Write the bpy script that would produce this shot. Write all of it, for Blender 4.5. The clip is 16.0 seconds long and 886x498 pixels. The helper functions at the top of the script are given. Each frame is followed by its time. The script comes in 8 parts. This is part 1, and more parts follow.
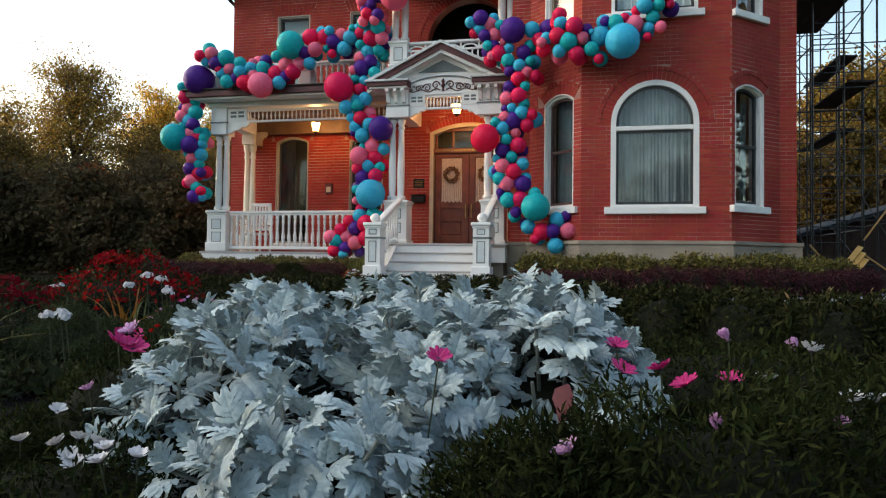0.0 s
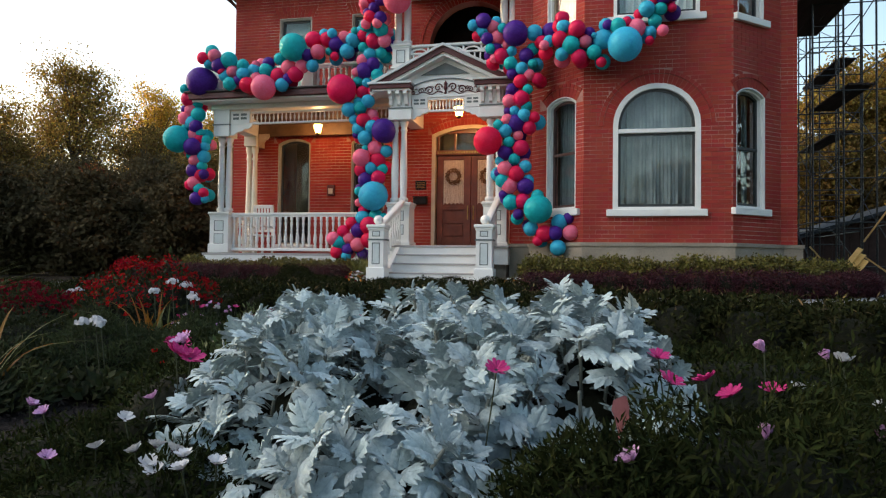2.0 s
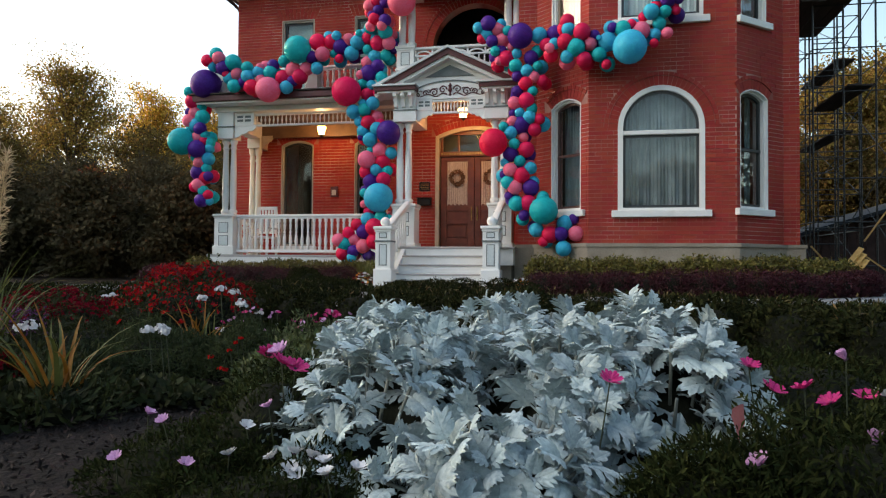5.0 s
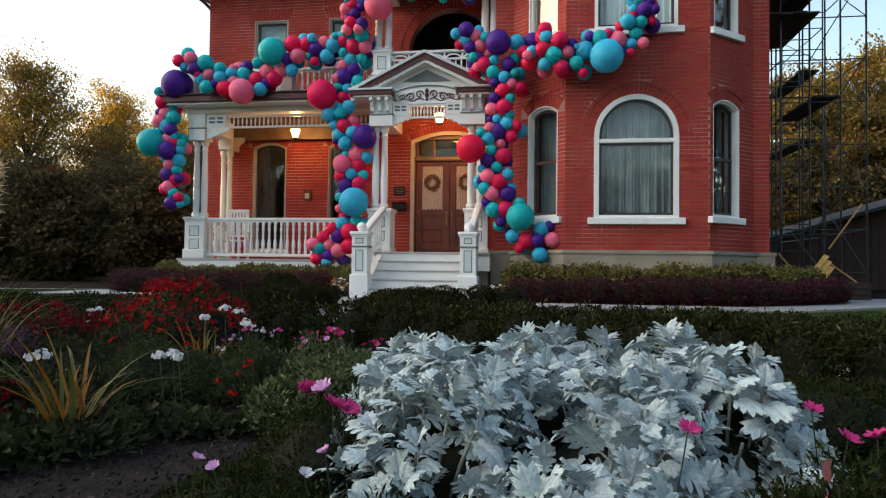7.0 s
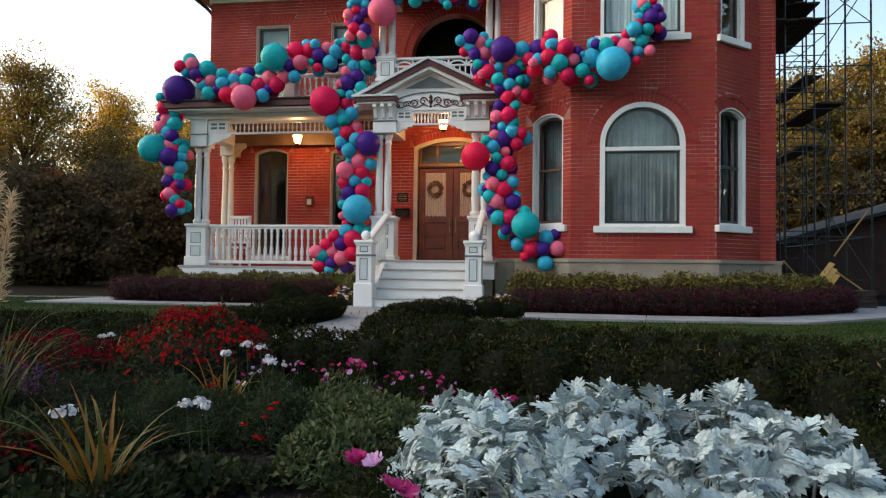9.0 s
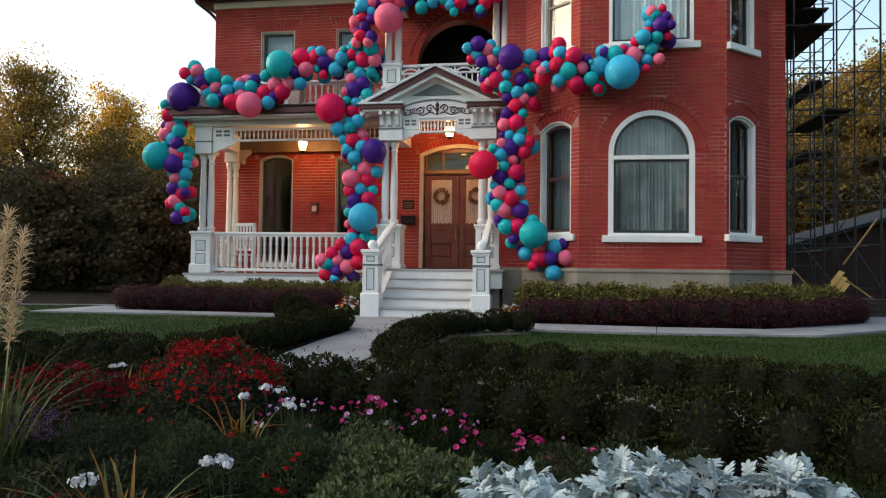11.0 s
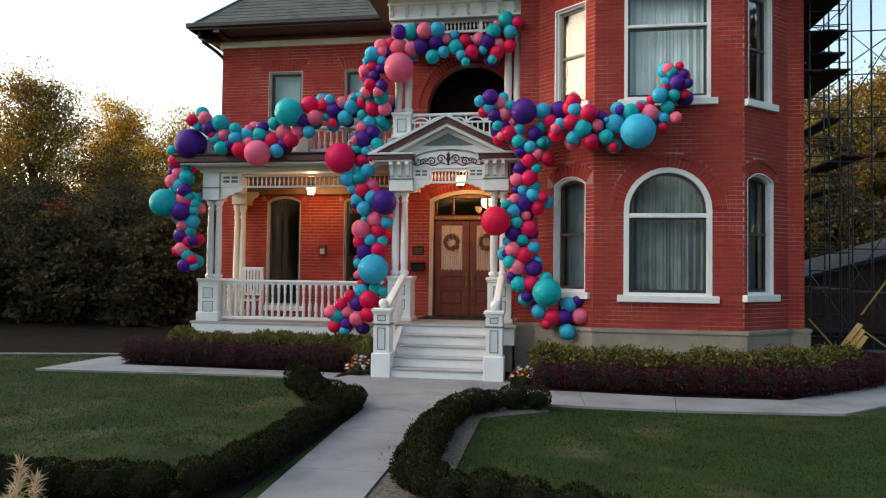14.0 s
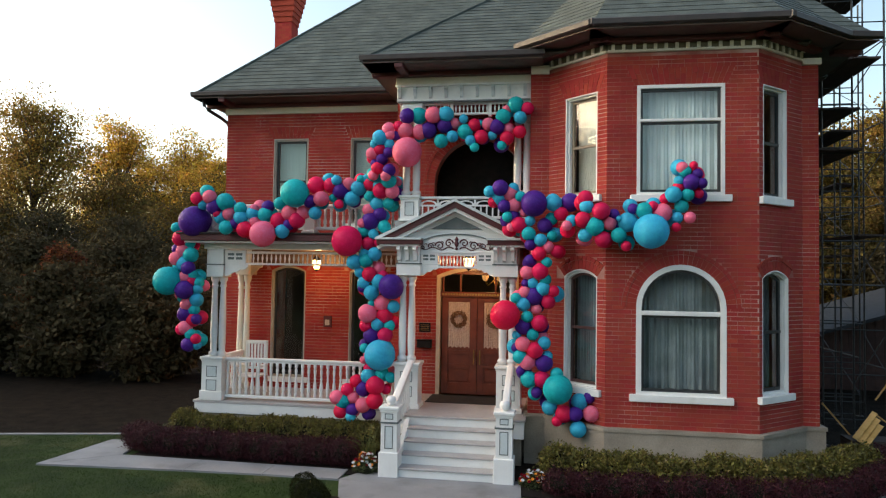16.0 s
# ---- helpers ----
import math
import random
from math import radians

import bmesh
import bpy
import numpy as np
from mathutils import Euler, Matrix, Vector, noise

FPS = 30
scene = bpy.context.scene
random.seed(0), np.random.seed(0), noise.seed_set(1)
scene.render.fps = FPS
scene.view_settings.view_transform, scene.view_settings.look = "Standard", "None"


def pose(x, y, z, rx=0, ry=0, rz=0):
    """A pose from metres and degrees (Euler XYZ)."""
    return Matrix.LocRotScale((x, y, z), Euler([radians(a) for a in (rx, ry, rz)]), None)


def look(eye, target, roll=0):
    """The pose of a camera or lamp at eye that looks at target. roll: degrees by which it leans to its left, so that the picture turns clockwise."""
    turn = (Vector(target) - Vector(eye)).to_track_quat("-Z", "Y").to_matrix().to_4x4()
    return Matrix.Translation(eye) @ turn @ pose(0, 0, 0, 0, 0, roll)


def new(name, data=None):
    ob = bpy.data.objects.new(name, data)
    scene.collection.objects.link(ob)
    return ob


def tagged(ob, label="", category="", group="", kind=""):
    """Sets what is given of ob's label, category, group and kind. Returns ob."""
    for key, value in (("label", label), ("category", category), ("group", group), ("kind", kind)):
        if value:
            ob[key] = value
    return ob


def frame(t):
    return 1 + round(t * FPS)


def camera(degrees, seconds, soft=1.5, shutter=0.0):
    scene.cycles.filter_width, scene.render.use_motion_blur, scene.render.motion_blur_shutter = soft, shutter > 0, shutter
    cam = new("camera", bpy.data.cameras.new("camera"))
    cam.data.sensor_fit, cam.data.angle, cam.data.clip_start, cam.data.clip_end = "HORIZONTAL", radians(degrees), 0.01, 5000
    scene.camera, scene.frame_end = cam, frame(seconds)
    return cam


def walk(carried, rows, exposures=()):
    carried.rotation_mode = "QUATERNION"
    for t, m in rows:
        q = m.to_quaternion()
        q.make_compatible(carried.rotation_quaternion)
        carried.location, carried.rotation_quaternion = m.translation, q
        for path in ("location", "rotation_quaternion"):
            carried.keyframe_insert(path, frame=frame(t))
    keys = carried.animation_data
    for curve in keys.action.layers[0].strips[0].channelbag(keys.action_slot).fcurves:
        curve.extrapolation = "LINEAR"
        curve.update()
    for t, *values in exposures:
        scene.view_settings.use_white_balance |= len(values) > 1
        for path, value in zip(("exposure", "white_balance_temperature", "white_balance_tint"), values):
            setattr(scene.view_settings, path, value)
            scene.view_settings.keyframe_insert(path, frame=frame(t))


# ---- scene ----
from mathutils import geometry

EXPOSURE = 1.55
cam = camera(65.3, 16.0, soft=1.2)
PATH = [
    (0, (0.086, 0.026, 0.421), (-0.345, 1.979, 0.471), 0.7),
    (0.5, (0.064, 0.007, 0.427), (-0.368, 1.959, 0.477), 0.7),
    (1, (0.043, -0.013, 0.432), (-0.381, 1.941, 0.483), 0.7),
    (1.5, (0.023, -0.033, 0.439), (-0.399, 1.921, 0.49), 0.7),
    (2, (0.003, -0.057, 0.447), (-0.421, 1.897, 0.498), 0.7),
    (2.5, (-0.017, -0.081, 0.45), (-0.439, 1.873, 0.502), 0.7),
    (3, (-0.037, -0.103, 0.458), (-0.459, 1.851, 0.51), 0.7),
    (3.5, (-0.063, -0.127, 0.462), (-0.485, 1.827, 0.514), 0.7),
    (4, (-0.095, -0.144, 0.464), (-0.518, 1.81, 0.517), 0.7),
    (4.2, (-0.113, -0.155, 0.468), (-0.536, 1.799, 0.519), 0.7),
    (6.3, (-0.322, -0.192, 0.506), (-0.674, 1.776, 0.558), 0.5),
    (6.5, (-0.342, -0.192, 0.522), (-0.684, 1.777, 0.575), 0.7),
    (7, (-0.388, -0.194, 0.557), (-0.7, 1.781, 0.611), 0.7),
    (7.5, (-0.427, -0.189, 0.586), (-0.728, 1.787, 0.639), 0.7),
    (8, (-0.466, -0.176, 0.614), (-0.768, 1.8, 0.667), 0.6),
    (8.5, (-0.502, -0.154, 0.657), (-0.806, 1.823, 0.711), 0.7),
    (9, (-0.537, -0.133, 0.704), (-0.841, 1.843, 0.759), 0.7),
    (9.2, (-0.546, -0.126, 0.717), (-0.853, 1.849, 0.772), 0.6),
    (11.5, (-0.678, -0.034, 0.971), (-0.987, 1.941, 1.026), 0.7),
    (12, (-0.703, -0.001, 1.105), (-1.012, 1.974, 1.162), 0.7),
    (12.5, (-0.727, 0.023, 1.244), (-1.037, 1.998, 1.302), 0.7),
    (13, (-0.77, 0.042, 1.374), (-1.081, 2.017, 1.434), 0.7),
    (13.5, (-0.821, 0.063, 1.558), (-1.133, 2.037, 1.619), 0.8),
    (14, (-0.848, 0.088, 1.878), (-1.165, 2.062, 1.936), 0.7),
    (14.5, (-0.938, 0.107, 2.248), (-1.251, 2.081, 2.309), 0.8),
    (15, (-0.974, 0.139, 2.625), (-1.29, 2.113, 2.685), 0.8),
    (15.5, (-1.009, 0.181, 3.055), (-1.326, 2.155, 3.116), 0.8),
    (16, (-1.041, 0.213, 3.423), (-1.359, 2.186, 3.498), 0.9),
]
walk(cam, [(t, look(eye, target, roll)) for t, eye, target, roll in PATH], [(0.0, EXPOSURE, 6850, 10), (12.5, EXPOSURE, 6850, 10), (16.0, EXPOSURE - 0.07, 6850, 10)])

# ---- light: clear sky after sundown, a broad soft glow from the west ----
world = bpy.data.worlds.new("dusk_sky")
scene.world = world
world.use_nodes = True
wn, wl = world.node_tree.nodes, world.node_tree.links
sky = wn.new("ShaderNodeTexSky")
sky.sky_type, sky.sun_disc = "NISHITA", False
sky.sun_elevation, sky.sun_rotation = radians(11), radians(-85)
sky.air_density, sky.dust_density, sky.ozone_density = 1.0, 2.4, 1.0
wn["Background"].inputs["Strength"].default_value = 0.168
wl.new(sky.outputs[0], wn["Background"].inputs["Color"])
sun_data = bpy.data.lights.new("sun", "SUN")
sun_data.energy, sun_data.angle, sun_data.color = 0.78, radians(60), (1.0, 0.93, 0.86)
sun = new("sun", sun_data)
sun.matrix_basis = look((-20, -9, 17), (0, 0, 0))
def colour_nodes(m):
    m.use_nodes = True
    nt = m.node_tree
    return nt, nt.nodes, nt.links, nt.nodes["Principled BSDF"]


def surface(name, c1, c2, scale=6.0, rough=0.6, bump=0.15, fine=70.0, metal=0.0, vary="", amount=0.25, stain=None,
            sheen=0.0, spec=0.5, glow=0.0):
    """Two-scale noise colour, fine relief; vary: '', 'object' or 'island'."""
    m = bpy.data.materials.new(name)
    nt, N, L, b = colour_nodes(m)
    tc = N.new("ShaderNodeTexCoord")
    n1 = N.new("ShaderNodeTexNoise")
    n1.inputs["Scale"].default_value, n1.inputs["Detail"].default_value = scale, 6
    n2 = N.new("ShaderNodeTexNoise")
    n2.inputs["Scale"].default_value, n2.inputs["Detail"].default_value = fine, 4
    L.new(tc.outputs["Object"], n1.inputs["Vector"])
    L.new(tc.outputs["Object"], n2.inputs["Vector"])
    ramp = N.new("ShaderNodeValToRGB")
    ramp.color_ramp.elements[0].position, ramp.color_ramp.elements[1].position = 0.32, 0.68
    ramp.color_ramp.elements[0].color, ramp.color_ramp.elements[1].color = (*c1, 1), (*c2, 1)
    L.new(n1.outputs["Fac"], ramp.inputs["Fac"])
    col = ramp.outputs["Color"]
    mul = N.new("ShaderNodeMix")
    mul.data_type, mul.blend_type = "RGBA", "OVERLAY"
    mul.inputs[0].default_value = 0.35
    L.new(col, mul.inputs[6])
    L.new(n2.outputs["Color"], mul.inputs[7])
    bw = N.new("ShaderNodeRGBToBW")
    L.new(n2.outputs["Color"], bw.inputs[0])
    L.new(bw.outputs[0], mul.inputs[7])
    col = mul.outputs[2]
    if vary:
        if vary == "object":
            src = N.new("ShaderNodeObjectInfo").outputs["Random"]
        else:
            src = N.new("ShaderNodeNewGeometry").outputs["Random Per Island"]
        hs = N.new("ShaderNodeHueSaturation")
        mr = N.new("ShaderNodeMapRange")
        mr.inputs["To Min"].default_value, mr.inputs["To Max"].default_value = 1 - amount, 1 + amount
        L.new(src, mr.inputs["Value"])
        L.new(mr.outputs[0], hs.inputs["Value"])
        mh = N.new("ShaderNodeMapRange")
        mh.inputs["To Min"].default_value, mh.inputs["To Max"].default_value = 0.5 - amount * 0.05, 0.5 + amount * 0.05
        sq = N.new("ShaderNodeMath")
        sq.operation = "FRACT"
        k7 = N.new("ShaderNodeMath")
        k7.operation = "MULTIPLY"
        k7.inputs[1].default_value = 7.31
        L.new(src, k7.inputs[0])
        L.new(k7.outputs[0], sq.inputs[0])
        L.new(sq.outputs[0], mh.inputs["Value"])
        L.new(mh.outputs[0], hs.inputs["Hue"])
        L.new(col, hs.inputs["Color"])
        col = hs.outputs["Color"]
    if stain:
        n3 = N.new("ShaderNodeTexNoise")
        n3.inputs["Scale"].default_value, n3.inputs["Detail"].default_value = stain[1], 8
        L.new(tc.outputs["Object"], n3.inputs["Vector"])
        r3 = N.new("ShaderNodeValToRGB")
        r3.color_ramp.elements[0].position, r3.color_ramp.elements[1].position = stain[2], stain[2] + 0.12
        L.new(n3.outputs["Fac"], r3.inputs["Fac"])
        mx = N.new("ShaderNodeMix")
        mx.data_type = "RGBA"
        fac = N.new("ShaderNodeMath")
        fac.operation = "MULTIPLY"
        fac.inputs[1].default_value = stain[3]
        L.new(r3.outputs["Color"], fac.inputs[0])
        L.new(fac.outputs[0], mx.inputs[0])
        L.new(col, mx.inputs[6])
        mx.inputs[7].default_value = (*stain[0], 1)
        col = mx.outputs[2]
    L.new(col, b.inputs["Base Color"])
    b.inputs["Roughness"].default_value, b.inputs["Metallic"].default_value = rough, metal
    b.inputs["Specular IOR Level"].default_value = spec
    b.inputs["Sheen Weight"].default_value = sheen
    if bump:
        bn = N.new("ShaderNodeBump")
        bn.inputs["Strength"].default_value, bn.inputs["Distance"].default_value = bump, 0.02
        L.new(n2.outputs["Fac"], bn.inputs["Height"])
        L.new(bn.outputs[0], b.inputs["Normal"])
    if glow:
        b.inputs["Emission Strength"].default_value = glow
        b.inputs["Emission Color"].default_value = (*c1, 1)
    return m


def leafy(name, c1, c2, rough=0.55, through_light=0.25, vary="island", amount=0.4, sheen=0.0, bump=0.1, spec=0.25, fine=120.0):
    """Leaf material: varied colour with some light passing through."""
    m = surface(name, c1, c2, 9.0, rough, bump, fine, vary=vary, amount=amount, sheen=sheen, spec=spec)
    nt, N, L, b = colour_nodes(m)
    out = N["Material Output"]
    tr = N.new("ShaderNodeBsdfTranslucent")
    mix = N.new("ShaderNodeMixShader")
    mix.inputs[0].default_value = through_light
    L.new(b.inputs["Base Color"].links[0].from_socket, tr.inputs["Color"])
    L.new(b.outputs[0], mix.inputs[1])
    L.new(tr.outputs[0], mix.inputs[2])
    L.new(mix.outputs[0], out.inputs["Surface"])
    return m


def clear_glass(name, tint, rough=0.0):
    m = bpy.data.materials.new(name)
    nt, N, L, b = colour_nodes(m)
    b.inputs["Base Color"].default_value = (*tint, 1)
    b.inputs["Transmission Weight"].default_value = 1.0
    b.inputs["Roughness"].default_value = rough
    b.inputs["IOR"].default_value = 1.45
    tc = N.new("ShaderNodeTexCoord")
    n = N.new("ShaderNodeTexNoise")
    n.inputs["Scale"].default_value = 1.3
    L.new(tc.outputs["Object"], n.inputs["Vector"])
    bn = N.new("ShaderNodeBump")
    bn.inputs["Strength"].default_value, bn.inputs["Distance"].default_value = 0.05, 0.02
    L.new(n.outputs["Fac"], bn.inputs["Height"])
    L.new(bn.outputs[0], b.inputs["Normal"])
    return m


M = {}
M["brick"] = surface("red_brick", (0.27, 0.027, 0.021), (0.40, 0.048, 0.034), 1.1, 0.85, 0.3, 90, vary="island", amount=0.11,
                     stain=((0.16, 0.026, 0.024), 0.7, 0.58, 0.35), spec=0.3)
M["brick_piece"] = surface("red_brick_piece", (0.27, 0.027, 0.021), (0.40, 0.048, 0.034), 1.1, 0.85, 0.3, 90, vary="object", amount=0.11,
                           stain=((0.16, 0.026, 0.024), 0.7, 0.58, 0.35), spec=0.3)
M["mortar"] = surface("red_mortar", (0.27, 0.085, 0.068), (0.44, 0.19, 0.155), 2.0, 0.9, 0.3, 80, stain=((0.62, 0.46, 0.41), 0.9, 0.48, 0.7), spec=0.2)
M["white"] = surface("white_paint", (0.74, 0.74, 0.72), (0.82, 0.81, 0.78), 3.0, 0.45, 0.06, 60, stain=((0.5, 0.47, 0.42), 4.0, 0.64, 0.25))
M["cream"] = surface("cream_paint", (0.68, 0.64, 0.54), (0.75, 0.71, 0.61), 3.0, 0.5, 0.06, 60)
M["line"] = surface("grey_green_paint", (0.10, 0.12, 0.12), (0.15, 0.17, 0.17), 5.0, 0.5, 0.05, 60)
M["panel"] = surface("pale_blue_paint", (0.55, 0.60, 0.60), (0.62, 0.66, 0.66), 5.0, 0.5, 0.05, 60)
M["maroon"] = surface("maroon_paint", (0.07, 0.012, 0.014), (0.11, 0.02, 0.02), 4.0, 0.5, 0.08, 60)
M["gutter"] = surface("dark_brown_metal", (0.025, 0.018, 0.016), (0.045, 0.03, 0.026), 4.0, 0.45, 0.05, 60)
M["soffit"] = surface("brown_soffit_paint", (0.075, 0.048, 0.040), (0.11, 0.075, 0.062), 3.0, 0.6, 0.1, 60)
M["slate"] = surface("green_grey_shingle", (0.060, 0.073, 0.067), (0.095, 0.113, 0.104), 3.0, 0.85, 0.4, 60, vary="island", amount=0.08, spec=0.3)
M["concrete"] = surface("concrete", (0.185, 0.19, 0.20), (0.265, 0.27, 0.28), 1.3, 0.7, 0.25, 60, stain=((0.13, 0.13, 0.13), 1.7, 0.55, 0.5), spec=0.5)
M["foundation"] = surface("foundation_stone", (0.25, 0.21, 0.165), (0.35, 0.30, 0.24), 2.0, 0.85, 0.4, 45, stain=((0.14, 0.13, 0.11), 1.8, 0.58, 0.5), spec=0.3)
M["sash"] = surface("dark_sash_paint", (0.02, 0.022, 0.024), (0.035, 0.037, 0.04), 5.0, 0.4, 0.05, 60)
M["red_sash"] = surface("brown_red_sash_paint", (0.07, 0.03, 0.028), (0.10, 0.045, 0.04), 5.0, 0.4, 0.05, 60)
M["glass"] = clear_glass("window_glass", (0.86, 0.95, 0.95))
M["blind"] = surface("cream_roller_blind", (0.44, 0.42, 0.36), (0.50, 0.47, 0.41), 3.0, 0.9, 0.05, 150)
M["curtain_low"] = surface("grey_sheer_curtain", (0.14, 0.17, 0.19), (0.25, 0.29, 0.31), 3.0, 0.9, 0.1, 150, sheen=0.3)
M["curtain"] = surface("sheer_white_curtain", (0.40, 0.44, 0.44), (0.52, 0.56, 0.56), 3.0, 0.9, 0.1, 150, sheen=0.3)
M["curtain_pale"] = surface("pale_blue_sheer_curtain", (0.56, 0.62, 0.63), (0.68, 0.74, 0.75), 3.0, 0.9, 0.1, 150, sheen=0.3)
M["greige"] = surface("greige_casing_paint", (0.36, 0.32, 0.26), (0.46, 0.42, 0.35), 4.0, 0.5, 0.06, 60)
M["tan_sash"] = surface("tan_sash_paint", (0.20, 0.15, 0.10), (0.28, 0.21, 0.15), 5.0, 0.45, 0.05, 60)
M["blind_teal"] = surface("pale_green_roller_blind", (0.36, 0.46, 0.44), (0.42, 0.52, 0.50), 2.0, 0.9, 0.03, 150)
M["dentil_gap"] = surface("olive_brown_paint", (0.10, 0.085, 0.05), (0.16, 0.14, 0.085), 5.0, 0.6, 0.05, 60)
M["tan"] = surface("tan_paint", (0.46, 0.36, 0.26), (0.55, 0.44, 0.33), 4.0, 0.5, 0.08, 60)
M["lace"] = surface("cream_lace_curtain", (0.42, 0.31, 0.25), (0.66, 0.54, 0.46), 34.0, 0.9, 0.3, 120, sheen=0.3)
M["room"] = surface("unlit_room_tone", (0.06, 0.055, 0.05), (0.09, 0.085, 0.08), 2.0, 0.9, 0.1, 40)
M["wood"] = surface("varnished_oak", (0.12, 0.024, 0.011), (0.20, 0.046, 0.020), 5.0, 0.4, 0.15, 50)
M["floorpaint"] = surface("grey_porch_paint", (0.36, 0.34, 0.33), (0.45, 0.43, 0.42), 3.0, 0.5, 0.1, 60, stain=((0.2, 0.18, 0.16), 3.0, 0.6, 0.4))
M["mat_rubber"] = surface("black_rubber", (0.012, 0.012, 0.012), (0.02, 0.02, 0.02), 8.0, 0.8, 0.3, 80)
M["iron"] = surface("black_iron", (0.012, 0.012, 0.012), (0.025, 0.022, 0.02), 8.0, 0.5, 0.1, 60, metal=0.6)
M["brass"] = surface("aged_brass", (0.35, 0.22, 0.07), (0.5, 0.33, 0.12), 8.0, 0.35, 0.1, 60, metal=1.0)
M["lamp_glass"] = surface("lit_frosted_glass", (1.0, 0.50, 0.13), (1.0, 0.56, 0.17), 3.0, 0.4, 0.0, 60, glow=8.0)


# ---- mesh helpers ----
def part(name, bm, material, parent, label="", smooth=False, matrix=None):
    """Links a bmesh as one mesh object under a thing or a part."""
    bmesh.ops.recalc_face_normals(bm, faces=bm.faces)
    me = bpy.data.meshes.new(name)
    bm.to_mesh(me)
    bm.free()
    me.materials.append(material)
    if smooth:
        me.shade_smooth()
    ob = new(name, me)
    if parent is not None:
        ob.parent = parent
    if matrix is not None:
        ob.matrix_basis = matrix
    if label:
        tagged(ob, label)
    return ob


def more(ob_mesh, name, parent, matrix):
    """Another object on the same mesh."""
    ob = new(name, ob_mesh)
    ob.parent = parent
    ob.matrix_basis = matrix
    return ob


def thing(name, label, category, group="", kind=""):
    return tagged(new(name), label, category, group, kind)


def box(bm, x0, x1, y0, y1, z0, z1, bevel=0.0):
    vs = [bm.verts.new((x, y, z)) for x in (x0, x1) for y in (y0, y1) for z in (z0, z1)]
    fs = [bm.faces.new([vs[i] for i in q]) for q in ((0, 1, 3, 2), (4, 6, 7, 5), (0, 4, 5, 1), (2, 3, 7, 6), (0, 2, 6, 4), (1, 5, 7, 3))]
    if bevel:
        es = list({e for f in fs for e in f.edges})
        bmesh.ops.bevel(bm, geom=es, offset=bevel, segments=1, affect="EDGES")


def boxed(*b, bevel=0.0):
    bm = bmesh.new()
    box(bm, *b, bevel=bevel)
    return bm


def lathe(bm, profile, cx=0.0, cy=0.0, seg=14):
    rings = []
    for r, z in profile:
        rings.append([bm.verts.new((cx + r * math.cos(2 * math.pi * k / seg), cy + r * math.sin(2 * math.pi * k / seg), z)) for k in range(seg)])
    for a, b in zip(rings, rings[1:]):
        for k in range(seg):
            bm.faces.new((a[k], a[(k + 1) % seg], b[(k + 1) % seg], b[k]))
    bm.faces.new(rings[0][::-1])
    bm.faces.new(rings[-1])


def prism(bm, pts, v0, v1):
    """A prism from an outline in (u, z), from depth v0 to v1."""
    a = [bm.verts.new((u, v0, z)) for u, z in pts]
    b = [bm.verts.new((u, v1, z)) for u, z in pts]
    n = len(pts)
    bm.faces.new(a)
    bm.faces.new(b[::-1])
    for k in range(n):
        bm.faces.new((a[k], b[k], b[(k + 1) % n], a[(k + 1) % n]))


def slab(bm, pts, z0, z1):
    """A slab from an outline in (x, y)."""
    a = [bm.verts.new((x, y, z0)) for x, y in pts]
    b = [bm.verts.new((x, y, z1)) for x, y in pts]
    n = len(pts)
    bm.faces.new(a[::-1])
    bm.faces.new(b)
    for k in range(n):
        bm.faces.new((a[k], a[(k + 1) % n], b[(k + 1) % n], b[k]))


def ring(bm, outer, inner, v0, v1):
    n = len(outer)
    oa, ia = [bm.verts.new((u, v0, z)) for u, z in outer], [bm.verts.new((u, v0, z)) for u, z in inner]
    ob, ib = [bm.verts.new((u, v1, z)) for u, z in outer], [bm.verts.new((u, v1, z)) for u, z in inner]
    for k in range(n):
        j = (k + 1) % n
        bm.faces.new((oa[k], oa[j], ia[j], ia[k]))
        bm.faces.new((ob[k], ib[k], ib[j], ob[j]))
        bm.faces.new((oa[k], ob[k], ob[j], oa[j]))
        bm.faces.new((ia[k], ia[j], ib[j], ib[k]))


def tube(bm, points, radius, seg=6, radius_end=None):
    """A round bar along points, tapering to radius_end."""
    pts = [Vector(p) for p in points]
    rings = []
    for i, p in enumerate(pts):
        d = (pts[min(i + 1, len(pts) - 1)] - pts[max(i - 1, 0)]).normalized()
        a = d.orthogonal().normalized()
        b = d.cross(a)
        f = i / max(1, len(pts) - 1)
        r = radius if radius_end is None else radius + (radius_end - radius) * f
        rings.append([bm.verts.new(p + r * (math.cos(2 * math.pi * k / seg) * a + math.sin(2 * math.pi * k / seg) * b)) for k in range(seg)])
    for a, b in zip(rings, rings[1:]):
        for k in range(seg):
            bm.faces.new((a[k], a[(k + 1) % seg], b[(k + 1) % seg], b[k]))
    bm.faces.new(rings[0][::-1])
    bm.faces.new(rings[-1])


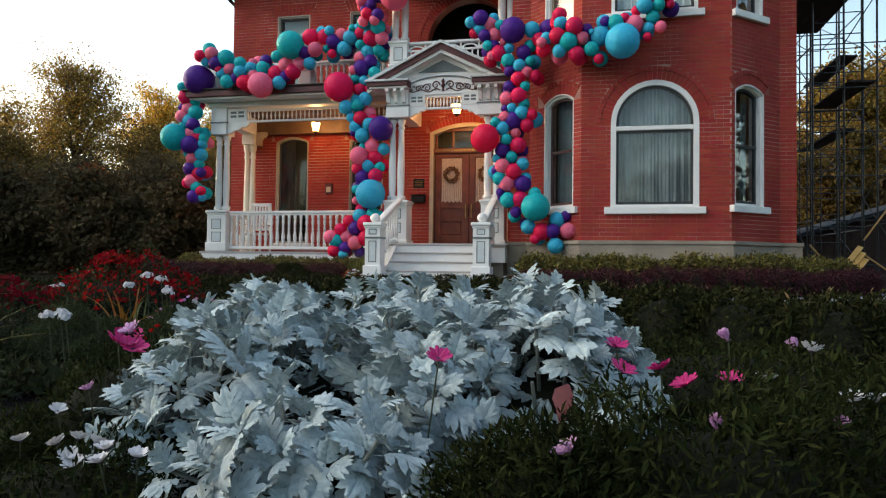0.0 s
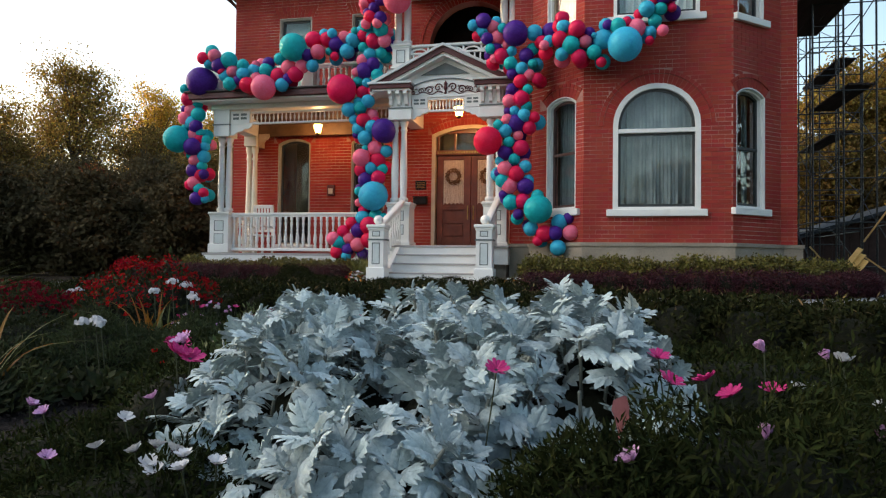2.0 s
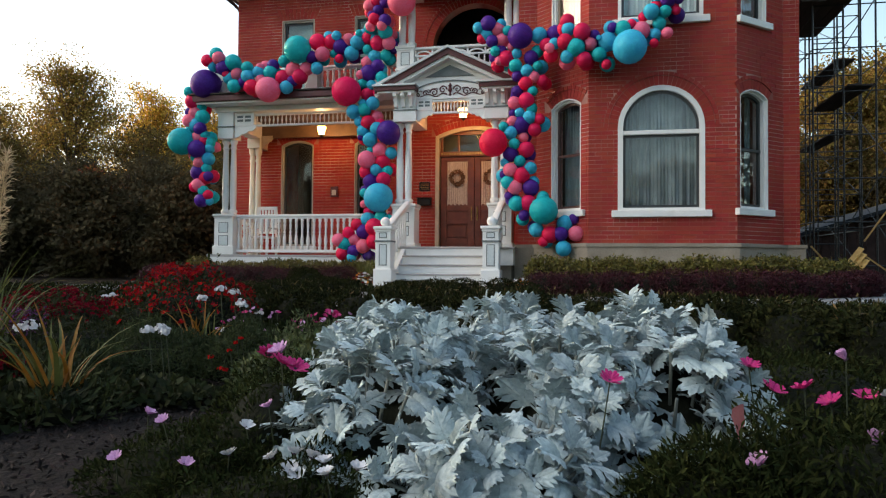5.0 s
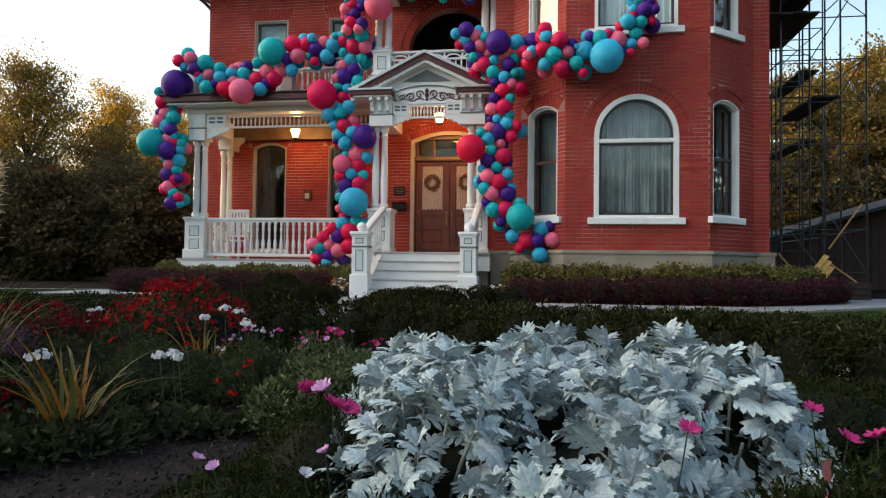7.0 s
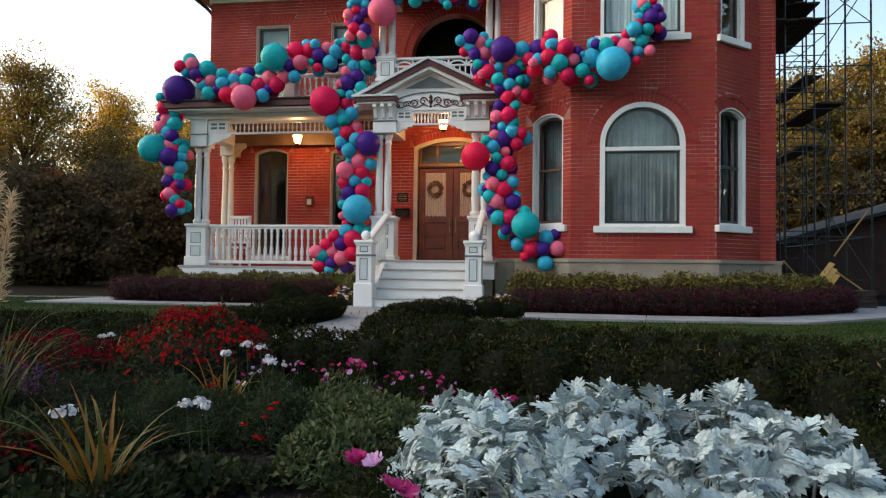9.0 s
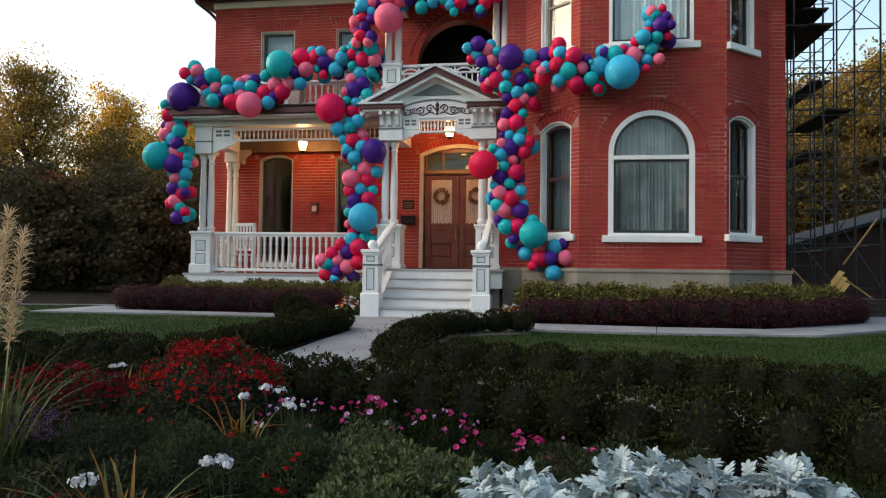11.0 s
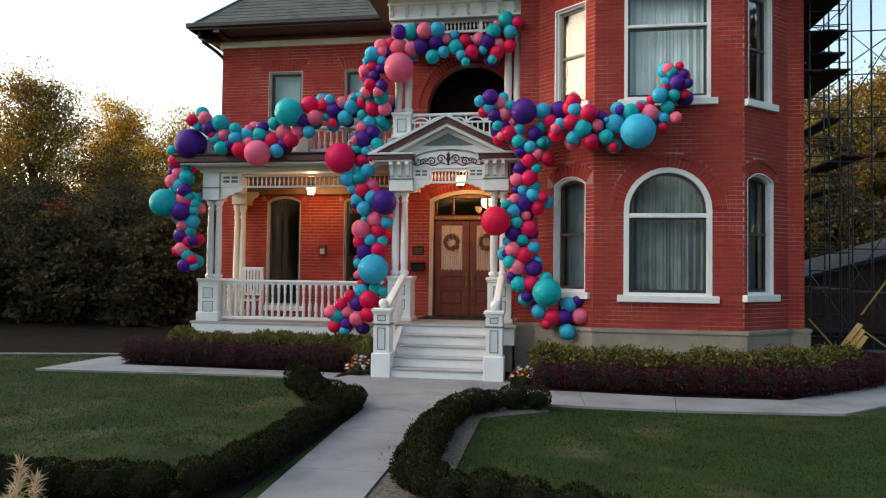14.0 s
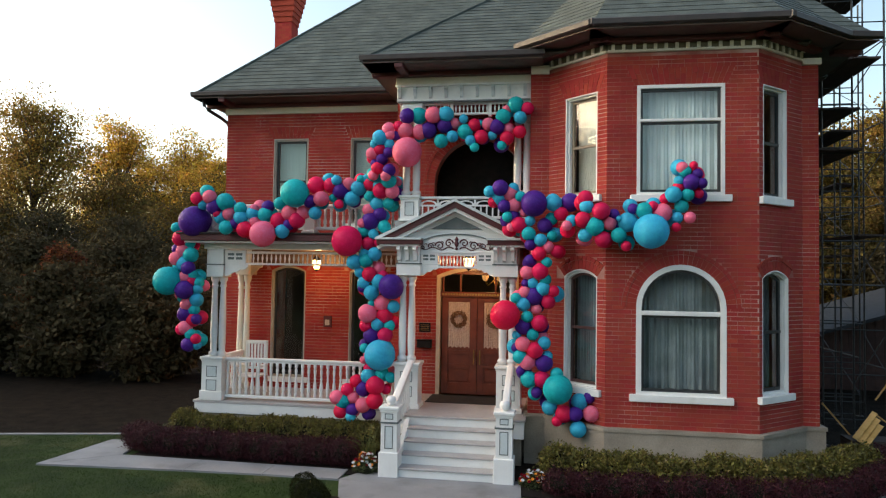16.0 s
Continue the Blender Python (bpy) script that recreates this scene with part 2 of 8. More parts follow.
def quick(name, verts, faces, material, parent=None, label="", smooth=False):
    """A large joined mesh straight from lists."""
    me = bpy.data.meshes.new(name)
    me.from_pydata(verts, [], faces)
    me.materials.append(material)
    if smooth:
        me.shade_smooth()
    ob = new(name, me)
    if parent is not None:
        ob.parent = parent
    if label:
        tagged(ob, label)
    return ob
M["straw"] = surface("dried_twigs", (0.09, 0.04, 0.018), (0.20, 0.10, 0.045), 20.0, 0.8, 0.2, 90)
M["grass"] = surface("lawn_turf", (0.010, 0.026, 0.004), (0.026, 0.050, 0.008), 1.2, 0.9, 0.5, 120, stain=((0.11, 0.10, 0.045), 0.9, 0.55, 0.5), spec=0.2)
M["soil"] = surface("dark_bark_mulch", (0.007, 0.0055, 0.005), (0.019, 0.014, 0.0125), 9.0, 0.95, 0.8, 60, spec=0.15)
M["gravel"] = surface("small_gravel", (0.06, 0.048, 0.040), (0.20, 0.165, 0.14), 26.0, 0.9, 0.6, 90, vary="island", amount=0.4)
M["twig"] = surface("bark", (0.06, 0.045, 0.035), (0.11, 0.085, 0.065), 14.0, 0.9, 0.6, 60)
# ---- the house: walls with openings, bricks, windows ----
def opening(u0, u1, z0, z1, arch="flat", rise=0.0):
    return dict(u0=u0, u1=u1, z0=z0, z1=z1, arch=arch, rise=(u1 - u0) / 2 if arch == "round" else rise)


def arc_of(op):
    w, r = (op["u1"] - op["u0"]) / 2, op["rise"]
    R = (w * w + r * r) / (2 * r)
    return (op["u0"] + op["u1"]) / 2, op["z1"] - R, R, math.asin(min(1.0, w / R))


def outline(op, inset=0.0, foot=None, n=16):
    """Outline in (u, z), anticlockwise from the lower left."""
    u0, u1, z0 = op["u0"] + inset, op["u1"] - inset, op["z0"] + (inset if foot is None else foot)
    if op["arch"] == "flat":
        return [(u0, z0), (u1, z0), (u1, op["z1"] - inset), (u0, op["z1"] - inset)]
    uc, zc, R, _ = arc_of(op)
    R -= inset
    half = math.asin(min(1.0, (u1 - u0) / 2 / R))
    return [(u0, z0), (u1, z0)] + [(uc + R * math.sin(half - 2 * half * k / n), zc + R * math.cos(half - 2 * half * k / n)) for k in range(n + 1)]


def wall_frame(A, B):
    d = (Vector((*B, 0)) - Vector((*A, 0)))
    L = d.length
    d.normalize()
    inw = Vector((-d.y, d.x, 0))
    return Matrix(((d.x, inw.x, 0, A[0]), (d.y, inw.y, 0, A[1]), (0, 0, 1, 0), (0, 0, 0, 1))), L


def wall_mesh(L, z0, z1, ops, thick, inset=0.0):
    """A wall with thickness and openings through it, in its own frame."""
    loops = [[(0, z0), (L, z0), (L, z1), (0, z1)]] + [outline(o)[::-1] for o in ops]
    bm = bmesh.new()
    tess = geometry.tessellate_polygon([[Vector((u, z, 0)) for u, z in lp] for lp in loops])
    flat = [p for lp in loops for p in lp]
    fa, fb = [bm.verts.new((u, 0, z)) for u, z in flat], [bm.verts.new((u, thick, z)) for u, z in flat]
    if not ops:
        tess = [(0, 1, 2), (0, 2, 3)]
    for t in tess:
        if len(set(t)) == 3:
            bm.faces.new([fa[i] for i in t])
            bm.faces.new([fb[i] for i in reversed(t)])
    s = 0
    for lp in loops:
        n = len(lp)
        for k in range(n):
            i, j = s + k, s + (k + 1) % n
            bm.faces.new((fa[i], fb[i], fb[j], fa[j]))
        s += n
    return bm


RING = 0.25


def blocked(op, z):
    """The stretch of a course at height z that an opening and its brick head take up."""
    if z < op["z0"] - 0.005:
        return None
    uc = (op["u0"] + op["u1"]) / 2
    w = (op["u1"] - op["u0"]) / 2
    if op["arch"] == "flat":
        if z < op["z1"]:
            return uc - w, uc + w
        if z < op["z1"] + 0.3:
            e = 0.04 + (z - op["z1"]) * 0.45
            return uc - w - e, uc + w + e
        return None
    _, zc, R, half = arc_of(op)
    spring = zc + R * math.cos(half)
    if z < spring:
        return uc - w, uc + w
    q = (R + RING) ** 2 - (z - zc) ** 2
    if q <= 0:
        return None
    e = min(math.sqrt(q), w + RING * math.sin(half))
    return uc - e, uc + e


def brick_faces(verts, faces, corners, depth):
    """One brick: a front set proud and its four sides."""
    k = len(verts)
    verts += [(u, -depth, z) for u, z in corners] + [(u, 0.004, z) for u, z in corners]
    faces += [(k, k + 1, k + 2, k + 3)] + [(k + i, k + 4 + i, k + 4 + (i + 1) % 4, k + (i + 1) % 4) for i in range(4)]


COURSE, LONG, JOINT, UPRIGHT = 0.0735, 0.212, 0.012, 0.006


def brick_plan(L, z0, z1, ops):
    """Rectangles (u0, u1, z0, z1) of all whole and cut bricks of a wall."""
    out = []
    row, z = 0, z0
    while z + COURSE <= z1 + 0.001:
        mid = z + COURSE / 2
        cuts = sorted(c for c in (blocked(o, mid) for o in ops) if c)
        u = -LONG / 2 if row % 2 else 0.0
        header = row % 6 == 5
        step = LONG / 2 if header else LONG
        while u < L:
            spans = [(max(0.0, u), min(L, u + step))]
            for a, b in cuts:
                spans = [s for p, q in spans for s in ((p, min(q, a)), (max(p, b), q)) if s[1] - s[0] > 0.03]
            for p, q in spans:
                if q - p > 0.03:
                    out.append((p + UPRIGHT / 2 * (p > 0), q - UPRIGHT / 2 * (q < L), z + JOINT / 2, z + COURSE - JOINT / 2))
            u += step
        z += COURSE
        row += 1
    return out


def brick_heads(op, verts, faces, rng):
    """Radial bricks over an opening."""
    if op["arch"] == "flat":
        uc, w = (op["u0"] + op["u1"]) / 2, (op["u1"] - op["u0"]) / 2
        n = int(2 * w / 0.078)
        for k in range(n):
            a, b = -1 + 2 * k / n, -1 + 2 * (k + 1) / n
            lo, hi = w + 0.04, w + 0.17
            for f0, f1 in ((0.0, 0.64), (0.66, 1.0)) if k % 2 else ((0.0, 0.33), (0.35, 1.0)):
                e0, e1 = lo + (hi - lo) * f0, lo + (hi - lo) * f1
                g = 0.004
                za, zb = op["z1"] + 0.005 + 0.29 * f0, op["z1"] + 0.005 + 0.29 * f1
                brick_faces(verts, faces, [(uc + a * e0 + g, za), (uc + b * e0 - g, za), (uc + b * e1 - g, zb), (uc + a * e1 + g, zb)], 0.006 + rng.random() * 0.004)
        return
    uc, zc, R, half = arc_of(op)
    n = max(6, int(2 * half * (R + 0.1) / 0.078))
    for k in range(n):
        a, b = -half + 2 * half * (k + 0.05) / n, -half + 2 * half * (k + 0.95) / n
        for r0, r1 in ((R + 0.005, R + 0.165), (R + 0.175, R + RING - 0.01)):
            proud = 0.006 + rng.random() * 0.004 + (0.012 if r0 > R + 0.1 else 0)
            brick_faces(verts, faces, [(uc + r0 * math.sin(t), zc + r0 * math.cos(t)) if r else (uc + r1 * math.sin(t), zc + r1 * math.cos(t))
                                       for t, r in ((a, 1), (b, 1), (b, 0), (a, 0))], proud)


house = thing("house", "two-storey red brick Victorian house with white trim and grey-green hipped roofs", "house")
WALLS = []


def brick_wall(name, A, B, z0, z1, ops=(), thick=0.3, bricks=True, singles=None):
    Mx, L = wall_frame(A, B)
    w = part(name, wall_mesh(L, z0, z1, ops, thick), M["mortar"], house, matrix=Mx)
    if bricks:
        WALLS.append((w, L, z0, z1, list(ops), singles))
    return w, Mx


def window_unit(Mx, op, style="double", curtain=True, sill=True, sash="sash", bar=0.5, name="window", gap=0.0, casing=0.085, cloth="curtain", bar_h=0.05,
                deep=0.0, paint="white", pleat=1.0):
    """A window: casing, sashes, panes, curtain and sill, in the frame of its wall; deep: how far it sits back in a boxed reveal."""
    def put(n, bm, mat, parent, label=""):
        return part(n, bm, mat, parent, label)
    bm = bmesh.new()
    ring(bm, outline(op, -0.004, 0.0), outline(op, casing, 0.05), deep - 0.018, deep + 0.10)
    win = put(name, bm, M[paint], house)
    win.matrix_basis = Mx
    if deep:
        bm = bmesh.new()
        ring(bm, outline(op, -0.004, 0.0), outline(op, 0.016, 0.016), -0.006, deep - 0.018)
        put("reveal_lining", bm, M[paint], win)
    bm = bmesh.new()
    ring(bm, outline(op, casing - 0.004, 0.046), outline(op, casing + 0.045, 0.10), deep + 0.045, deep + 0.09)
    put("sash_frame", bm, M[sash], win)
    u0, u1 = op["u0"] + casing, op["u1"] - casing
    zb = op["z0"] + (op["z1"] - op["z0"]) * bar
    if style == "double":
        put("meeting_rail", boxed(u0, u1, deep + 0.03, deep + 0.085, zb - 0.025, zb + 0.025, bevel=0.005), M[sash], win)
    elif style == "transom":
        put("transom_bar", boxed(u0, u1, -0.012, 0.095, zb - bar_h, zb + bar_h, bevel=0.008), M[paint], win)
        put("sash_frame", boxed(u0, u1, 0.04, 0.085, zb - bar_h - 0.038, zb - bar_h), M[sash], win)
    bm = bmesh.new()
    prism(bm, outline(op, casing + 0.03, 0.08), deep + 0.066, deep + 0.072)
    g = put("pane", bm, M["glass"], win)
    g.visible_shadow = False
    if curtain:
        # wavy cloth behind the glass, parted by gap in the middle
        vs, fs = [], []
        n = 60
        for half in ((0.0, 0.5 - gap / 2), (0.5 + gap / 2, 1.0)):
            k0 = len(vs)
            for i in range(n + 1):
                f = half[0] + (half[1] - half[0]) * i / n
                u = u0 + (u1 - u0) * f
                dv = pleat * (0.030 * math.sin(f * 47 + 2.2 * math.sin(f * 9 + op["u0"] * 9)) + 0.016 * math.sin(f * 131 + 1.3) + 0.012 * math.sin(f * 23))
                vs += [(u, deep + 0.24 + dv, op["z0"] + 0.08), (u, deep + 0.24 + dv * 0.6, op["z1"] - 0.02)]
            fs += [(k0 + 2 * i, k0 + 2 * i + 2, k0 + 2 * i + 3, k0 + 2 * i + 1) for i in range(n)]
        quick("curtain", vs, fs, M[cloth], win, "sheer pleated curtain" if cloth != "blind" else "cream roller blind", True)
    if sill:
        put("sill", boxed(op["u0"] - 0.11, op["u1"] + 0.11, -0.075, 0.10, op["z0"] - 0.115, op["z0"] + 0.004, bevel=0.008), M["white"], win)
    return win


TOP = 7.29
o_low, o_up = opening(0.500, 1.945, 1.47, 3.655, "round"), opening(0.498, 1.92, 4.83, 6.71)
w_bay, Mb = brick_wall("wall_bay_front", (-0.165, 12.3), (2.295, 12.3), 0.9, TOP, [o_low, o_up], singles=(1.30, 0.9, 2.46, 3.4))
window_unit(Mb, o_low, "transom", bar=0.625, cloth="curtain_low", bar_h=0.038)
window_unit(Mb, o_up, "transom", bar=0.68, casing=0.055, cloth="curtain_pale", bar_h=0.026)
l_low, l_up = opening(0.40, 1.13, 1.5, 3.56, "seg", 0.13), opening(0.40, 1.11, 4.85, 6.66)
w, Ml = brick_wall("wall_bay_left", (-1.15, 13.18), (-0.165, 12.3), 0.9, TOP, [l_low, l_up])
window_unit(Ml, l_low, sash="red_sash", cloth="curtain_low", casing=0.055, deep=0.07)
window_unit(Ml, l_up, sash="tan_sash", cloth="blind", casing=0.05, deep=0.07, pleat=0.1)
r_low, r_up = opening(0.085, 0.835, 1.5, 3.58, "seg", 0.13), opening(0.115, 0.80, 4.80, 6.70)
w, Mr = brick_wall("wall_bay_right", (2.295, 12.3), (3.25, 13.16), 0.9, TOP, [r_low, r_up])
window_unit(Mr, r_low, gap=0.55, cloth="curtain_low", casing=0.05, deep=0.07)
window_unit(Mr, r_up, curtain=False, casing=0.05, deep=0.07)
brick_wall("wall_tower_left", (-1.5, 13.18), (-1.15, 13.18), 0.9, TOP)
brick_wall("wall_tower_right", (3.25, 13.16), (3.52, 13.16), 0.9, TOP)
brick_wall("wall_tower_side", (-1.5, 15.07), (-1.5, 13.19), 0.4, TOP)
brick_wall("wall_east", (3.52, 13.17), (3.52, 26.0), 0.4, TOP, bricks=False)
e_door, e_arch = opening(0.96, 2.70, 0.85, 3.60, "seg", 0.2), opening(0.86, 2.80, 4.55, 6.4, "round")
w, Me = brick_wall("wall_entry", (-4.5, 15.07), (-1.5, 15.07), 0.4, TOP, [e_door, e_arch])
brick_wall("wall_entry_side", (-4.5, 15.95), (-4.5, 15.08), 0.4, TOP)
m1, m2 = opening(1.215, 2.08, 4.60, 6.635), opening(3.135, 4.0, 4.60, 6.635)
m3, m4 = opening(1.24, 2.09, 0.95, 3.585, "seg", 0.12), opening(3.17, 4.02, 0.95, 3.585, "seg", 0.12)
w, Mm = brick_wall("wall_main_front", (-8.96, 15.95), (-4.5, 15.95), 0.4, TOP, [m1, m2, m3, m4])
for o in (m1, m2):
    window_unit(Mm, o, sash="sash", bar=0.5, casing=0.05, deep=0.05, paint="greige", cloth="blind_teal", pleat=0.05)
for o in (m3, m4):
    window_unit(Mm, o, "single", sash="sash", curtain=False, casing=0.045, deep=0.05, paint="greige")
brick_wall("wall_west", (-8.96, 26.0), (-8.96, 15.96), 0.4, TOP, bricks=False)
brick_wall("wall_back", (3.52, 26.0), (-8.96, 26.0), 0.4, TOP, bricks=False)
# added floors and partitions close the rooms against leaking light, coloured dark as if unlit
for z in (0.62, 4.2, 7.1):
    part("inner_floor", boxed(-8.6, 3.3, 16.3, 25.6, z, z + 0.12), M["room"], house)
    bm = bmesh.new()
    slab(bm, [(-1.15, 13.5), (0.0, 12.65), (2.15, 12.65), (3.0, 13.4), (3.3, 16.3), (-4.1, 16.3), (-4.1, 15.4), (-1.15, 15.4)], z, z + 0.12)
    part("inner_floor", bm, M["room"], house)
part("light_stop_wall", boxed(-8.6, 3.3, 19.0, 19.15, 0.7, 7.1), M["room"], house)
part("light_stop_wall", boxed(-4.3, -4.15, 15.4, 19.0, 0.7, 7.1), M["room"], house)

# stone base under the bay
bm = bmesh.new()
base = [(-1.56, 13.12), (-1.19, 13.12), (-0.19, 12.22), (2.32, 12.22), (3.28, 13.10), (3.60, 13.10), (3.60, 15.0), (-1.56, 15.0)]
slab(bm, base, -0.1, 0.9)
part("foundation", bm, M["foundation"], house, "grey stone foundation under the bay")
bm = bmesh.new()
slab(bm, [(x + (0.02 if x > 1 else -0.02), y - 0.02) for x, y in base], 0.84, 0.902)
part("foundation_cap", bm, M["foundation"], house)
part("foundation", boxed(-8.98, -1.5, 15.1, 26, -0.1, 0.5), M["foundation"], house)

# frieze, dentil band and eaves
part("frieze_board", boxed(-9.0, -4.4, 15.90, 15.945, 7.245, 7.43, bevel=0.006), M["cream"], house)
part("frieze_board", boxed(-9.02, -8.97, 15.946, 26, 7.245, 7.43), M["cream"], house)


def dentil_run(A, B):
    Mx, L = wall_frame(A, B)
    part("dentil_board", boxed(0, L, -0.045, 0.02, 7.285, 7.328, bevel=0.004), M["cream"], house, matrix=Mx)
    part("dentil_board", boxed(0, L, -0.035, 0.02, 7.328, 7.445), M["dentil_gap"], house, matrix=Mx)
    part("dentil_board", boxed(0, L, -0.085, 0.02, 7.44, 7.484, bevel=0.004), M["cream"], house, matrix=Mx)
    n = max(2, int(L / 0.170))
    bm = boxed(-0.028, 0.028, -0.06, 0.0, 7.328, 7.44)
    first = part("dentil", bm, M["cream"], house, matrix=Mx @ Matrix.Translation((L * 0.5 / n, 0, 0)))
    for k in range(1, n):
        more(first.data, "dentil", house, Mx @ Matrix.Translation((L * (k + 0.5) / n, 0, 0)))


dentil_run((-1.15, 13.18), (-0.165, 12.3))
dentil_run((-0.165, 12.3), (2.295, 12.3))
dentil_run((2.295, 12.3), (3.25, 13.16))
part("frieze_board", boxed(3.25, 3.56, 13.10, 13.17, 7.225, 7.34, bevel=0.005), M["cream"], house)
part("frieze_board", boxed(-1.5, -1.16, 13.10, 13.17, 7.20, 7.36, bevel=0.005), M["cream"], house)


def roof_slope(verts, faces, a, b, top, course=0.16):
    """Rows of overlapping shingles on a slope: eave from a to b, running up to the points top[0] (over a) and top[1] (over b)."""
    a, b, ta, tb = (Vector(p) for p in (a, b, *top))
    n_up = (b - a).cross(ta - a).normalized()
    if n_up.z < 0:
        n_up = -n_up
    rows = max(1, int(((ta + tb) / 2 - (a + b) / 2).length / course))
    for r in range(rows):
        f0, f1 = r / rows, min(1.0, (r + 1.06) / rows)
        p0, p1, q0, q1 = a.lerp(ta, f0), b.lerp(tb, f0), a.lerp(ta, f1), b.lerp(tb, f1)
        n = max(1, int((p1 - p0).length / 0.3))
        off = 0.5 * (r % 2)
        cuts = [0.0] + [(k + off) / n for k in range(n + 1) if 0.0 < (k + off) / n < 1.0] + [1.0]
        for c0, c1 in zip(cuts, cuts[1:]):
            k = len(verts)
            h = 0.011 + 0.004 * random.random()
            g = 0.003 / max(0.3, (p1 - p0).length)
            lo0, lo1, hi0, hi1 = p0.lerp(p1, c0 + g), p0.lerp(p1, c1 - g), q0.lerp(q1, c0 + g), q0.lerp(q1, c1 - g)
            verts += [tuple(lo0 + n_up * h), tuple(lo1 + n_up * h), tuple(hi1 + n_up * 0.003), tuple(hi0 + n_up * 0.003), tuple(lo0), tuple(lo1)]
            faces += [(k, k + 1, k + 2, k + 3), (k + 4, k + 5, k + 1, k)]


def hip_roof(name, x0, x1, y0, y1, z, pitch, label):
    """A hipped roof with soffit, gutter and shingle rows; the ridge runs along the longer side."""
    w = min(x1 - x0, y1 - y0) / 2
    h = w * pitch
    if x1 - x0 > y1 - y0:
        r0, r1 = (x0 + w, (y0 + y1) / 2, z + h), (x1 - w, (y0 + y1) / 2, z + h)
        slopes = [((x0, y0, z), (x1, y0, z), (r0, r1)), ((x1, y0, z), (x1, y1, z), (r1, r1)), ((x1, y1, z), (x0, y1, z), (r1, r0)), ((x0, y1, z), (x0, y0, z), (r0, r0))]
    else:
        r0, r1 = ((x0 + x1) / 2, y0 + w, z + h), ((x0 + x1) / 2, y1 - w, z + h)
        slopes = [((x0, y0, z), (x1, y0, z), (r0, r0)), ((x1, y0, z), (x1, y1, z), (r0, r1)), ((x1, y1, z), (x0, y1, z), (r1, r1)), ((x0, y1, z), (x0, y0, z), (r1, r0))]
    bm = bmesh.new()
    c = [bm.verts.new(p) for p in ((x0, y0, z), (x1, y0, z), (x1, y1, z), (x0, y1, z))]
    t0, t1 = bm.verts.new(r0), bm.verts.new(r1)
    bm.faces.new(c[::-1])
    if x1 - x0 > y1 - y0:
        bm.faces.new((c[0], c[1], t1, t0)), bm.faces.new((c[1], c[2], t1)), bm.faces.new((c[2], c[3], t0, t1)), bm.faces.new((c[3], c[0], t0))
    else:
        bm.faces.new((c[0], c[1], t0)), bm.faces.new((c[1], c[2], t1, t0)), bm.faces.new((c[2], c[3], t1)), bm.faces.new((c[3], c[0], t0, t1))
    roof = part(name, bm, M["slate"], house, label)
    vs, fs = [], []
    for a, b, top in slopes:
        roof_slope(vs, fs, a, b, top)
    tagged(quick("shingles", vs, fs, M["slate"], roof), kind="stuff")
    for a, t in ((0, r0), (1, r1 if x1 - x0 > y1 - y0 else r0), (2, r1), (3, r0 if x1 - x0 > y1 - y0 else r1)):
        p = [(x0, y0, z), (x1, y0, z), (x1, y1, z), (x0, y1, z)][a]
        bm = bmesh.new()
        tube(bm, [Vector(p) + Vector((0, 0, 0.02)), Vector(t) + Vector((0, 0, 0.02))], 0.035, 6)
        part("hip_cap", bm, M["slate"], roof)
    return roof


def eave_run(pts, z, depth=0.75, closed=False):
    """Gutter and soffit along an eave polyline (x, y) seen from outside, left to right."""
    for (ax, ay), (bx, by) in zip(pts, pts[1:]):
        Mx, L = wall_frame((ax, ay), (bx, by))
        bm = bmesh.new()
        prism_pts = [(-0.07, -0.03), (-0.075, 0.05), (-0.06, 0.065), (0.0, 0.065), (0.0, -0.06), (-0.03, -0.06)]
        a = [bm.verts.new((-0.06, v, z + h)) for v, h in prism_pts]
        b = [bm.verts.new((L + 0.06, v, z + h)) for v, h in prism_pts]
        bm.faces.new(a), bm.faces.new(b[::-1])
        for k in range(6):
            bm.faces.new((a[k], b[k], b[(k + 1) % 6], a[(k + 1) % 6]))
        part("gutter", bm, M["gutter"], house, "dark brown metal gutter", matrix=Mx)
        part("soffit", boxed(-0.02, L + 0.02, 0.003, depth, z - 0.085, z - 0.062), M["soffit"], house, matrix=Mx)
        part("bed_mould", boxed(0.0, L, depth - 0.16, depth, z - 0.17, z - 0.086, bevel=0.01), M["maroon"], house, matrix=Mx)


EZ, BZ = 7.565, 7.59
hip_roof("roof_main", -9.44, 4.4, 15.2, 27.2, EZ, 1.06, "grey-green shingled hipped main roof")
hip_roof("roof_entry", -4.60, 3.2, 12.6, 24.0, EZ - 0.13, 0.87, "grey-green shingled hipped roof over the entry")
eave_run([(-9.44, 27.2), (-9.44, 15.2), (-4.55, 15.2)], EZ)
eave_run([(-4.60, 15.9), (-4.60, 12.6), (-1.3, 12.6)], EZ - 0.13)
# bay roof: a many-sided pyramid
bay_eave = [(-1.72, 12.72), (-0.47, 11.66), (2.60, 11.66), (3.86, 12.72), (4.35, 12.8), (4.35, 18.0), (-1.72, 18.0)]
apex = (1.06, 15.2, BZ + 3.6)
bm = bmesh.new()
c = [bm.verts.new((x, y, BZ)) for x, y in bay_eave]
t = bm.verts.new(apex)
bm.faces.new(c[::-1])
for k in range(len(c)):
    bm.faces.new((c[k], c[(k + 1) % len(c)], t))
roof_bay = part("roof_bay", bm, M["slate"], house, "grey-green shingled pointed roof over the bay")
vs, fs = [], []
for k in range(4):
    a, b = (*bay_eave[k], BZ), (*bay_eave[k + 1], BZ)
    roof_slope(vs, fs, a, b, (apex, apex))
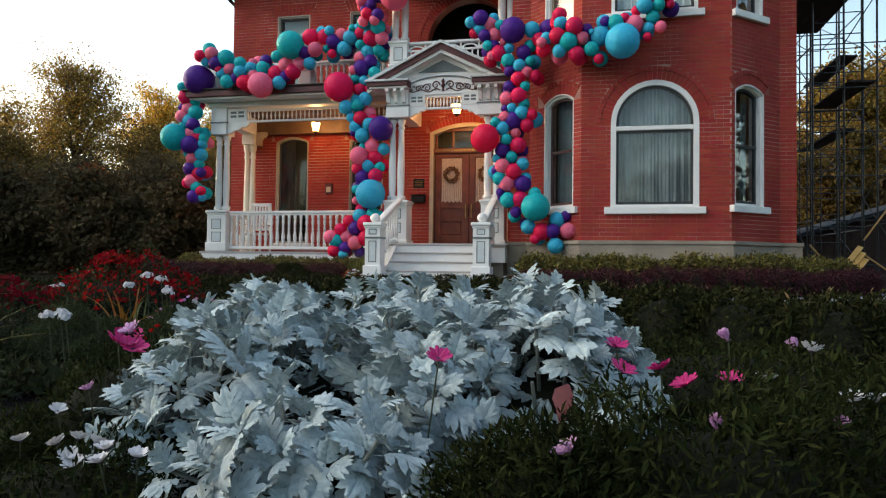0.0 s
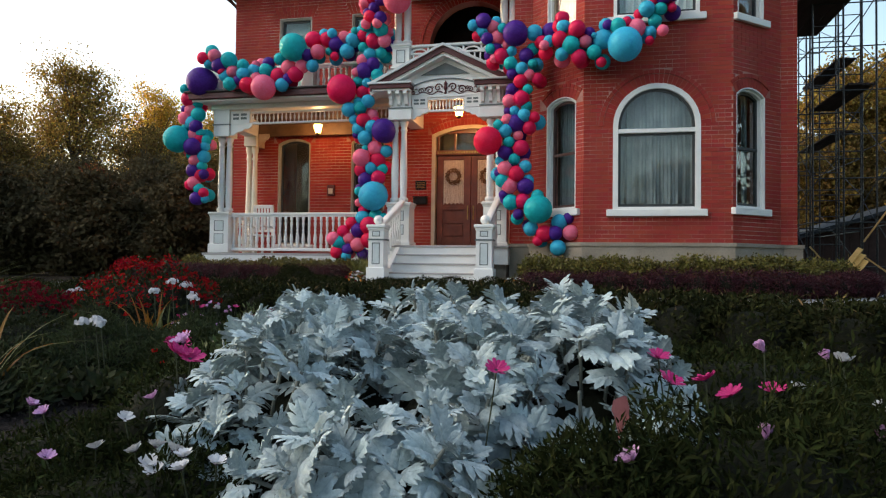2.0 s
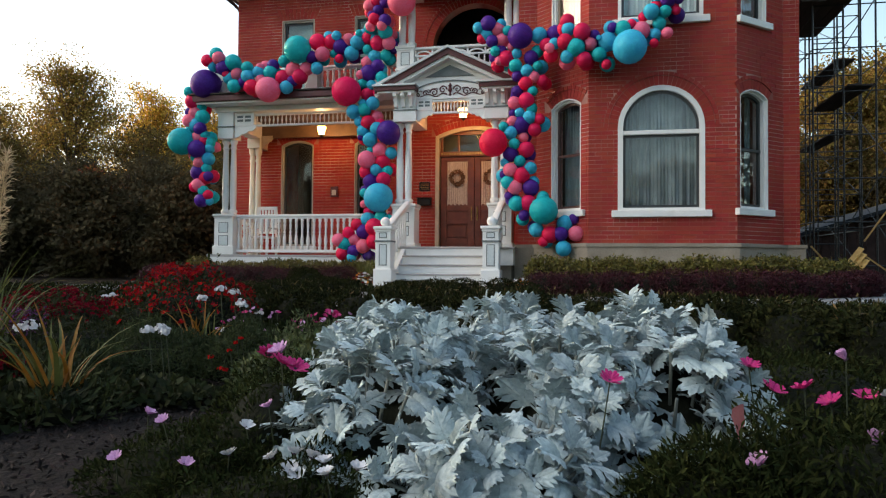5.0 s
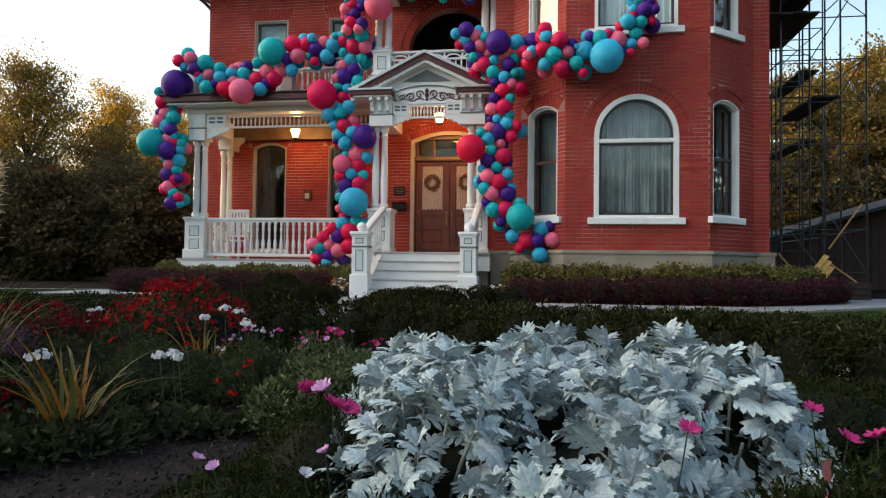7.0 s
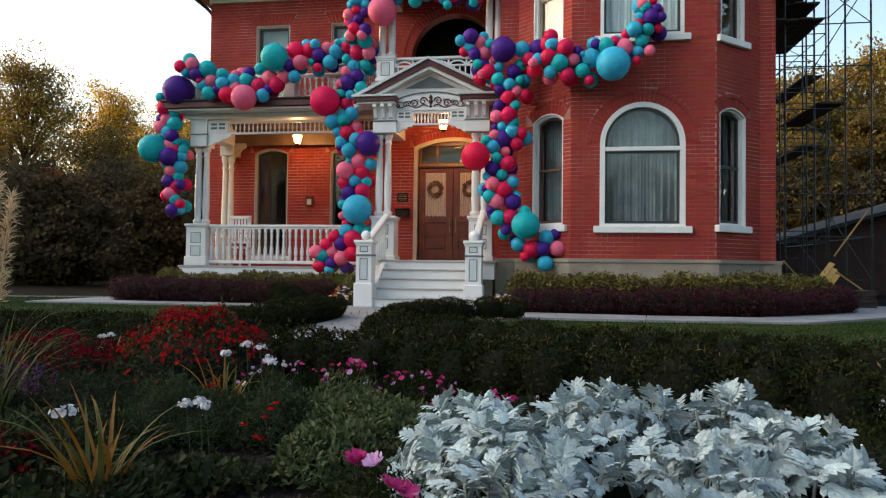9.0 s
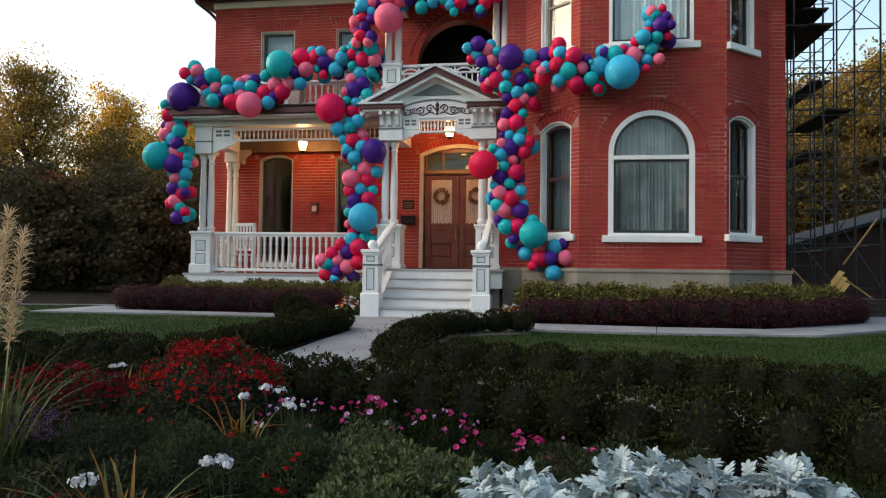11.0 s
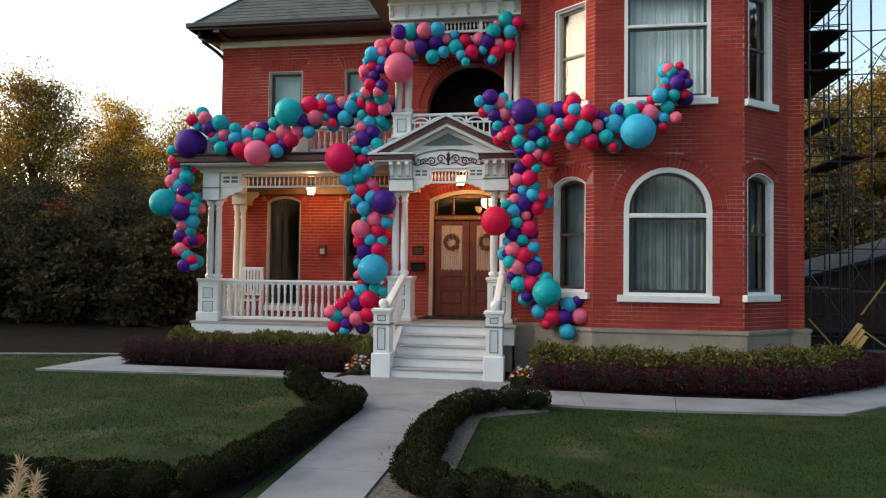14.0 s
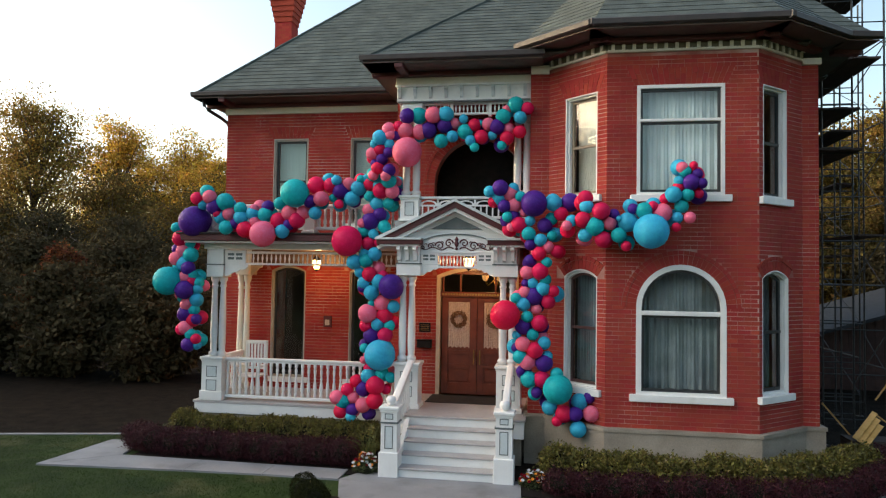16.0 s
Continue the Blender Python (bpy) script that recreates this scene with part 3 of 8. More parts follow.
tagged(quick("shingles", vs, fs, M["slate"], roof_bay), kind="stuff")
eave_run([(-1.72, 12.72), (-0.47, 11.66), (2.60, 11.66), (3.86, 12.72), (4.35, 12.8)], BZ, 0.62)
# chimney with corbelled cap
ch, CW = (-8.88, 19.3), 0.25
bm = bmesh.new()
box(bm, ch[0] - CW, ch[0] + CW, ch[1] - CW, ch[1] + CW, 8.0, 10.7)
chim = part("chimney", bm, M["brick_piece"], house, "red brick chimney with a stepped cap")
bm = bmesh.new()
rows = []
for k in range(6):
    e = CW + 0.028 * (k + 1)
    for z in (10.7 + 0.15 * k, 10.85 + 0.15 * k + (0.5 if k == 5 else 0.0)):
        rows.append([bm.verts.new((ch[0] + e * i, ch[1] + e * j, z)) for i, j in ((-1, -1), (1, -1), (1, 1), (-1, 1))])
for a, b in zip(rows, rows[1:]):
    for k in range(4):
        bm.faces.new((a[k], a[(k + 1) % 4], b[(k + 1) % 4], b[k]))
bm.faces.new(rows[-1])
bm.faces.new(rows[0][::-1])
part("chimney_cap", bm, M["brick_piece"], chim, "corbelled brick chimney cap")
vs, fs = [], []
for s in range(4):
    sv, sf = [], []
    for p, q, za, zb in brick_plan(2 * CW, 8.0, 10.7, []):
        brick_faces(sv, sf, [(p - CW, za), (q - CW, za), (q - CW, zb), (p - CW, zb)], 0.005)
    R = Matrix.Translation((*ch, 0)) @ Matrix.Rotation(s * math.pi / 2, 4, "Z") @ Matrix.Translation((0, -CW, 0))
    k = len(vs)
    vs += [tuple(R @ Vector(v)) for v in sv]
    fs += [tuple(i + k for i in f) for f in sf]
tagged(quick("chimney_bricks", vs, fs, M["brick"], chim), kind="stuff")
# down pipe at the corner of the eave
bm = bmesh.new()
tube(bm, [(-9.25, 15.30, 7.47), (-9.25, 15.32, 7.33), (-9.19, 15.40, 7.25), (-9.06, 15.85, 7.14), (-9.04, 16.12, 7.08), (-9.04, 16.2, 6.9), (-9.04, 16.2, 0.2)], 0.042, 8)
part("down_pipe", bm, M["gutter"], house, "dark metal rain pipe", True)
# ---- porch ----
COLUMN = [(0.085, 0.0), (0.085, 0.03), (0.10, 0.05), (0.10, 0.08), (0.07, 0.11), (0.066, 0.13), (0.074, 0.3), (0.076, 0.62), (0.068, 1.0), (0.056, 1.42), (0.056, 1.46),
          (0.07, 1.475), (0.07, 1.5), (0.058, 1.515), (0.06, 1.56), (0.082, 1.60), (0.088, 1.63), (0.088, 1.68)]
BALUSTER = [(0.044, 0.0), (0.044, 0.06), (0.028, 0.075), (0.044, 0.10), (0.052, 0.16), (0.040, 0.24), (0.023, 0.30), (0.040, 0.325), (0.023, 0.35), (0.034, 0.40), (0.043, 0.46), (0.024, 0.49), (0.044, 0.51), (0.044, 0.57)]


def column(parent, x, y, z0, z1, mat="white", name="column"):
    bm = bmesh.new()
    s = (z1 - z0) / 1.68
    lathe(bm, [(r, z0 + h * s) for r, h in COLUMN], x, y, 16)
    return part(name, bm, M[mat], parent, smooth=True)


def panelled_post(parent, x0, x1, y0, y1, z0, z1, panels, name="pedestal", foot=0.09):
    """A square post with foot, cap and recessed panels outlined in grey; panels: heights (za, zb)."""
    ob = part(name, boxed(x0, x1, y0, y1, z0, z1, bevel=0.004), M["white"], parent)
    if foot:
        part("foot", boxed(x0 - 0.03, x1 + 0.03, y0 - 0.03, y1 + 0.03, z0, z0 + foot, bevel=0.012), M["white"], ob)
    part("cap", boxed(x0 - 0.035, x1 + 0.035, y0 - 0.035, y1 + 0.035, z1 - 0.045, z1 + 0.012, bevel=0.012), M["white"], ob)
    part("neck", boxed(x0 - 0.015, x1 + 0.015, y0 - 0.015, y1 + 0.015, z1 - 0.085, z1 - 0.046, bevel=0.008), M["white"], ob)
    for za, zb in panels:
        e = (x1 - x0) * 0.24
        bm = bmesh.new()
        ring(bm, [(x0 + e, za), (x1 - e, za), (x1 - e, zb), (x0 + e, zb)], [(x0 + e + 0.014, za + 0.014), (x1 - e - 0.014, za + 0.014), (x1 - e - 0.014, zb - 0.014), (x0 + e + 0.014, zb - 0.014)], y0 - 0.006, y0 + 0.004)
        part("panel_mould", bm, M["line"], ob)
        part("panel", boxed(x0 + e + 0.016, x1 - e - 0.016, y0 - 0.003, y0 + 0.004, za + 0.016, zb - 0.016), M["panel"], ob)
    return ob


def rail_run(parent, A, B, z_low, z_top, n, base=0.0):
    """A balustrade from A to B: two rails and turned balusters."""
    Mx, L = wall_frame(A, B)
    part("top_rail", boxed(0, L, -0.055, 0.055, z_top - 0.06, z_top, bevel=0.012), M["white"], parent, matrix=Mx)
    part("sub_rail", boxed(0, L, -0.035, 0.035, z_top - 0.095, z_top - 0.06), M["white"], parent, matrix=Mx)
    part("bottom_rail", boxed(0, L, -0.045, 0.045, z_low, z_low + 0.065, bevel=0.01), M["white"], parent, matrix=Mx)
    h = z_top - 0.095 - z_low - 0.065
    first = None
    for k in range(n):
        m = Mx @ Matrix.Translation((L * (k + 0.5) / n, 0, z_low + 0.065))
        if first is None:
            bm = bmesh.new()
            lathe(bm, [(0.78 * r, z * h / 0.57) for r, z in BALUSTER], seg=9)
            first = part("baluster", bm, M["white"], parent, smooth=True, matrix=m)
        else:
            more(first.data, "baluster", parent, m)


def spindle_frieze(parent, A, B, z0, z1, step=0.1):
    Mx, L = wall_frame(A, B)
    part("frieze_rail", boxed(0, L, -0.03, 0.03, z1 - 0.05, z1, bevel=0.006), M["white"], parent, matrix=Mx)
    part("frieze_rail", boxed(0, L, -0.03, 0.03, z0, z0 + 0.045, bevel=0.006), M["white"], parent, matrix=Mx)
    n = int(L / step)
    first = None
    h = z1 - z0 - 0.095
    for k in range(n):
        m = Mx @ Matrix.Translation((L * (k + 0.5) / n, 0, z0 + 0.045))
        if first is None:
            bm = bmesh.new()
            lathe(bm, [(0.010, 0), (0.012, h * 0.2), (0.022, h * 0.45), (0.022, h * 0.55), (0.012, h * 0.8), (0.010, h)], seg=7)
            first = part("spindle", bm, M["white"], parent, smooth=True, matrix=m)
        else:
            more(first.data, "spindle", parent, m)


def scallop_bracket(parent, x0, x1, y0, y1, z0, z1, flip=False, mat="white"):
    """A sawn bracket with a wavy lower edge; the tall end is at x0 (or x1 when flipped)."""
    n = 14
    pts = []
    for k in range(n + 1):
        f = k / n
        z = z0 + (z1 - 0.06 - z0) * min(1, f ** 0.8) - 0.035 * abs(math.sin(f * 3 * math.pi)) * (f < 0.98)
        pts.append(((x1 - (x1 - x0) * f) if flip else (x0 + (x1 - x0) * f), z))
    pts += [((x0 if flip else x1), z1), ((x1 if flip else x0), z1)]
    bm = bmesh.new()
    prism(bm, pts, y0, y1)
    return part("bracket", bm, M[mat], parent)


def vent_block(parent, x0, x1, y0, y1, z0, z1, cols=2):
    """A white block with small dark louvre openings."""
    ob = part("vent_block", boxed(x0, x1, y0, y1, z0, z1, bevel=0.006), M["white"], parent)
    w, h = (x1 - x0), (z1 - z0)
    for i in range(cols):
        for j in range(2):
            a = x0 + w * (0.14 + 0.40 * i * 2 / cols)
            part("louvre", boxed(a, a + w * 0.30 * 2 / cols, y0 - 0.004, y0 + 0.01, z0 + h * (0.34 + 0.28 * j), z0 + h * (0.34 + 0.28 * j) + h * 0.17), M["line"], ob)
    return ob


M["porch_ceiling"] = surface("brown_board_ceiling", (0.10, 0.055, 0.03), (0.16, 0.09, 0.05), 4.0, 0.6, 0.15, 60)
M["hall_glass"] = surface("dim_amber_glass", (0.8, 0.36, 0.12), (0.8, 0.42, 0.16), 3.0, 0.4, 0.0, 60, glow=0.3)
porch = thing("porch", "white painted wooden porch with turned balusters and paired columns", "porch")
FZ = 0.70
bm = bmesh.new()
slab(bm, [(-8.58, 13.965), (-4.05, 13.965), (-4.05, 15.94), (-8.58, 15.94)], FZ - 0.05, FZ)
part("floor_board", bm, M["floorpaint"], porch, "grey painted porch floor")
part("skirt", boxed(-8.55, -4.05, 13.975, 14.03, 0.44, FZ - 0.05, bevel=0.006), M["white"], porch)
part("skirt", boxed(-8.55, -8.48, 14.031, 15.9, 0.44, FZ - 0.05, bevel=0.006), M["white"], porch)
part("base_wall", boxed(-8.5, -4.05, 14.032, 14.13, 0.0, 0.45), M["foundation"], porch)
panelled_post(porch, -8.42, -7.97, 14.0, 14.42, FZ, 1.60, [(0.90, 1.13), (1.19, 1.42)], foot=0.2)
rail_run(porch, (-7.97, 14.16), (-4.08, 14.16), 0.75, 1.60, 28)
rail_run(porch, (-8.25, 15.7), (-8.25, 14.42), 0.75, 1.60, 9)
for x in (-8.25, -8.06):
    column(porch, x, 14.17, 1.61, 3.31)
for x in (-8.34, -8.185):
    column(porch, x, 15.62, FZ, 3.36, "cream")
part("corner_block", boxed(-8.36, -7.98, 13.98, 14.36, 3.31, 3.90, bevel=0.006), M["white"], porch)
part("block_mould", boxed(-8.38, -7.965, 13.96, 14.38, 3.56, 3.585), M["line"], porch)
vent_block(porch, -7.97, -7.50, 14.02, 14.12, 3.58, 3.88)
scallop_bracket(porch, -7.97, -7.45, 14.03, 14.11, 3.33, 3.60)
part("capital_block", boxed(-8.43, -8.095, 15.50, 15.74, 3.36, 3.60, bevel=0.006), M["cream"], porch)
part("side_plate", boxed(-8.43, -8.095, 15.745, 15.94, 3.36, 3.60), M["tan"], porch)
scallop_bracket(porch, -8.09, -7.80, 15.58, 15.64, 3.34, 3.66, mat="tan")
part("side_beam", boxed(-8.09, -4.6, 15.60, 15.66, 3.60, 3.98), M["porch_ceiling"], porch)
spindle_frieze(porch, (-7.5, 14.08), (-4.1, 14.08), 3.57, 3.86)
part("beam", boxed(-8.42, -4.0, 13.96, 14.30, 3.90, 4.02, bevel=0.008), M["white"], porch)
part("beam", boxed(-8.40, -8.10, 14.3, 15.9, 3.60, 4.02, bevel=0.008), M["white"], porch)
part("cornice", boxed(-8.72, -3.9, 13.62, 15.95, 4.02, 4.06, bevel=0.008), M["white"], porch)
part("fascia", boxed(-8.80, -3.9, 13.56, 15.95, 4.061, 4.20, bevel=0.012), M["maroon"], porch, "dark maroon painted roof edge")
part("roof_deck", boxed(-8.84, -3.9, 13.52, 15.94, 4.201, 4.235, bevel=0.01), M["gutter"], porch)
part("porch_ceiling", boxed(-8.1, -4.05, 14.3, 15.94, 3.985, 4.015), M["porch_ceiling"], porch)
# rail on the porch roof
panelled_post(porch, -8.5, -8.24, 13.95, 14.2, 4.24, 4.95, [], foot=0.06)
panelled_post(porch, -6.22, -5.98, 13.95, 14.2, 4.24, 4.72, [], foot=0.06)
rail_run(porch, (-8.24, 14.08), (-6.22, 14.08), 4.32, 4.86, 15)
rail_run(porch, (-5.98, 14.08), (-4.0, 14.08), 4.32, 4.86, 15)

# ---- entry portico with pediment ----
portico = thing("entry_portico", "white gabled entry portico with paired columns and maroon scrollwork", "portico")
GZ = 0.85
part("floor_board", boxed(-4.08, -1.52, 12.72, 15.06, GZ - 0.04, GZ, bevel=0.006), M["floorpaint"], portico, "grey painted entry floor")
part("skirt", boxed(-4.05, -1.55, 12.78, 15.0, 0.5, GZ - 0.04), M["white"], portico)
part("base_wall", boxed(-4.0, -1.6, 12.9, 15.0, 0.0, 0.5), M["foundation"], portico)
panelled_post(portico, -4.06, -3.60, 13.30, 13.72, GZ, 1.72, [(1.08, 1.28), (1.36, 1.56)])
panelled_post(portico, -2.10, -1.64, 13.30, 13.72, GZ, 1.72, [(1.08, 1.28), (1.36, 1.56)])
for x in (-3.955, -3.775, -2.00, -1.82):
    column(portico, x, 13.48, 1.735, 3.40)
for x0, x1, s in ((-4.06, -3.58, 1), (-2.19, -1.71, -1)):
    part("capital_block", boxed(x0, x1, 13.30, 13.66, 3.40, 3.64, bevel=0.006), M["white"], portico)
    part("capital_mould", boxed(x0 - 0.012, x1 + 0.012, 13.285, 13.67, 3.62, 3.645), M["line"], portico)
    part("upper_block", boxed(x0 + 0.02, x1 - 0.02, 13.33, 13.66, 3.645, 3.96, bevel=0.006), M["white"], portico)
    for k in range(3):
        xa = x0 + 0.02 + k * 0.16
        bm = bmesh.new()
        prism_pts = [(0.0, 3.96), (-0.16, 3.96), (-0.17, 3.90), (-0.11, 3.86), (-0.07, 3.78), (-0.05, 3.70), (0.0, 3.68)]
        a = [bm.verts.new((xa, 13.33 + v, z)) for v, z in prism_pts]
        b = [bm.verts.new((xa + 0.07, 13.33 + v, z)) for v, z in prism_pts]
        bm.faces.new(a), bm.faces.new(b[::-1])
        for i in range(7):
            bm.faces.new((a[i], b[i], b[(i + 1) % 7], a[(i + 1) % 7]))
        part("console", bm, M["white"], portico)
    if s > 0:
        vent_block(portico, x1 - 0.01, x1 + 0.32, 13.36, 13.46, 3.62, 3.86)
        scallop_bracket(portico, x1, x1 + 0.34, 13.37, 13.45, 3.42, 3.64)
    else:
        vent_block(portico, x0 - 0.32, x0 + 0.01, 13.36, 13.46, 3.62, 3.86)
        scallop_bracket(portico, x0 - 0.34, x0, 13.37, 13.45, 3.42, 3.64, flip=True)
spindle_frieze(portico, (-3.26, 13.41), (-2.51, 13.41), 3.55, 3.84, 0.065)
PA = (-2.92, 4.84)
PL, PR, PZ = -4.42, -1.42, 4.10
# tympanum wall, with its arch board and the scrolls
bm = bmesh.new()
prism(bm, [(-4.05, 3.86), (-1.73, 3.86), (-1.73, 4.2), (PA[0], 4.70), (-4.05, 4.2)], 13.44, 13.6)
part("tympanum", bm, M["white"], portico)
bm = bmesh.new()
n = 22
arc = [(-2.90 + 0.84 * math.cos(math.pi * k / n), 3.87 + 0.33 * math.sin(math.pi * k / n)) for k in range(n + 1)]
prism(bm, arc, 13.385, 13.44)
arch_board = part("arch_board", bm, M["white"], portico)
bm = bmesh.new()
out = [(-2.90 + 0.87 * math.cos(math.pi * k / n), 3.865 + 0.36 * math.sin(math.pi * k / n)) for k in range(n + 1)]
ring(bm, out, arc, 13.365, 13.44)
part("arch_mould", bm, M["line"], portico)
part("arch_rail", boxed(-3.8, -2.0, 13.36, 13.5, 3.84, 3.885, bevel=0.006), M["white"], portico)
bm = bmesh.new()
prism(bm, [(PA[0] - 0.50, 4.31), (PA[0] + 0.50, 4.31), (PA[0], 4.545)], 13.42, 13.45)
part("gable_panel", bm, M["line"], portico)


def scroll(cx, cz, r, turns, start, sense):
    pts = []
    for k in range(26):
        f = k / 25
        a = start + sense * turns * 2 * math.pi * f
        rr = r * (1 - 0.85 * f)
        pts.append((cx + rr * math.cos(a), 13.378, cz + rr * math.sin(a)))
    return pts


for s in (-1, 1):
    bm = bmesh.new()
    tube(bm, scroll(-2.90 + s * 0.15, 4.035, 0.085, 1.35, math.pi * (0 if s < 0 else 1), -s), 0.016, 5, 0.010)
    tube(bm, scroll(-2.90 + s * 0.33, 3.985, 0.085, 1.35, math.pi * (1 if s < 0 else 0), s), 0.016, 5, 0.010)
    tube(bm, scroll(-2.90 + s * 0.51, 3.975, 0.062, 1.3, math.pi * (0 if s < 0 else 1), -s), 0.014, 5, 0.009)
    tube(bm, scroll(-2.90 + s * 0.66, 3.945, 0.040, 1.2, math.pi * (1 if s < 0 else 0), s), 0.012, 5, 0.008)
    tube(bm, [(-2.90 + s * (0.06 + 0.66 * f), 13.378, 3.93 + 0.035 * math.sin(f * 13) * (1 - 0.5 * f)) for f in [k / 16 for k in range(17)]], 0.014, 5, 0.008)
    for f in (0.25, 0.42, 0.58):
        tube(bm, [(-2.90 + s * f, 13.378, 4.06 - 0.09 * f), (-2.90 + s * (f + 0.02), 13.378, 4.10 - 0.13 * f), (-2.90 + s * (f + 0.06), 13.378, 4.11 - 0.17 * f)], 0.013, 5, 0.005)
    part("scrollwork", bm, M["maroon"], arch_board, "maroon painted scroll ornament")
bm = bmesh.new()
lathe(bm, [(0.004, 3.90), (0.035, 3.92), (0.014, 3.96), (0.045, 4.02), (0.026, 4.08), (0.040, 4.11), (0.004, 4.17)], -2.90, 13.378, 10)
part("scrollwork", bm, M["maroon"], arch_board)
# raking and level cornices
for sx, ex in ((PL, PA[0]), (PR, PA[0])):
    sgn = 1 if ex > sx else -1
    for name, lo, hi, v0, v1, mat in (("rake_lower", -0.20, -0.13, 13.24, 13.6, "white"), ("rake_band", -0.13, -0.015, 13.20, 13.6, "maroon"), ("rake_crown", -0.015, 0.035, 13.15, 13.6, "panel")):
        bm = bmesh.new()
        prism(bm, [(sx, PZ + lo), (ex, PA[1] + lo), (ex, PA[1] + hi), (sx - sgn * 0.03, PZ + hi)], v0, v1)
        part(name, bm, M[mat], portico)
    a, b = (sx, sx + 0.86) if sgn > 0 else (sx - 0.86, sx)
    part("return_lower", boxed(a + 0.05, b - 0.03, 13.16, 13.6, 3.96, 4.0, bevel=0.006), M["white"], portico)
    part("return_band", boxed(a, b, 13.12, 13.6, 4.0, 4.085, bevel=0.006), M["maroon"], portico)
    part("return_crown", boxed(a - 0.03, b + 0.02, 13.08, 13.6, 4.085, 4.125, bevel=0.006), M["panel"], portico)
for sx in (PL, PR):
    bm = bmesh.new()
    v = [bm.verts.new(p) for p in ((sx, 13.27, PZ + 0.02), (PA[0], 13.27, PA[1] + 0.02), (PA[0], 15.0, PA[1] + 0.02), (sx, 15.0, PZ + 0.02),
                                   (sx, 13.27, PZ - 0.06), (PA[0], 13.27, PA[1] - 0.06), (PA[0], 15.0, PA[1] - 0.06), (sx, 15.0, PZ - 0.06))]
    for q in ((0, 1, 2, 3), (4, 7, 6, 5), (0, 4, 5, 1), (1, 5, 6, 2), (2, 6, 7, 3), (3, 7, 4, 0)):
        bm.faces.new([v[i] for i in q])
    part("gable_roof", bm, M["slate"], portico)
for x0 in (-4.06, -2.0):
    part("side_beam", boxed(x0, x0 + 0.30, 13.66, 15.05, 3.55, 3.98, bevel=0.006), M["white"], portico)
part("portico_ceiling", boxed(-4.0, -1.7, 13.6, 15.06, 3.98, 4.01), M["porch_ceiling"], portico)

# ---- stairs ----
stairs = thing("front_stairs", "white painted wooden front steps with square newel posts", "stairs")
for k in range(5):
    y0 = 11.74 + 0.25 * k
    z = 0.17 * (k + 1)
    part("riser", boxed(-3.62, -1.97, y0, y0 + 0.03, 0.17 * k, z - 0.03), M["white"], stairs)
    if k < 4:
        part("tread", boxed(-3.62, -1.97, y0 - 0.03, y0 + 0.28, z - 0.032, z, bevel=0.008), M["floorpaint"], stairs)
for x0 in (-3.70, -1.97):
    bm = bmesh.new()
    a = [bm.verts.new((x0, y, z)) for y, z in ((11.9, 0.0), (12.78, 0.0), (12.78, 0.84), (11.9, 0.30))]
    b = [bm.verts.new((x0 + 0.08, y, z)) for y, z in ((11.9, 0.0), (12.78, 0.0), (12.78, 0.84), (11.9, 0.30))]
    bm.faces.new(a), bm.faces.new(b[::-1])
    for i in range(4):
        bm.faces.new((a[i], b[i], b[(i + 1) % 4], a[(i + 1) % 4]))
    part("stringer", bm, M["white"], stairs)
for x0 in (-3.91, -1.97):
    post = panelled_post(stairs, x0, x0 + 0.28, 11.70, 11.98, 0.0, 1.17, [(0.48, 0.86), (0.97, 1.07)], "newel_post", foot=0)
    part("foot", boxed(x0 - 0.03, x0 + 0.31, 11.67, 12.01, 0.0, 0.42, bevel=0.01), M["white"], post)
    part("mould", boxed(x0 - 0.014, x0 + 0.294, 11.686, 11.994, 0.90, 0.93), M["line"], post)
    bm = bmesh.new()
    bmesh.ops.create_uvsphere(bm, u_segments=20, v_segments=12, radius=0.088, matrix=Matrix.Translation((x0 + 0.14, 11.84, 1.268)))
    part("ball_finial", bm, M["white"], post, smooth=True)
    xr = x0 + 0.14 if x0 > -3 else x0 + 0.16
    bm = bmesh.new()
    pts = [(11.95, 1.20), (13.32, 1.74)]
    for (ya, za), (yb, zb) in zip(pts, pts[1:]):
        v = [bm.verts.new((xr + dx, y, z + dz)) for y, z in ((ya, za), (yb, zb)) for dx, dz in ((-0.06, -0.04), (0.06, -0.04), (0.06, 0.03), (0.03, 0.045), (-0.03, 0.045), (-0.06, 0.03))]
        for i in range(6):
            bm.faces.new((v[i], v[(i + 1) % 6], v[6 + (i + 1) % 6], v[6 + i]))
        bm.faces.new(v[:6][::-1]), bm.faces.new(v[6:])
    part("handrail", bm, M["white"], stairs)
    for k in range(8):
        y = 12.08 + 0.15 * k
        zt = 1.20 + (y - 11.95) * 0.54 / 1.37 - 0.04
        zb = max(0.30, 0.36 + (y - 11.9) * 0.6)
        zb = min(zb, 0.86)
        bm = bmesh.new()
        h = zt - zb
        lathe(bm, [(0.75 * r, zb + z * h / 0.57) for r, z in BALUSTER], xr, y, 8)
        part("baluster", bm, M["white"], stairs, smooth=True)

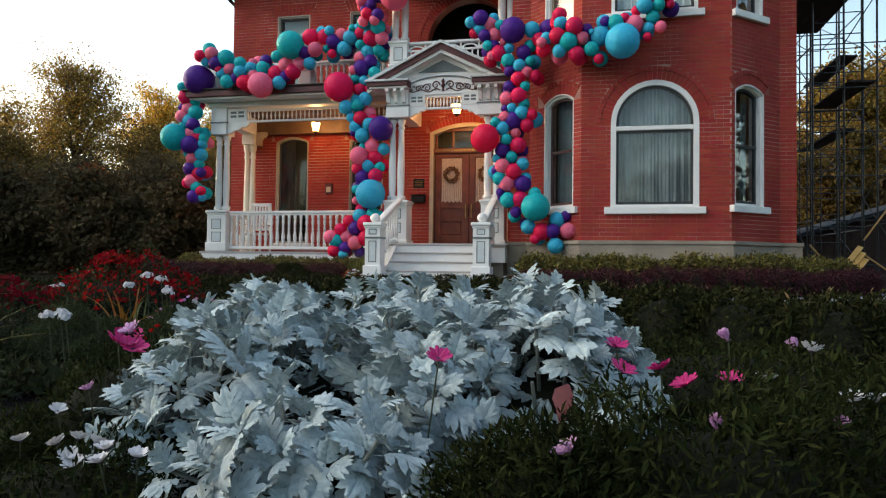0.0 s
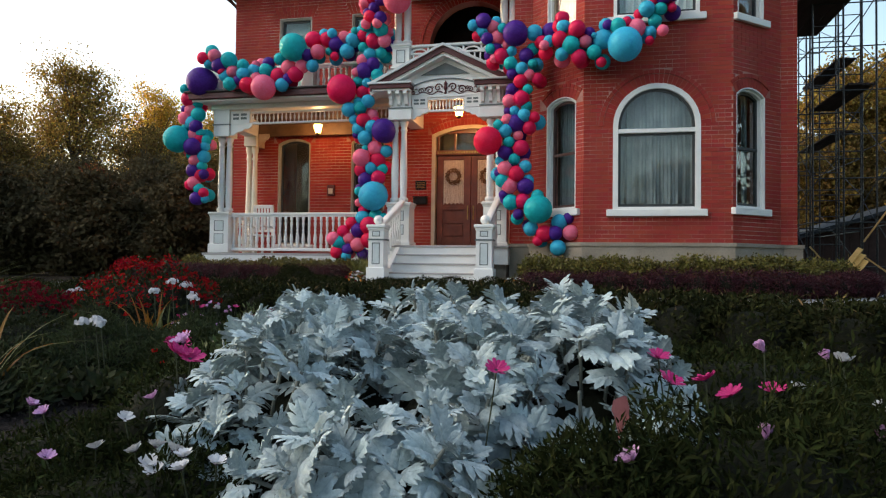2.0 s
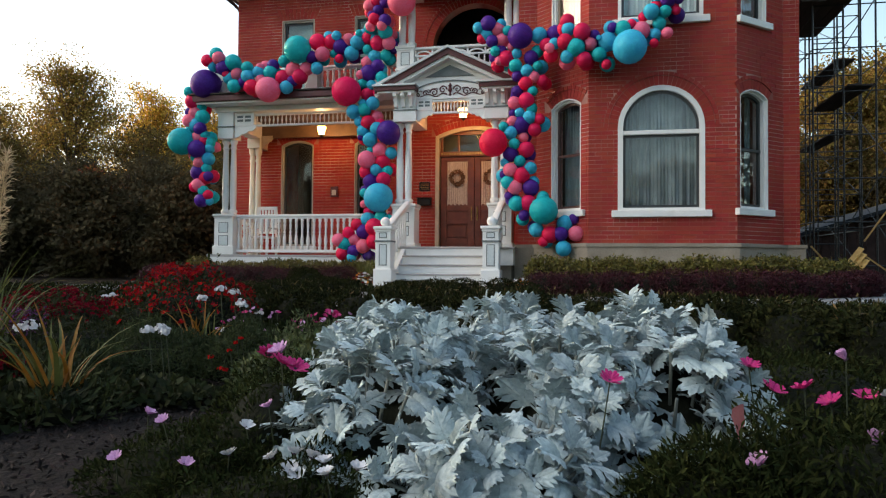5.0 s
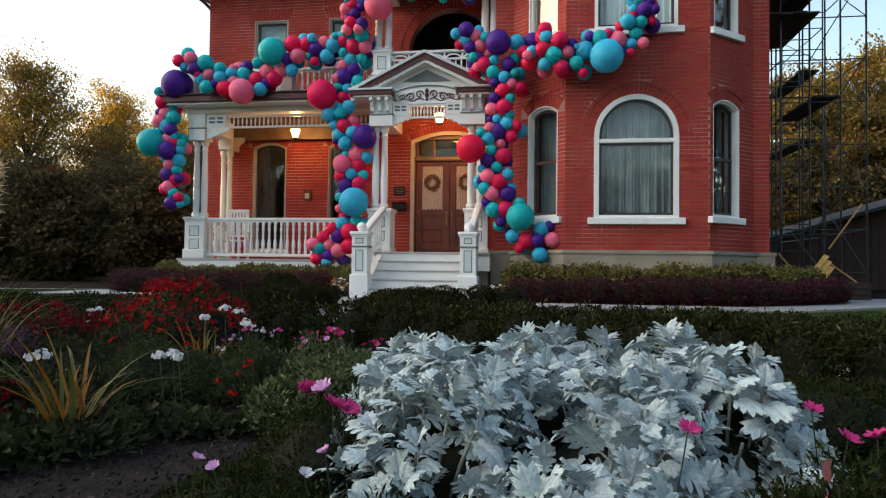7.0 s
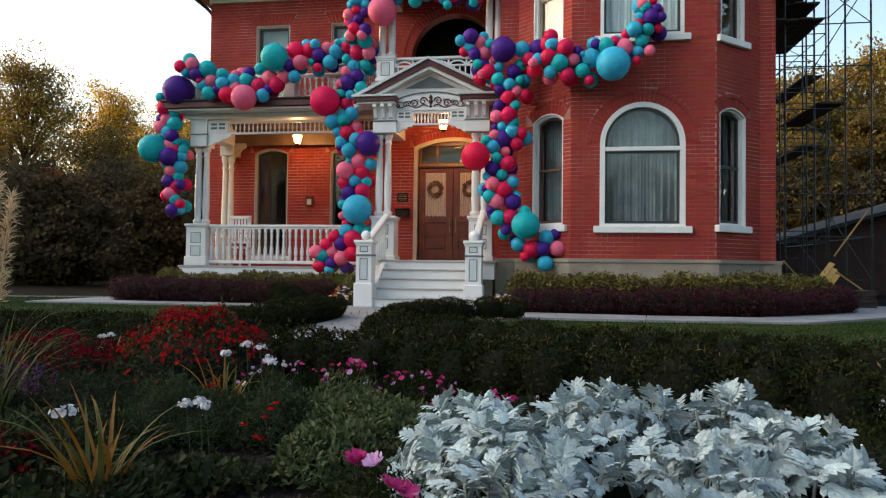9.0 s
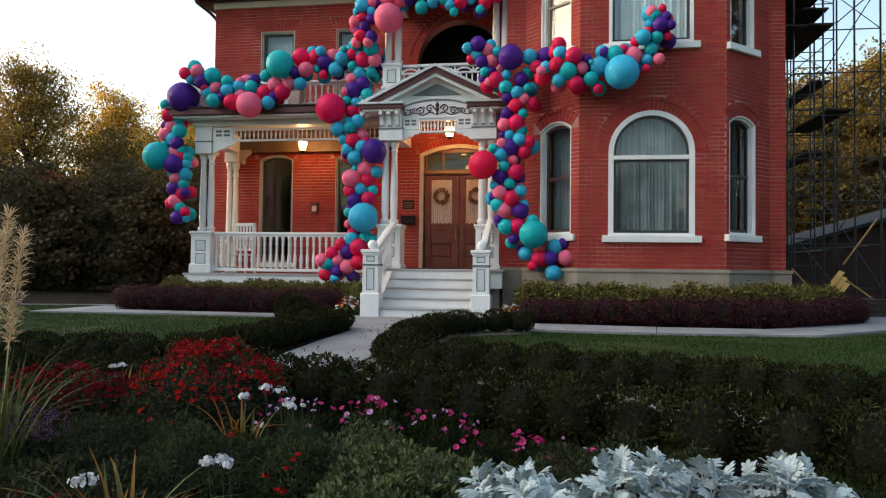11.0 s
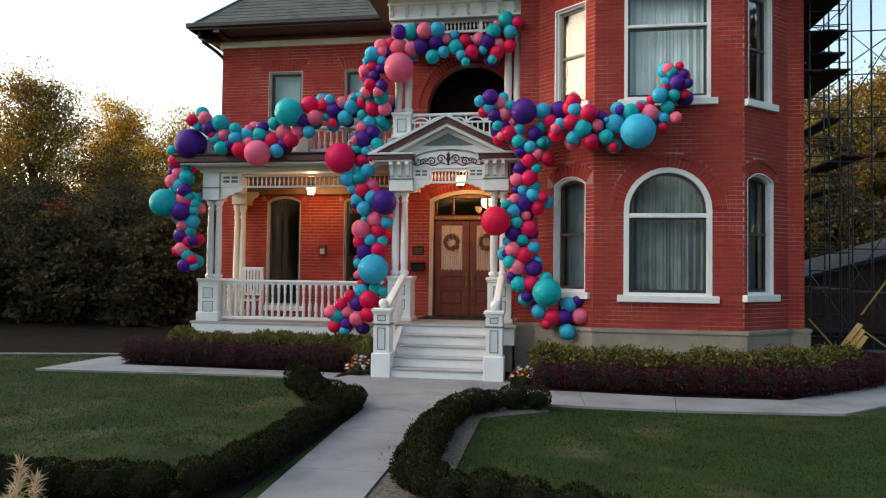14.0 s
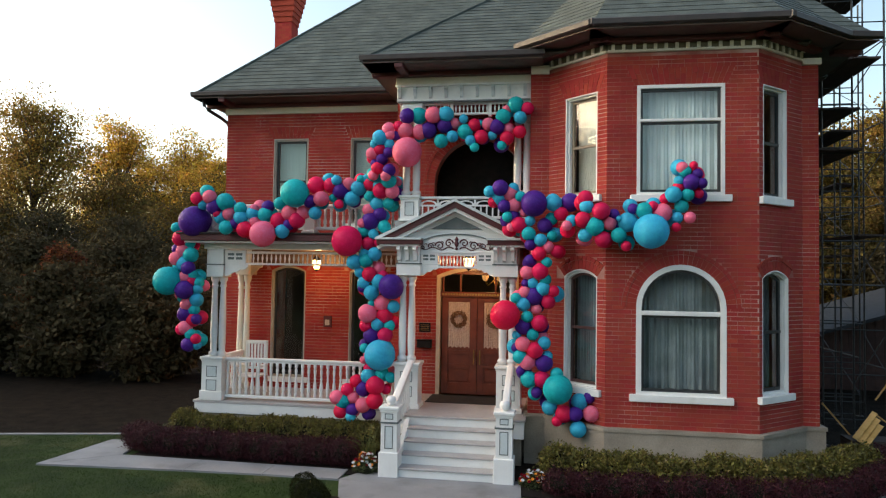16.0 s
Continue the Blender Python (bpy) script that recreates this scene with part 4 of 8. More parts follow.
# ---- upper balcony ----
balcony = thing("upper_balcony", "white upper balcony with paired columns under a bracketed cornice", "balcony")
part("deck", boxed(-4.15, -1.5, 13.47, 15.06, 4.362, 4.48, bevel=0.006), M["floorpaint"], balcony)
part("deck_skirt", boxed(-4.15, -1.5, 13.465, 13.54, 4.2, 4.36), M["white"], balcony)
panelled_post(balcony, -4.02, -3.66, 13.38, 13.66, 4.46, 4.96, [(4.57, 4.84)], foot=0.05)
panelled_post(balcony, -1.84, -1.50, 13.38, 13.66, 4.46, 4.96, [(4.57, 4.84)], foot=0.05)
part("rail_cap", boxed(-3.66, -1.84, 13.44, 13.56, 4.90, 4.95, bevel=0.008), M["white"], balcony)
part("rail_low", boxed(-3.66, -1.84, 13.46, 13.54, 4.52, 4.57, bevel=0.006), M["white"], balcony)
part("rail_mid", boxed(-3.66, -1.84, 13.47, 13.53, 4.76, 4.79), M["white"], balcony)
for k in range(5):
    xc = -3.66 + 1.82 * (k + 0.5) / 5
    bm = bmesh.new()
    arch = [(xc + 0.17 * math.cos(math.pi * i / 10), 4.79 + 0.09 * math.sin(math.pi * i / 10)) for i in range(11)]
    arch += [(xc + 0.13 * math.cos(math.pi * i / 10), 4.79 + 0.065 * math.sin(math.pi * i / 10)) for i in range(10, -1, -1)]
    prism(bm, arch, 13.48, 13.52)
    part("rail_arch", bm, M["white"], balcony)
    part("rail_stub", boxed(xc - 0.20, xc - 0.165, 13.475, 13.525, 4.79, 4.90), M["white"], balcony)
for k in range(16):
    x = -3.60 + 1.72 * k / 15
    part("baluster", boxed(x - 0.014, x + 0.014, 13.485, 13.515, 4.57, 4.76), M["white"], balcony)
for x in (-3.935, -3.735, -1.755, -1.575):
    column(balcony, x, 13.5, 4.97, 6.52)
part("entablature", boxed(-4.12, -1.5, 13.36, 13.66, 6.80, 7.09, bevel=0.006), M["white"], balcony)
part("entablature_line", boxed(-4.15, -1.5, 13.31, 13.66, 7.09, 7.132, bevel=0.006), M["white"], balcony)
part("cornice_band", boxed(-4.14, -1.4, 13.33, 13.66, 7.136, 7.36, bevel=0.008), M["cream"], balcony)
# dark strip painted in for the shadow line under the entablature
part("entablature_line", boxed(-4.10, -1.52, 13.345, 13.4, 6.785, 6.812), M["line"], balcony)
part("entablature_side", boxed(-4.12, -3.86, 13.66, 15.9, 6.5, 7.4), M["cream"], balcony)
for k in range(9):
    x = -4.06 + 2.44 * k / 8
    bm = bmesh.new()
    pts7 = [(0.0, 7.08), (-0.09, 7.08), (-0.10, 7.03), (-0.05, 6.97), (-0.03, 6.88), (0.0, 6.86)]
    a = [bm.verts.new((x - 0.03, 13.36 + v, z)) for v, z in pts7]
    b = [bm.verts.new((x + 0.03, 13.36 + v, z)) for v, z in pts7]
    bm.faces.new(a), bm.faces.new(b[::-1])
    for i in range(6):
        bm.faces.new((a[i], b[i], b[(i + 1) % 6], a[(i + 1) % 6]))
    # greyer than the white trim: shading of the consoles put into the colour
    part("console", bm, M["panel"], balcony)
part("post_block", boxed(-4.03, -3.62, 13.4, 13.62, 6.52, 6.80, bevel=0.006), M["white"], balcony)
part("post_block", boxed(-1.86, -1.5, 13.4, 13.62, 6.52, 6.80, bevel=0.006), M["white"], balcony)
spindle_frieze(balcony, (-3.62, 13.5), (-1.86, 13.5), 6.55, 6.80, 0.075)
for x in (-3.05, -2.3):
    part("frieze_post", boxed(x - 0.03, x + 0.03, 13.46, 13.54, 6.52, 6.80), M["white"], balcony)
# panel behind the arch, coloured black for the unlit room
part("arch_dark_panel", boxed(-3.9, -1.6, 16.2, 16.28, 4.3, 6.9), M["iron"], balcony)

# ---- front door ----
door = thing("front_door", "varnished wooden double front door with lace-curtained glass and wreaths", "door")
D0 = 15.12
bm = bmesh.new()
ring(bm, [(u - 4.5, z) for u, z in outline(e_door, -0.015, 0.0)], [(u - 4.5, z) for u, z in outline(e_door, 0.07, 0.0)], 15.03, 15.2)
part("casing", bm, M["tan"], door)
part("lintel", boxed(-3.48, -1.86, 15.07, 15.24, 2.95, 3.06, bevel=0.008), M["wood"], door)
for k in range(26):
    x = -3.44 + 1.54 * (k + 0.5) / 26
    part("dentil", boxed(x - 0.018, x + 0.018, 15.05, 15.08, 2.985, 3.03), M["brass"], door)
bm = bmesh.new()
prism(bm, [(u - 4.5, z) for u, z in outline(opening(1.03, 2.63, 3.44, 3.68, "seg", 0.17))], 15.1, 15.22)
infill = part("arch_infill", bm, M["wood"], door, "carved wooden arch panel")
for k in range(7):
    bm = bmesh.new()
    tube(bm, [(-2.67 + 0.17 * (k - 3) + 0.05 * math.cos(a), 15.095, 3.535 - 0.006 * (k - 3) ** 2 + 0.04 * math.sin(a)) for a in [0.5 * i for i in range(12)]], 0.008, 5, 0.004)
    part("carved_scroll", bm, M["brass"], infill, "gilded carved scroll")
g = part("transom_pane", boxed(-3.44, -1.90, 15.16, 15.168, 3.06, 3.44), M["glass"], door)
g.visible_shadow = False
for x in (-3.44, -3.06, -2.30, -1.93):
    part("transom_mullion", boxed(x, x + 0.035, 15.12, 15.2, 3.06, 3.44), M["wood"], door)
for x0, x1 in ((-3.44, -2.675), (-2.665, -1.90)):
    leaf = part("door_leaf", boxed(x0, x1, D0 + 0.03, D0 + 0.055, 0.86, 2.94), M["wood"], door)
    xm0, xm1 = x0 + 0.13, x1 - 0.15
    part("stile", boxed(x0, xm0, D0, D0 + 0.03, 0.86, 2.94, bevel=0.005), M["wood"], leaf)
    part("stile", boxed(xm1, x1, D0, D0 + 0.03, 0.86, 2.94, bevel=0.005), M["wood"], leaf)
    for za, zb in ((0.86, 1.10), (1.42, 1.50), (1.72, 1.80), (2.85, 2.94)):
        part("rail", boxed(xm0, xm1, D0, D0 + 0.03, za, zb, bevel=0.005), M["wood"], leaf)
    part("raised_panel", boxed(xm0 + 0.03, xm1 - 0.03, D0 + 0.008, D0 + 0.031, 1.13, 1.39, bevel=0.012), M["wood"], leaf)
    vs, fs = [], []
    n = 48
    for i in range(n + 1):
        f = i / n
        x = xm0 + 0.01 + (xm1 - xm0 - 0.02) * f
        dv = 0.008 * math.sin(f * 60)
        low = 1.84 + 0.04 * abs(math.sin(f * 16))
        vs += [(x, D0 + 0.02 + dv, low), (x, D0 + 0.02 + dv, 2.84)]
    fs = [(2 * i, 2 * i + 2, 2 * i + 3, 2 * i + 1) for i in range(n)]
    quick("lace_curtain", vs, fs, M["lace"], leaf, "cream lace curtain", True)
    bm = bmesh.new()
    cx, cz = (xm0 + xm1) / 2, 2.47
    for i in range(330):
        a = random.random() * 2 * math.pi
        r = 0.140 + random.uniform(-0.04, 0.04)
        p = Vector((cx + r * math.cos(a), D0 - 0.015 + random.uniform(-0.02, 0.012), cz + r * math.sin(a)))
        d = Vector((-math.sin(a) + random.uniform(-0.6, 0.6), random.uniform(-0.5, 0.2), math.cos(a) + random.uniform(-0.6, 0.6))).normalized() * 0.05
        s = d.cross(Vector((0, 1, 0))).normalized() * 0.012
        v = [bm.verts.new(q) for q in (p, p + d * 0.5 + s, p + d, p + d * 0.5 - s)]
        bm.faces.new(v)
    part("wreath", bm, M["straw"], leaf, "dried twig wreath")
    part("handle", boxed(x1 - 0.075 if x0 < -3 else x0 + 0.045, x1 - 0.045 if x0 < -3 else x0 + 0.075, D0 - 0.035, D0, 1.5, 1.82, bevel=0.01), M["brass"], leaf, "brass door handle")
tagged(part("door_mat", boxed(-3.6, -1.9, 14.05, 14.95, GZ, GZ + 0.015, bevel=0.004), M["mat_rubber"], None), "black rubber mat on the entry floor", "mat")


def lantern(name, x, y, z, ceiling_z, watts):
    lamp = thing(name, "lit hanging porch lantern with frosted glass panes", "lamp", "porch lanterns")
    bm = bmesh.new()
    tube(bm, [(x, y, z + 0.19), (x, y, ceiling_z)], 0.009, 6)
    part("stem", bm, M["iron"], lamp)
    bm = bmesh.new()
    lathe(bm, [(0.02, z + 0.19), (0.075, z + 0.13), (0.125, z + 0.10), (0.125, z + 0.085)], x, y, 6)
    part("cap", bm, M["iron"], lamp)
    bm = bmesh.new()
    lathe(bm, [(0.065, z - 0.11), (0.115, z + 0.084)], x, y, 6)
    g = part("shade", bm, M["lamp_glass"], lamp, "glowing frosted glass shade")
    g.visible_shadow = False
    bm = bmesh.new()
    lathe(bm, [(0.004, z - 0.17), (0.02, z - 0.15), (0.07, z - 0.125), (0.07, z - 0.11)], x, y, 6)
    part("finial", bm, M["iron"], lamp)
    for k in range(6):
        a = 2 * math.pi * k / 6
        bm = bmesh.new()
        tube(bm, [(x + 0.068 * math.cos(a), y + 0.068 * math.sin(a), z - 0.11), (x + 0.119 * math.cos(a), y + 0.119 * math.sin(a), z + 0.09)], 0.006, 4)
        part("cage_bar", bm, M["iron"], lamp)
    li = bpy.data.lights.new("bulb", "POINT")
    li.energy, li.color, li.shadow_soft_size = watts, (1.0, 0.56, 0.25), 0.08
    lo = new("bulb", li)
    lo.location = (x, y, z)
    lo.parent = lamp
    return lamp


lantern("porch_lantern", -6.26, 14.95, 3.62, 3.985, 12.5)
lantern("porch_lantern", -2.73, 13.95, 3.68, 3.98, 13.0)
# hall lamp seen through the transom
hall = thing("hall_chandelier", "warm lit brass hall lamp behind the transom glass", "lamp")
bm = bmesh.new()
for k in range(5):
    a = 2 * math.pi * k / 5
    tube(bm, [(-2.5, 17.2, 3.3), (-2.5 + 0.18 * math.cos(a), 17.2 + 0.18 * math.sin(a), 3.18), (-2.5 + 0.26 * math.cos(a), 17.2 + 0.26 * math.sin(a), 3.3)], 0.012, 5)
tube(bm, [(-2.5, 17.2, 3.3), (-2.5, 17.2, 4.2)], 0.01, 5)
part("arms", bm, M["brass"], hall)
for k in range(5):
    a = 2 * math.pi * k / 5
    bm = bmesh.new()
    lathe(bm, [(0.03, 3.3), (0.06, 3.36), (0.07, 3.43)], -2.5 + 0.26 * math.cos(a), 17.2 + 0.26 * math.sin(a), 8)
    part("shade", bm, M["hall_glass"], hall)
li = bpy.data.lights.new("bulb", "POINT")
li.energy, li.color, li.shadow_soft_size = 3, (1.0, 0.52, 0.2), 0.15
lo = new("bulb", li)
lo.location, lo.parent = (-2.5, 17.2, 3.55), hall

# small fittings on the walls
plaque = tagged(part("wall_plaque", boxed(-3.93, -3.68, 15.04, 15.062, 2.18, 2.38, bevel=0.006), M["iron"], None), "dark metal wall plaque on the brick beside the door", "plaque")
for k in range(4):
    part("raised_bar", boxed(-3.90, -3.71, 15.036, 15.041, 2.215 + 0.037 * k, 2.227 + 0.037 * k), M["brass"], plaque)
box_mail = tagged(part("mailbox", boxed(-3.96, -3.64, 14.94, 15.06, 1.84, 2.0, bevel=0.015), M["iron"], None), "black metal mailbox on the brick wall", "mailbox")
part("lid", boxed(-3.97, -3.63, 14.925, 15.055, 2.0, 2.02, bevel=0.006), M["iron"], box_mail)
meter = tagged(part("wall_light_box", boxed(-6.39, -6.20, 15.88, 15.94, 2.16, 2.42, bevel=0.01), M["maroon"], None), "small dark framed box with a tan plate on the porch wall", "wall box")
part("face_plate", boxed(-6.35, -6.24, 15.868, 15.879, 2.20, 2.33, bevel=0.004), M["tan"], meter)

# white slatted chair
chair = thing("porch_chair", "white painted slatted wooden armchair on the porch", "chair")
X, Y = -7.72, 14.95
part("seat", boxed(X - 0.27, X + 0.27, Y - 0.28, Y + 0.25, FZ + 0.40, FZ + 0.44, bevel=0.008), M["white"], chair)
for dx in (-0.26, 0.22):
    part("leg", boxed(X + dx, X + dx + 0.045, Y - 0.28, Y - 0.235, FZ, FZ + 0.62, bevel=0.004), M["white"], chair)
    part("leg", boxed(X + dx, X + dx + 0.045, Y + 0.22, Y + 0.265, FZ, FZ + 1.16, bevel=0.004), M["white"], chair)
    part("arm", boxed(X + dx - 0.02, X + dx + 0.065, Y - 0.3, Y + 0.24, FZ + 0.62, FZ + 0.65, bevel=0.006), M["white"], chair)
part("top_rail", boxed(X - 0.26, X + 0.265, Y + 0.22, Y + 0.262, FZ + 1.09, FZ + 1.17, bevel=0.008), M["white"], chair)
part("low_rail", boxed(X - 0.26, X + 0.265, Y + 0.225, Y + 0.258, FZ + 0.52, FZ + 0.57, bevel=0.005), M["white"], chair)
for k in range(6):
    x = X - 0.19 + 0.38 * k / 5
    part("slat", boxed(x - 0.022, x + 0.022, Y + 0.232, Y + 0.252, FZ + 0.57, FZ + 1.09), M["white"], chair)
# ---- ground, walks ----
ground = tagged(quick("ground", [(-900, -600, -0.02), (900, -600, -0.02), (900, 1400, -0.02), (-900, 1400, -0.02)], [(0, 1, 2, 3)], M["grass"]),
                "dark green mown lawn running to the trees", "ground", kind="structure")


def sheet(name, pts, z0, z1, mat, label, category):
    bm = bmesh.new()
    slab(bm, pts, z0, z1)
    return tagged(part(name, bm, mat, None), label, category, kind="structure")


sheet("flower_bed", [(-9, -3), (6, -3), (6, 3.2), (0.3, 4.1), (-1.9, 5.0), (-2.6, 5.2), (-3.6, 4.75), (-9, 4.6)], -0.1, -0.008, M["soil"], "dark mulch of the flower bed", "soil")
sheet("house_bed", [(-8.75, 12.1), (-4.3, 11.75), (-3.9, 11.9), (-3.9, 16), (-8.7, 16)], -0.1, -0.004, M["soil"], "dark mulch bed in front of the porch", "soil")
sheet("house_bed", [(-1.7, 11.2), (2.6, 11.05), (4.6, 13.2), (5.3, 16), (-1.7, 16)], -0.1, -0.004, M["soil"], "dark mulch bed in front of the bay", "soil")
sheet("hedge_bed", [(-4.9, 10.6), (-4.2, 10.6), (-3.38, 9.2), (-3.38, 4.9), (-6.5, 4.5), (-6.5, 5.6), (-3.9, 5.6), (-3.95, 8.7)], -0.1, -0.006, M["soil"], "dark mulch under the hedge", "soil")
sheet("hedge_bed", [(-2.36, 5.3), (-2.36, 8.9), (-1.0, 10.0), (-0.9, 9.5), (-1.75, 8.9), (-1.75, 6.0), (-0.6, 5.5), (3.0, 4.0), (3.0, 3.2), (0.0, 4.5)], -0.1, -0.006, M["gravel"], "gravel edge under the hedge", "gravel")


def paved(name, quads, label):
    """A concrete walk of separate cast slabs."""
    top = thing(name, label, "walk", kind="structure")
    for q in quads:
        cx, cy = sum(p[0] for p in q) / len(q), sum(p[1] for p in q) / len(q)
        bm = bmesh.new()
        slab(bm, [(cx + (x - cx) * 0.993, cy + (y - cy) * 0.993) for x, y in q], -0.1, 0.012)
        part("slab", bm, M["concrete"], top)
    return top


def strip(left, right):
    return [(left[k], right[k], right[k + 1], left[k + 1]) for k in range(len(left) - 1)]


paved("front_walk", strip([(-3.18, 4.9), (-3.25, 6.3), (-3.32, 7.8), (-3.34, 9.15)], [(-2.36, 4.9), (-2.36, 6.3), (-2.36, 7.8), (-2.36, 9.0)])
      + [((-3.34, 9.15), (-2.36, 9.0), (-1.6, 10.0), (-4.3, 10.6)), ((-4.3, 10.6), (-1.6, 10.0), (-1.5, 11.05), (-4.55, 11.42)), ((-4.55, 11.42), (-1.5, 11.05), (-1.55, 11.9), (-4.3, 11.9))],
      "pale concrete walk leading to the front steps")
paved("side_walk", strip([(-4.55, 12.0), (-5.9, 12.02), (-7.3, 12.03), (-8.9, 12.05)], [(-4.55, 11.42), (-5.9, 11.42), (-7.3, 11.36), (-9.98, 11.18)]) + [((-8.9, 12.05), (-9.98, 11.18), (-9.80, 13.05), (-9.15, 13.1))],
      "pale concrete walk along the porch bed")
paved("side_walk", strip([(-1.5, 11.05), (-0.45, 11.02), (0.95, 10.9), (2.6, 11.0), (4.5, 12.9), (5.4, 15.6)], [(-1.6, 10.0), (-0.4, 9.86), (0.8, 9.86), (3.0, 10.1), (5.6, 12.5), (6.6, 15.6)]),
      "pale concrete walk along the bay")
paved("cross_walk", strip([(-2.36, 5.55), (-1.85, 5.2), (-0.62, 4.82), (0.6, 4.3), (2.4, 3.5), (5.0, 2.4)], [(-2.36, 4.9), (-1.9, 4.62), (-0.75, 4.25), (0.4, 3.75), (2.2, 2.95), (4.8, 1.85)]),
      "pale concrete garden path between clipped hedges")
# ---- leaves, hedges and shrubs ----
def leaf_cloud(name, P, D, size, width, mat, parent=None, seed=1, fold=0.25, kind="stuff"):
    """Many small folded leaves in one mesh: places P, outward directions D, lengths size, width as a share of length."""
    rng = np.random.default_rng(seed)
    n = len(P)
    P, D = np.asarray(P, float), np.asarray(D, float)
    size = np.broadcast_to(np.asarray(size, float), (n,))[:, None] * rng.uniform(0.65, 1.25, (n, 1))
    D = D / np.maximum(1e-6, np.linalg.norm(D, axis=1, keepdims=True))
    along = D * 0.7 + rng.normal(0, 0.6, (n, 3))
    along /= np.linalg.norm(along, axis=1, keepdims=True)
    side = np.cross(along, D + rng.normal(0, 0.35, (n, 3)))
    side /= np.maximum(1e-6, np.linalg.norm(side, axis=1, keepdims=True))
    up = np.cross(side, along)
    w = size * width / 2
    tip = P + along * size
    mid = P + along * size * 0.5
    V = np.stack([P, mid + side * w + up * w * fold, tip - up * size * 0.08, mid - side * w + up * w * fold], 1).reshape(-1, 3)
    base = np.arange(n)[:, None] * 4
    Fc = np.concatenate([base + [[0, 1, 2]], base + [[0, 2, 3]]], 1).reshape(-1, 3)
    me = bpy.data.meshes.new(name)
    me.vertices.add(len(V))
    me.vertices.foreach_set("co", V.ravel())
    me.loops.add(Fc.size)
    me.loops.foreach_set("vertex_index", Fc.ravel().astype(np.int32))
    me.polygons.add(len(Fc))
    me.polygons.foreach_set("loop_start", np.arange(0, Fc.size, 3, dtype=np.int32))
    me.update(calc_edges=True)
    me.validate()
    me.materials.append(mat)
    ob = new(name, me)
    if parent is not None:
        ob.parent = parent
    if kind:
        tagged(ob, kind=kind)
    return ob


def along_line(pts, step):
    """Points and headings every step along a polyline (x, y)."""
    out = []
    for (ax, ay), (bx, by) in zip(pts, pts[1:]):
        L = math.hypot(bx - ax, by - ay)
        n = max(1, int(round(L / step)))
        for k in range(n):
            f = (k + 0.5) / n
            out.append((ax + (bx - ax) * f, ay + (by - ay) * f, math.atan2(by - ay, bx - ax)))
    return out


def lump(bm, x, y, z, rx, ry, rz, turn=0.0, rough=0.12, seed=0):
    """A rough rounded body put inside shrubs so that the gaps look shaded."""
    m = Matrix.Translation((x, y, z)) @ Matrix.Rotation(turn, 4, "Z") @ Matrix.Diagonal((rx, ry, rz, 1))
    made = bmesh.ops.create_icosphere(bm, subdivisions=2, radius=1.0, matrix=m)
    for v in made["verts"]:
        k = 1 + rough * noise.noise(v.co * 6 + Vector((seed, 0, 0)))
        v.co = Vector((x, y, z)) + (v.co - Vector((x, y, z))) * k


def shrub_row(name, label, category, pts, wide, high, mat, core, leaf, dens, step=0.33, group="", seed=3, z0=0.0, up_bias=0.0, ragged=0.0, ratio=0.55, boxy=0.35, sprigs=0, close=0.72):
    """A row of clipped or loose shrubs along a polyline: dark cores and a shell of leaves."""
    rng = np.random.default_rng(seed)
    top = thing(name, label, category, group)
    bm = bmesh.new()
    Pall, Dall = [], []
    spots = along_line(pts, step)
    for i, (x, y, a) in enumerate(spots):
        h = high * rng.uniform(0.88, 1.10)
        w = wide * rng.uniform(0.92, 1.1)
        x, y = x + rng.normal(0, 0.02), y + rng.normal(0, 0.02)
        lump(bm, x, y, z0 + h * 0.42, step * 0.78 * close, w * 0.36, h * 0.42, a, seed=i)
        n = int(dens * (step * 2 + w) * h * 2.2)
        u = rng.normal(0, 1, (n, 3))
        u /= np.linalg.norm(u, axis=1, keepdims=True)
        u = np.sign(u) * np.abs(u) ** (1 - boxy * 0.6)
        u /= np.maximum(1.0, np.linalg.norm(u, axis=1, keepdims=True))
        keep = u[:, 2] > -0.85
        u = u[keep]
        r = 1 + rng.normal(0, 0.05 + ragged, (len(u), 1)) - 0.04
        loc = u * np.array([step * close, w * 0.5, h * 0.52]) * r
        c, s = math.cos(a), math.sin(a)
        R = np.array([[c, -s, 0], [s, c, 0], [0, 0, 1]])
        P = loc @ R.T + np.array([x, y, z0 + h * 0.5])
        keep = P[:, 2] > z0 + 0.01
        Pall.append(P[keep])
        Dall.append((u @ R.T + np.array([0, 0, up_bias]))[keep])
    part("shade_core", bm, core, top, smooth=True)
    if sprigs:
        n = sprigs * len(spots)
        at = rng.integers(0, len(spots), n)
        S = np.array(spots)[at]
        Q = np.stack([S[:, 0] + rng.normal(0, step * 0.4, n), S[:, 1] + rng.normal(0, wide * 0.2, n), z0 + high * rng.uniform(0.72, 1.06, n)], 1)
        leaf_cloud("sprig", Q, np.stack([rng.normal(0, 0.15, n), rng.normal(0, 0.15, n), np.full(n, 5.0)], 1), 0.036, 0.22, M["sprig"], top, seed + 90)
    leaf_cloud("foliage", np.concatenate(Pall), np.concatenate(Dall), leaf, ratio, mat, top, seed + 50)
    return top


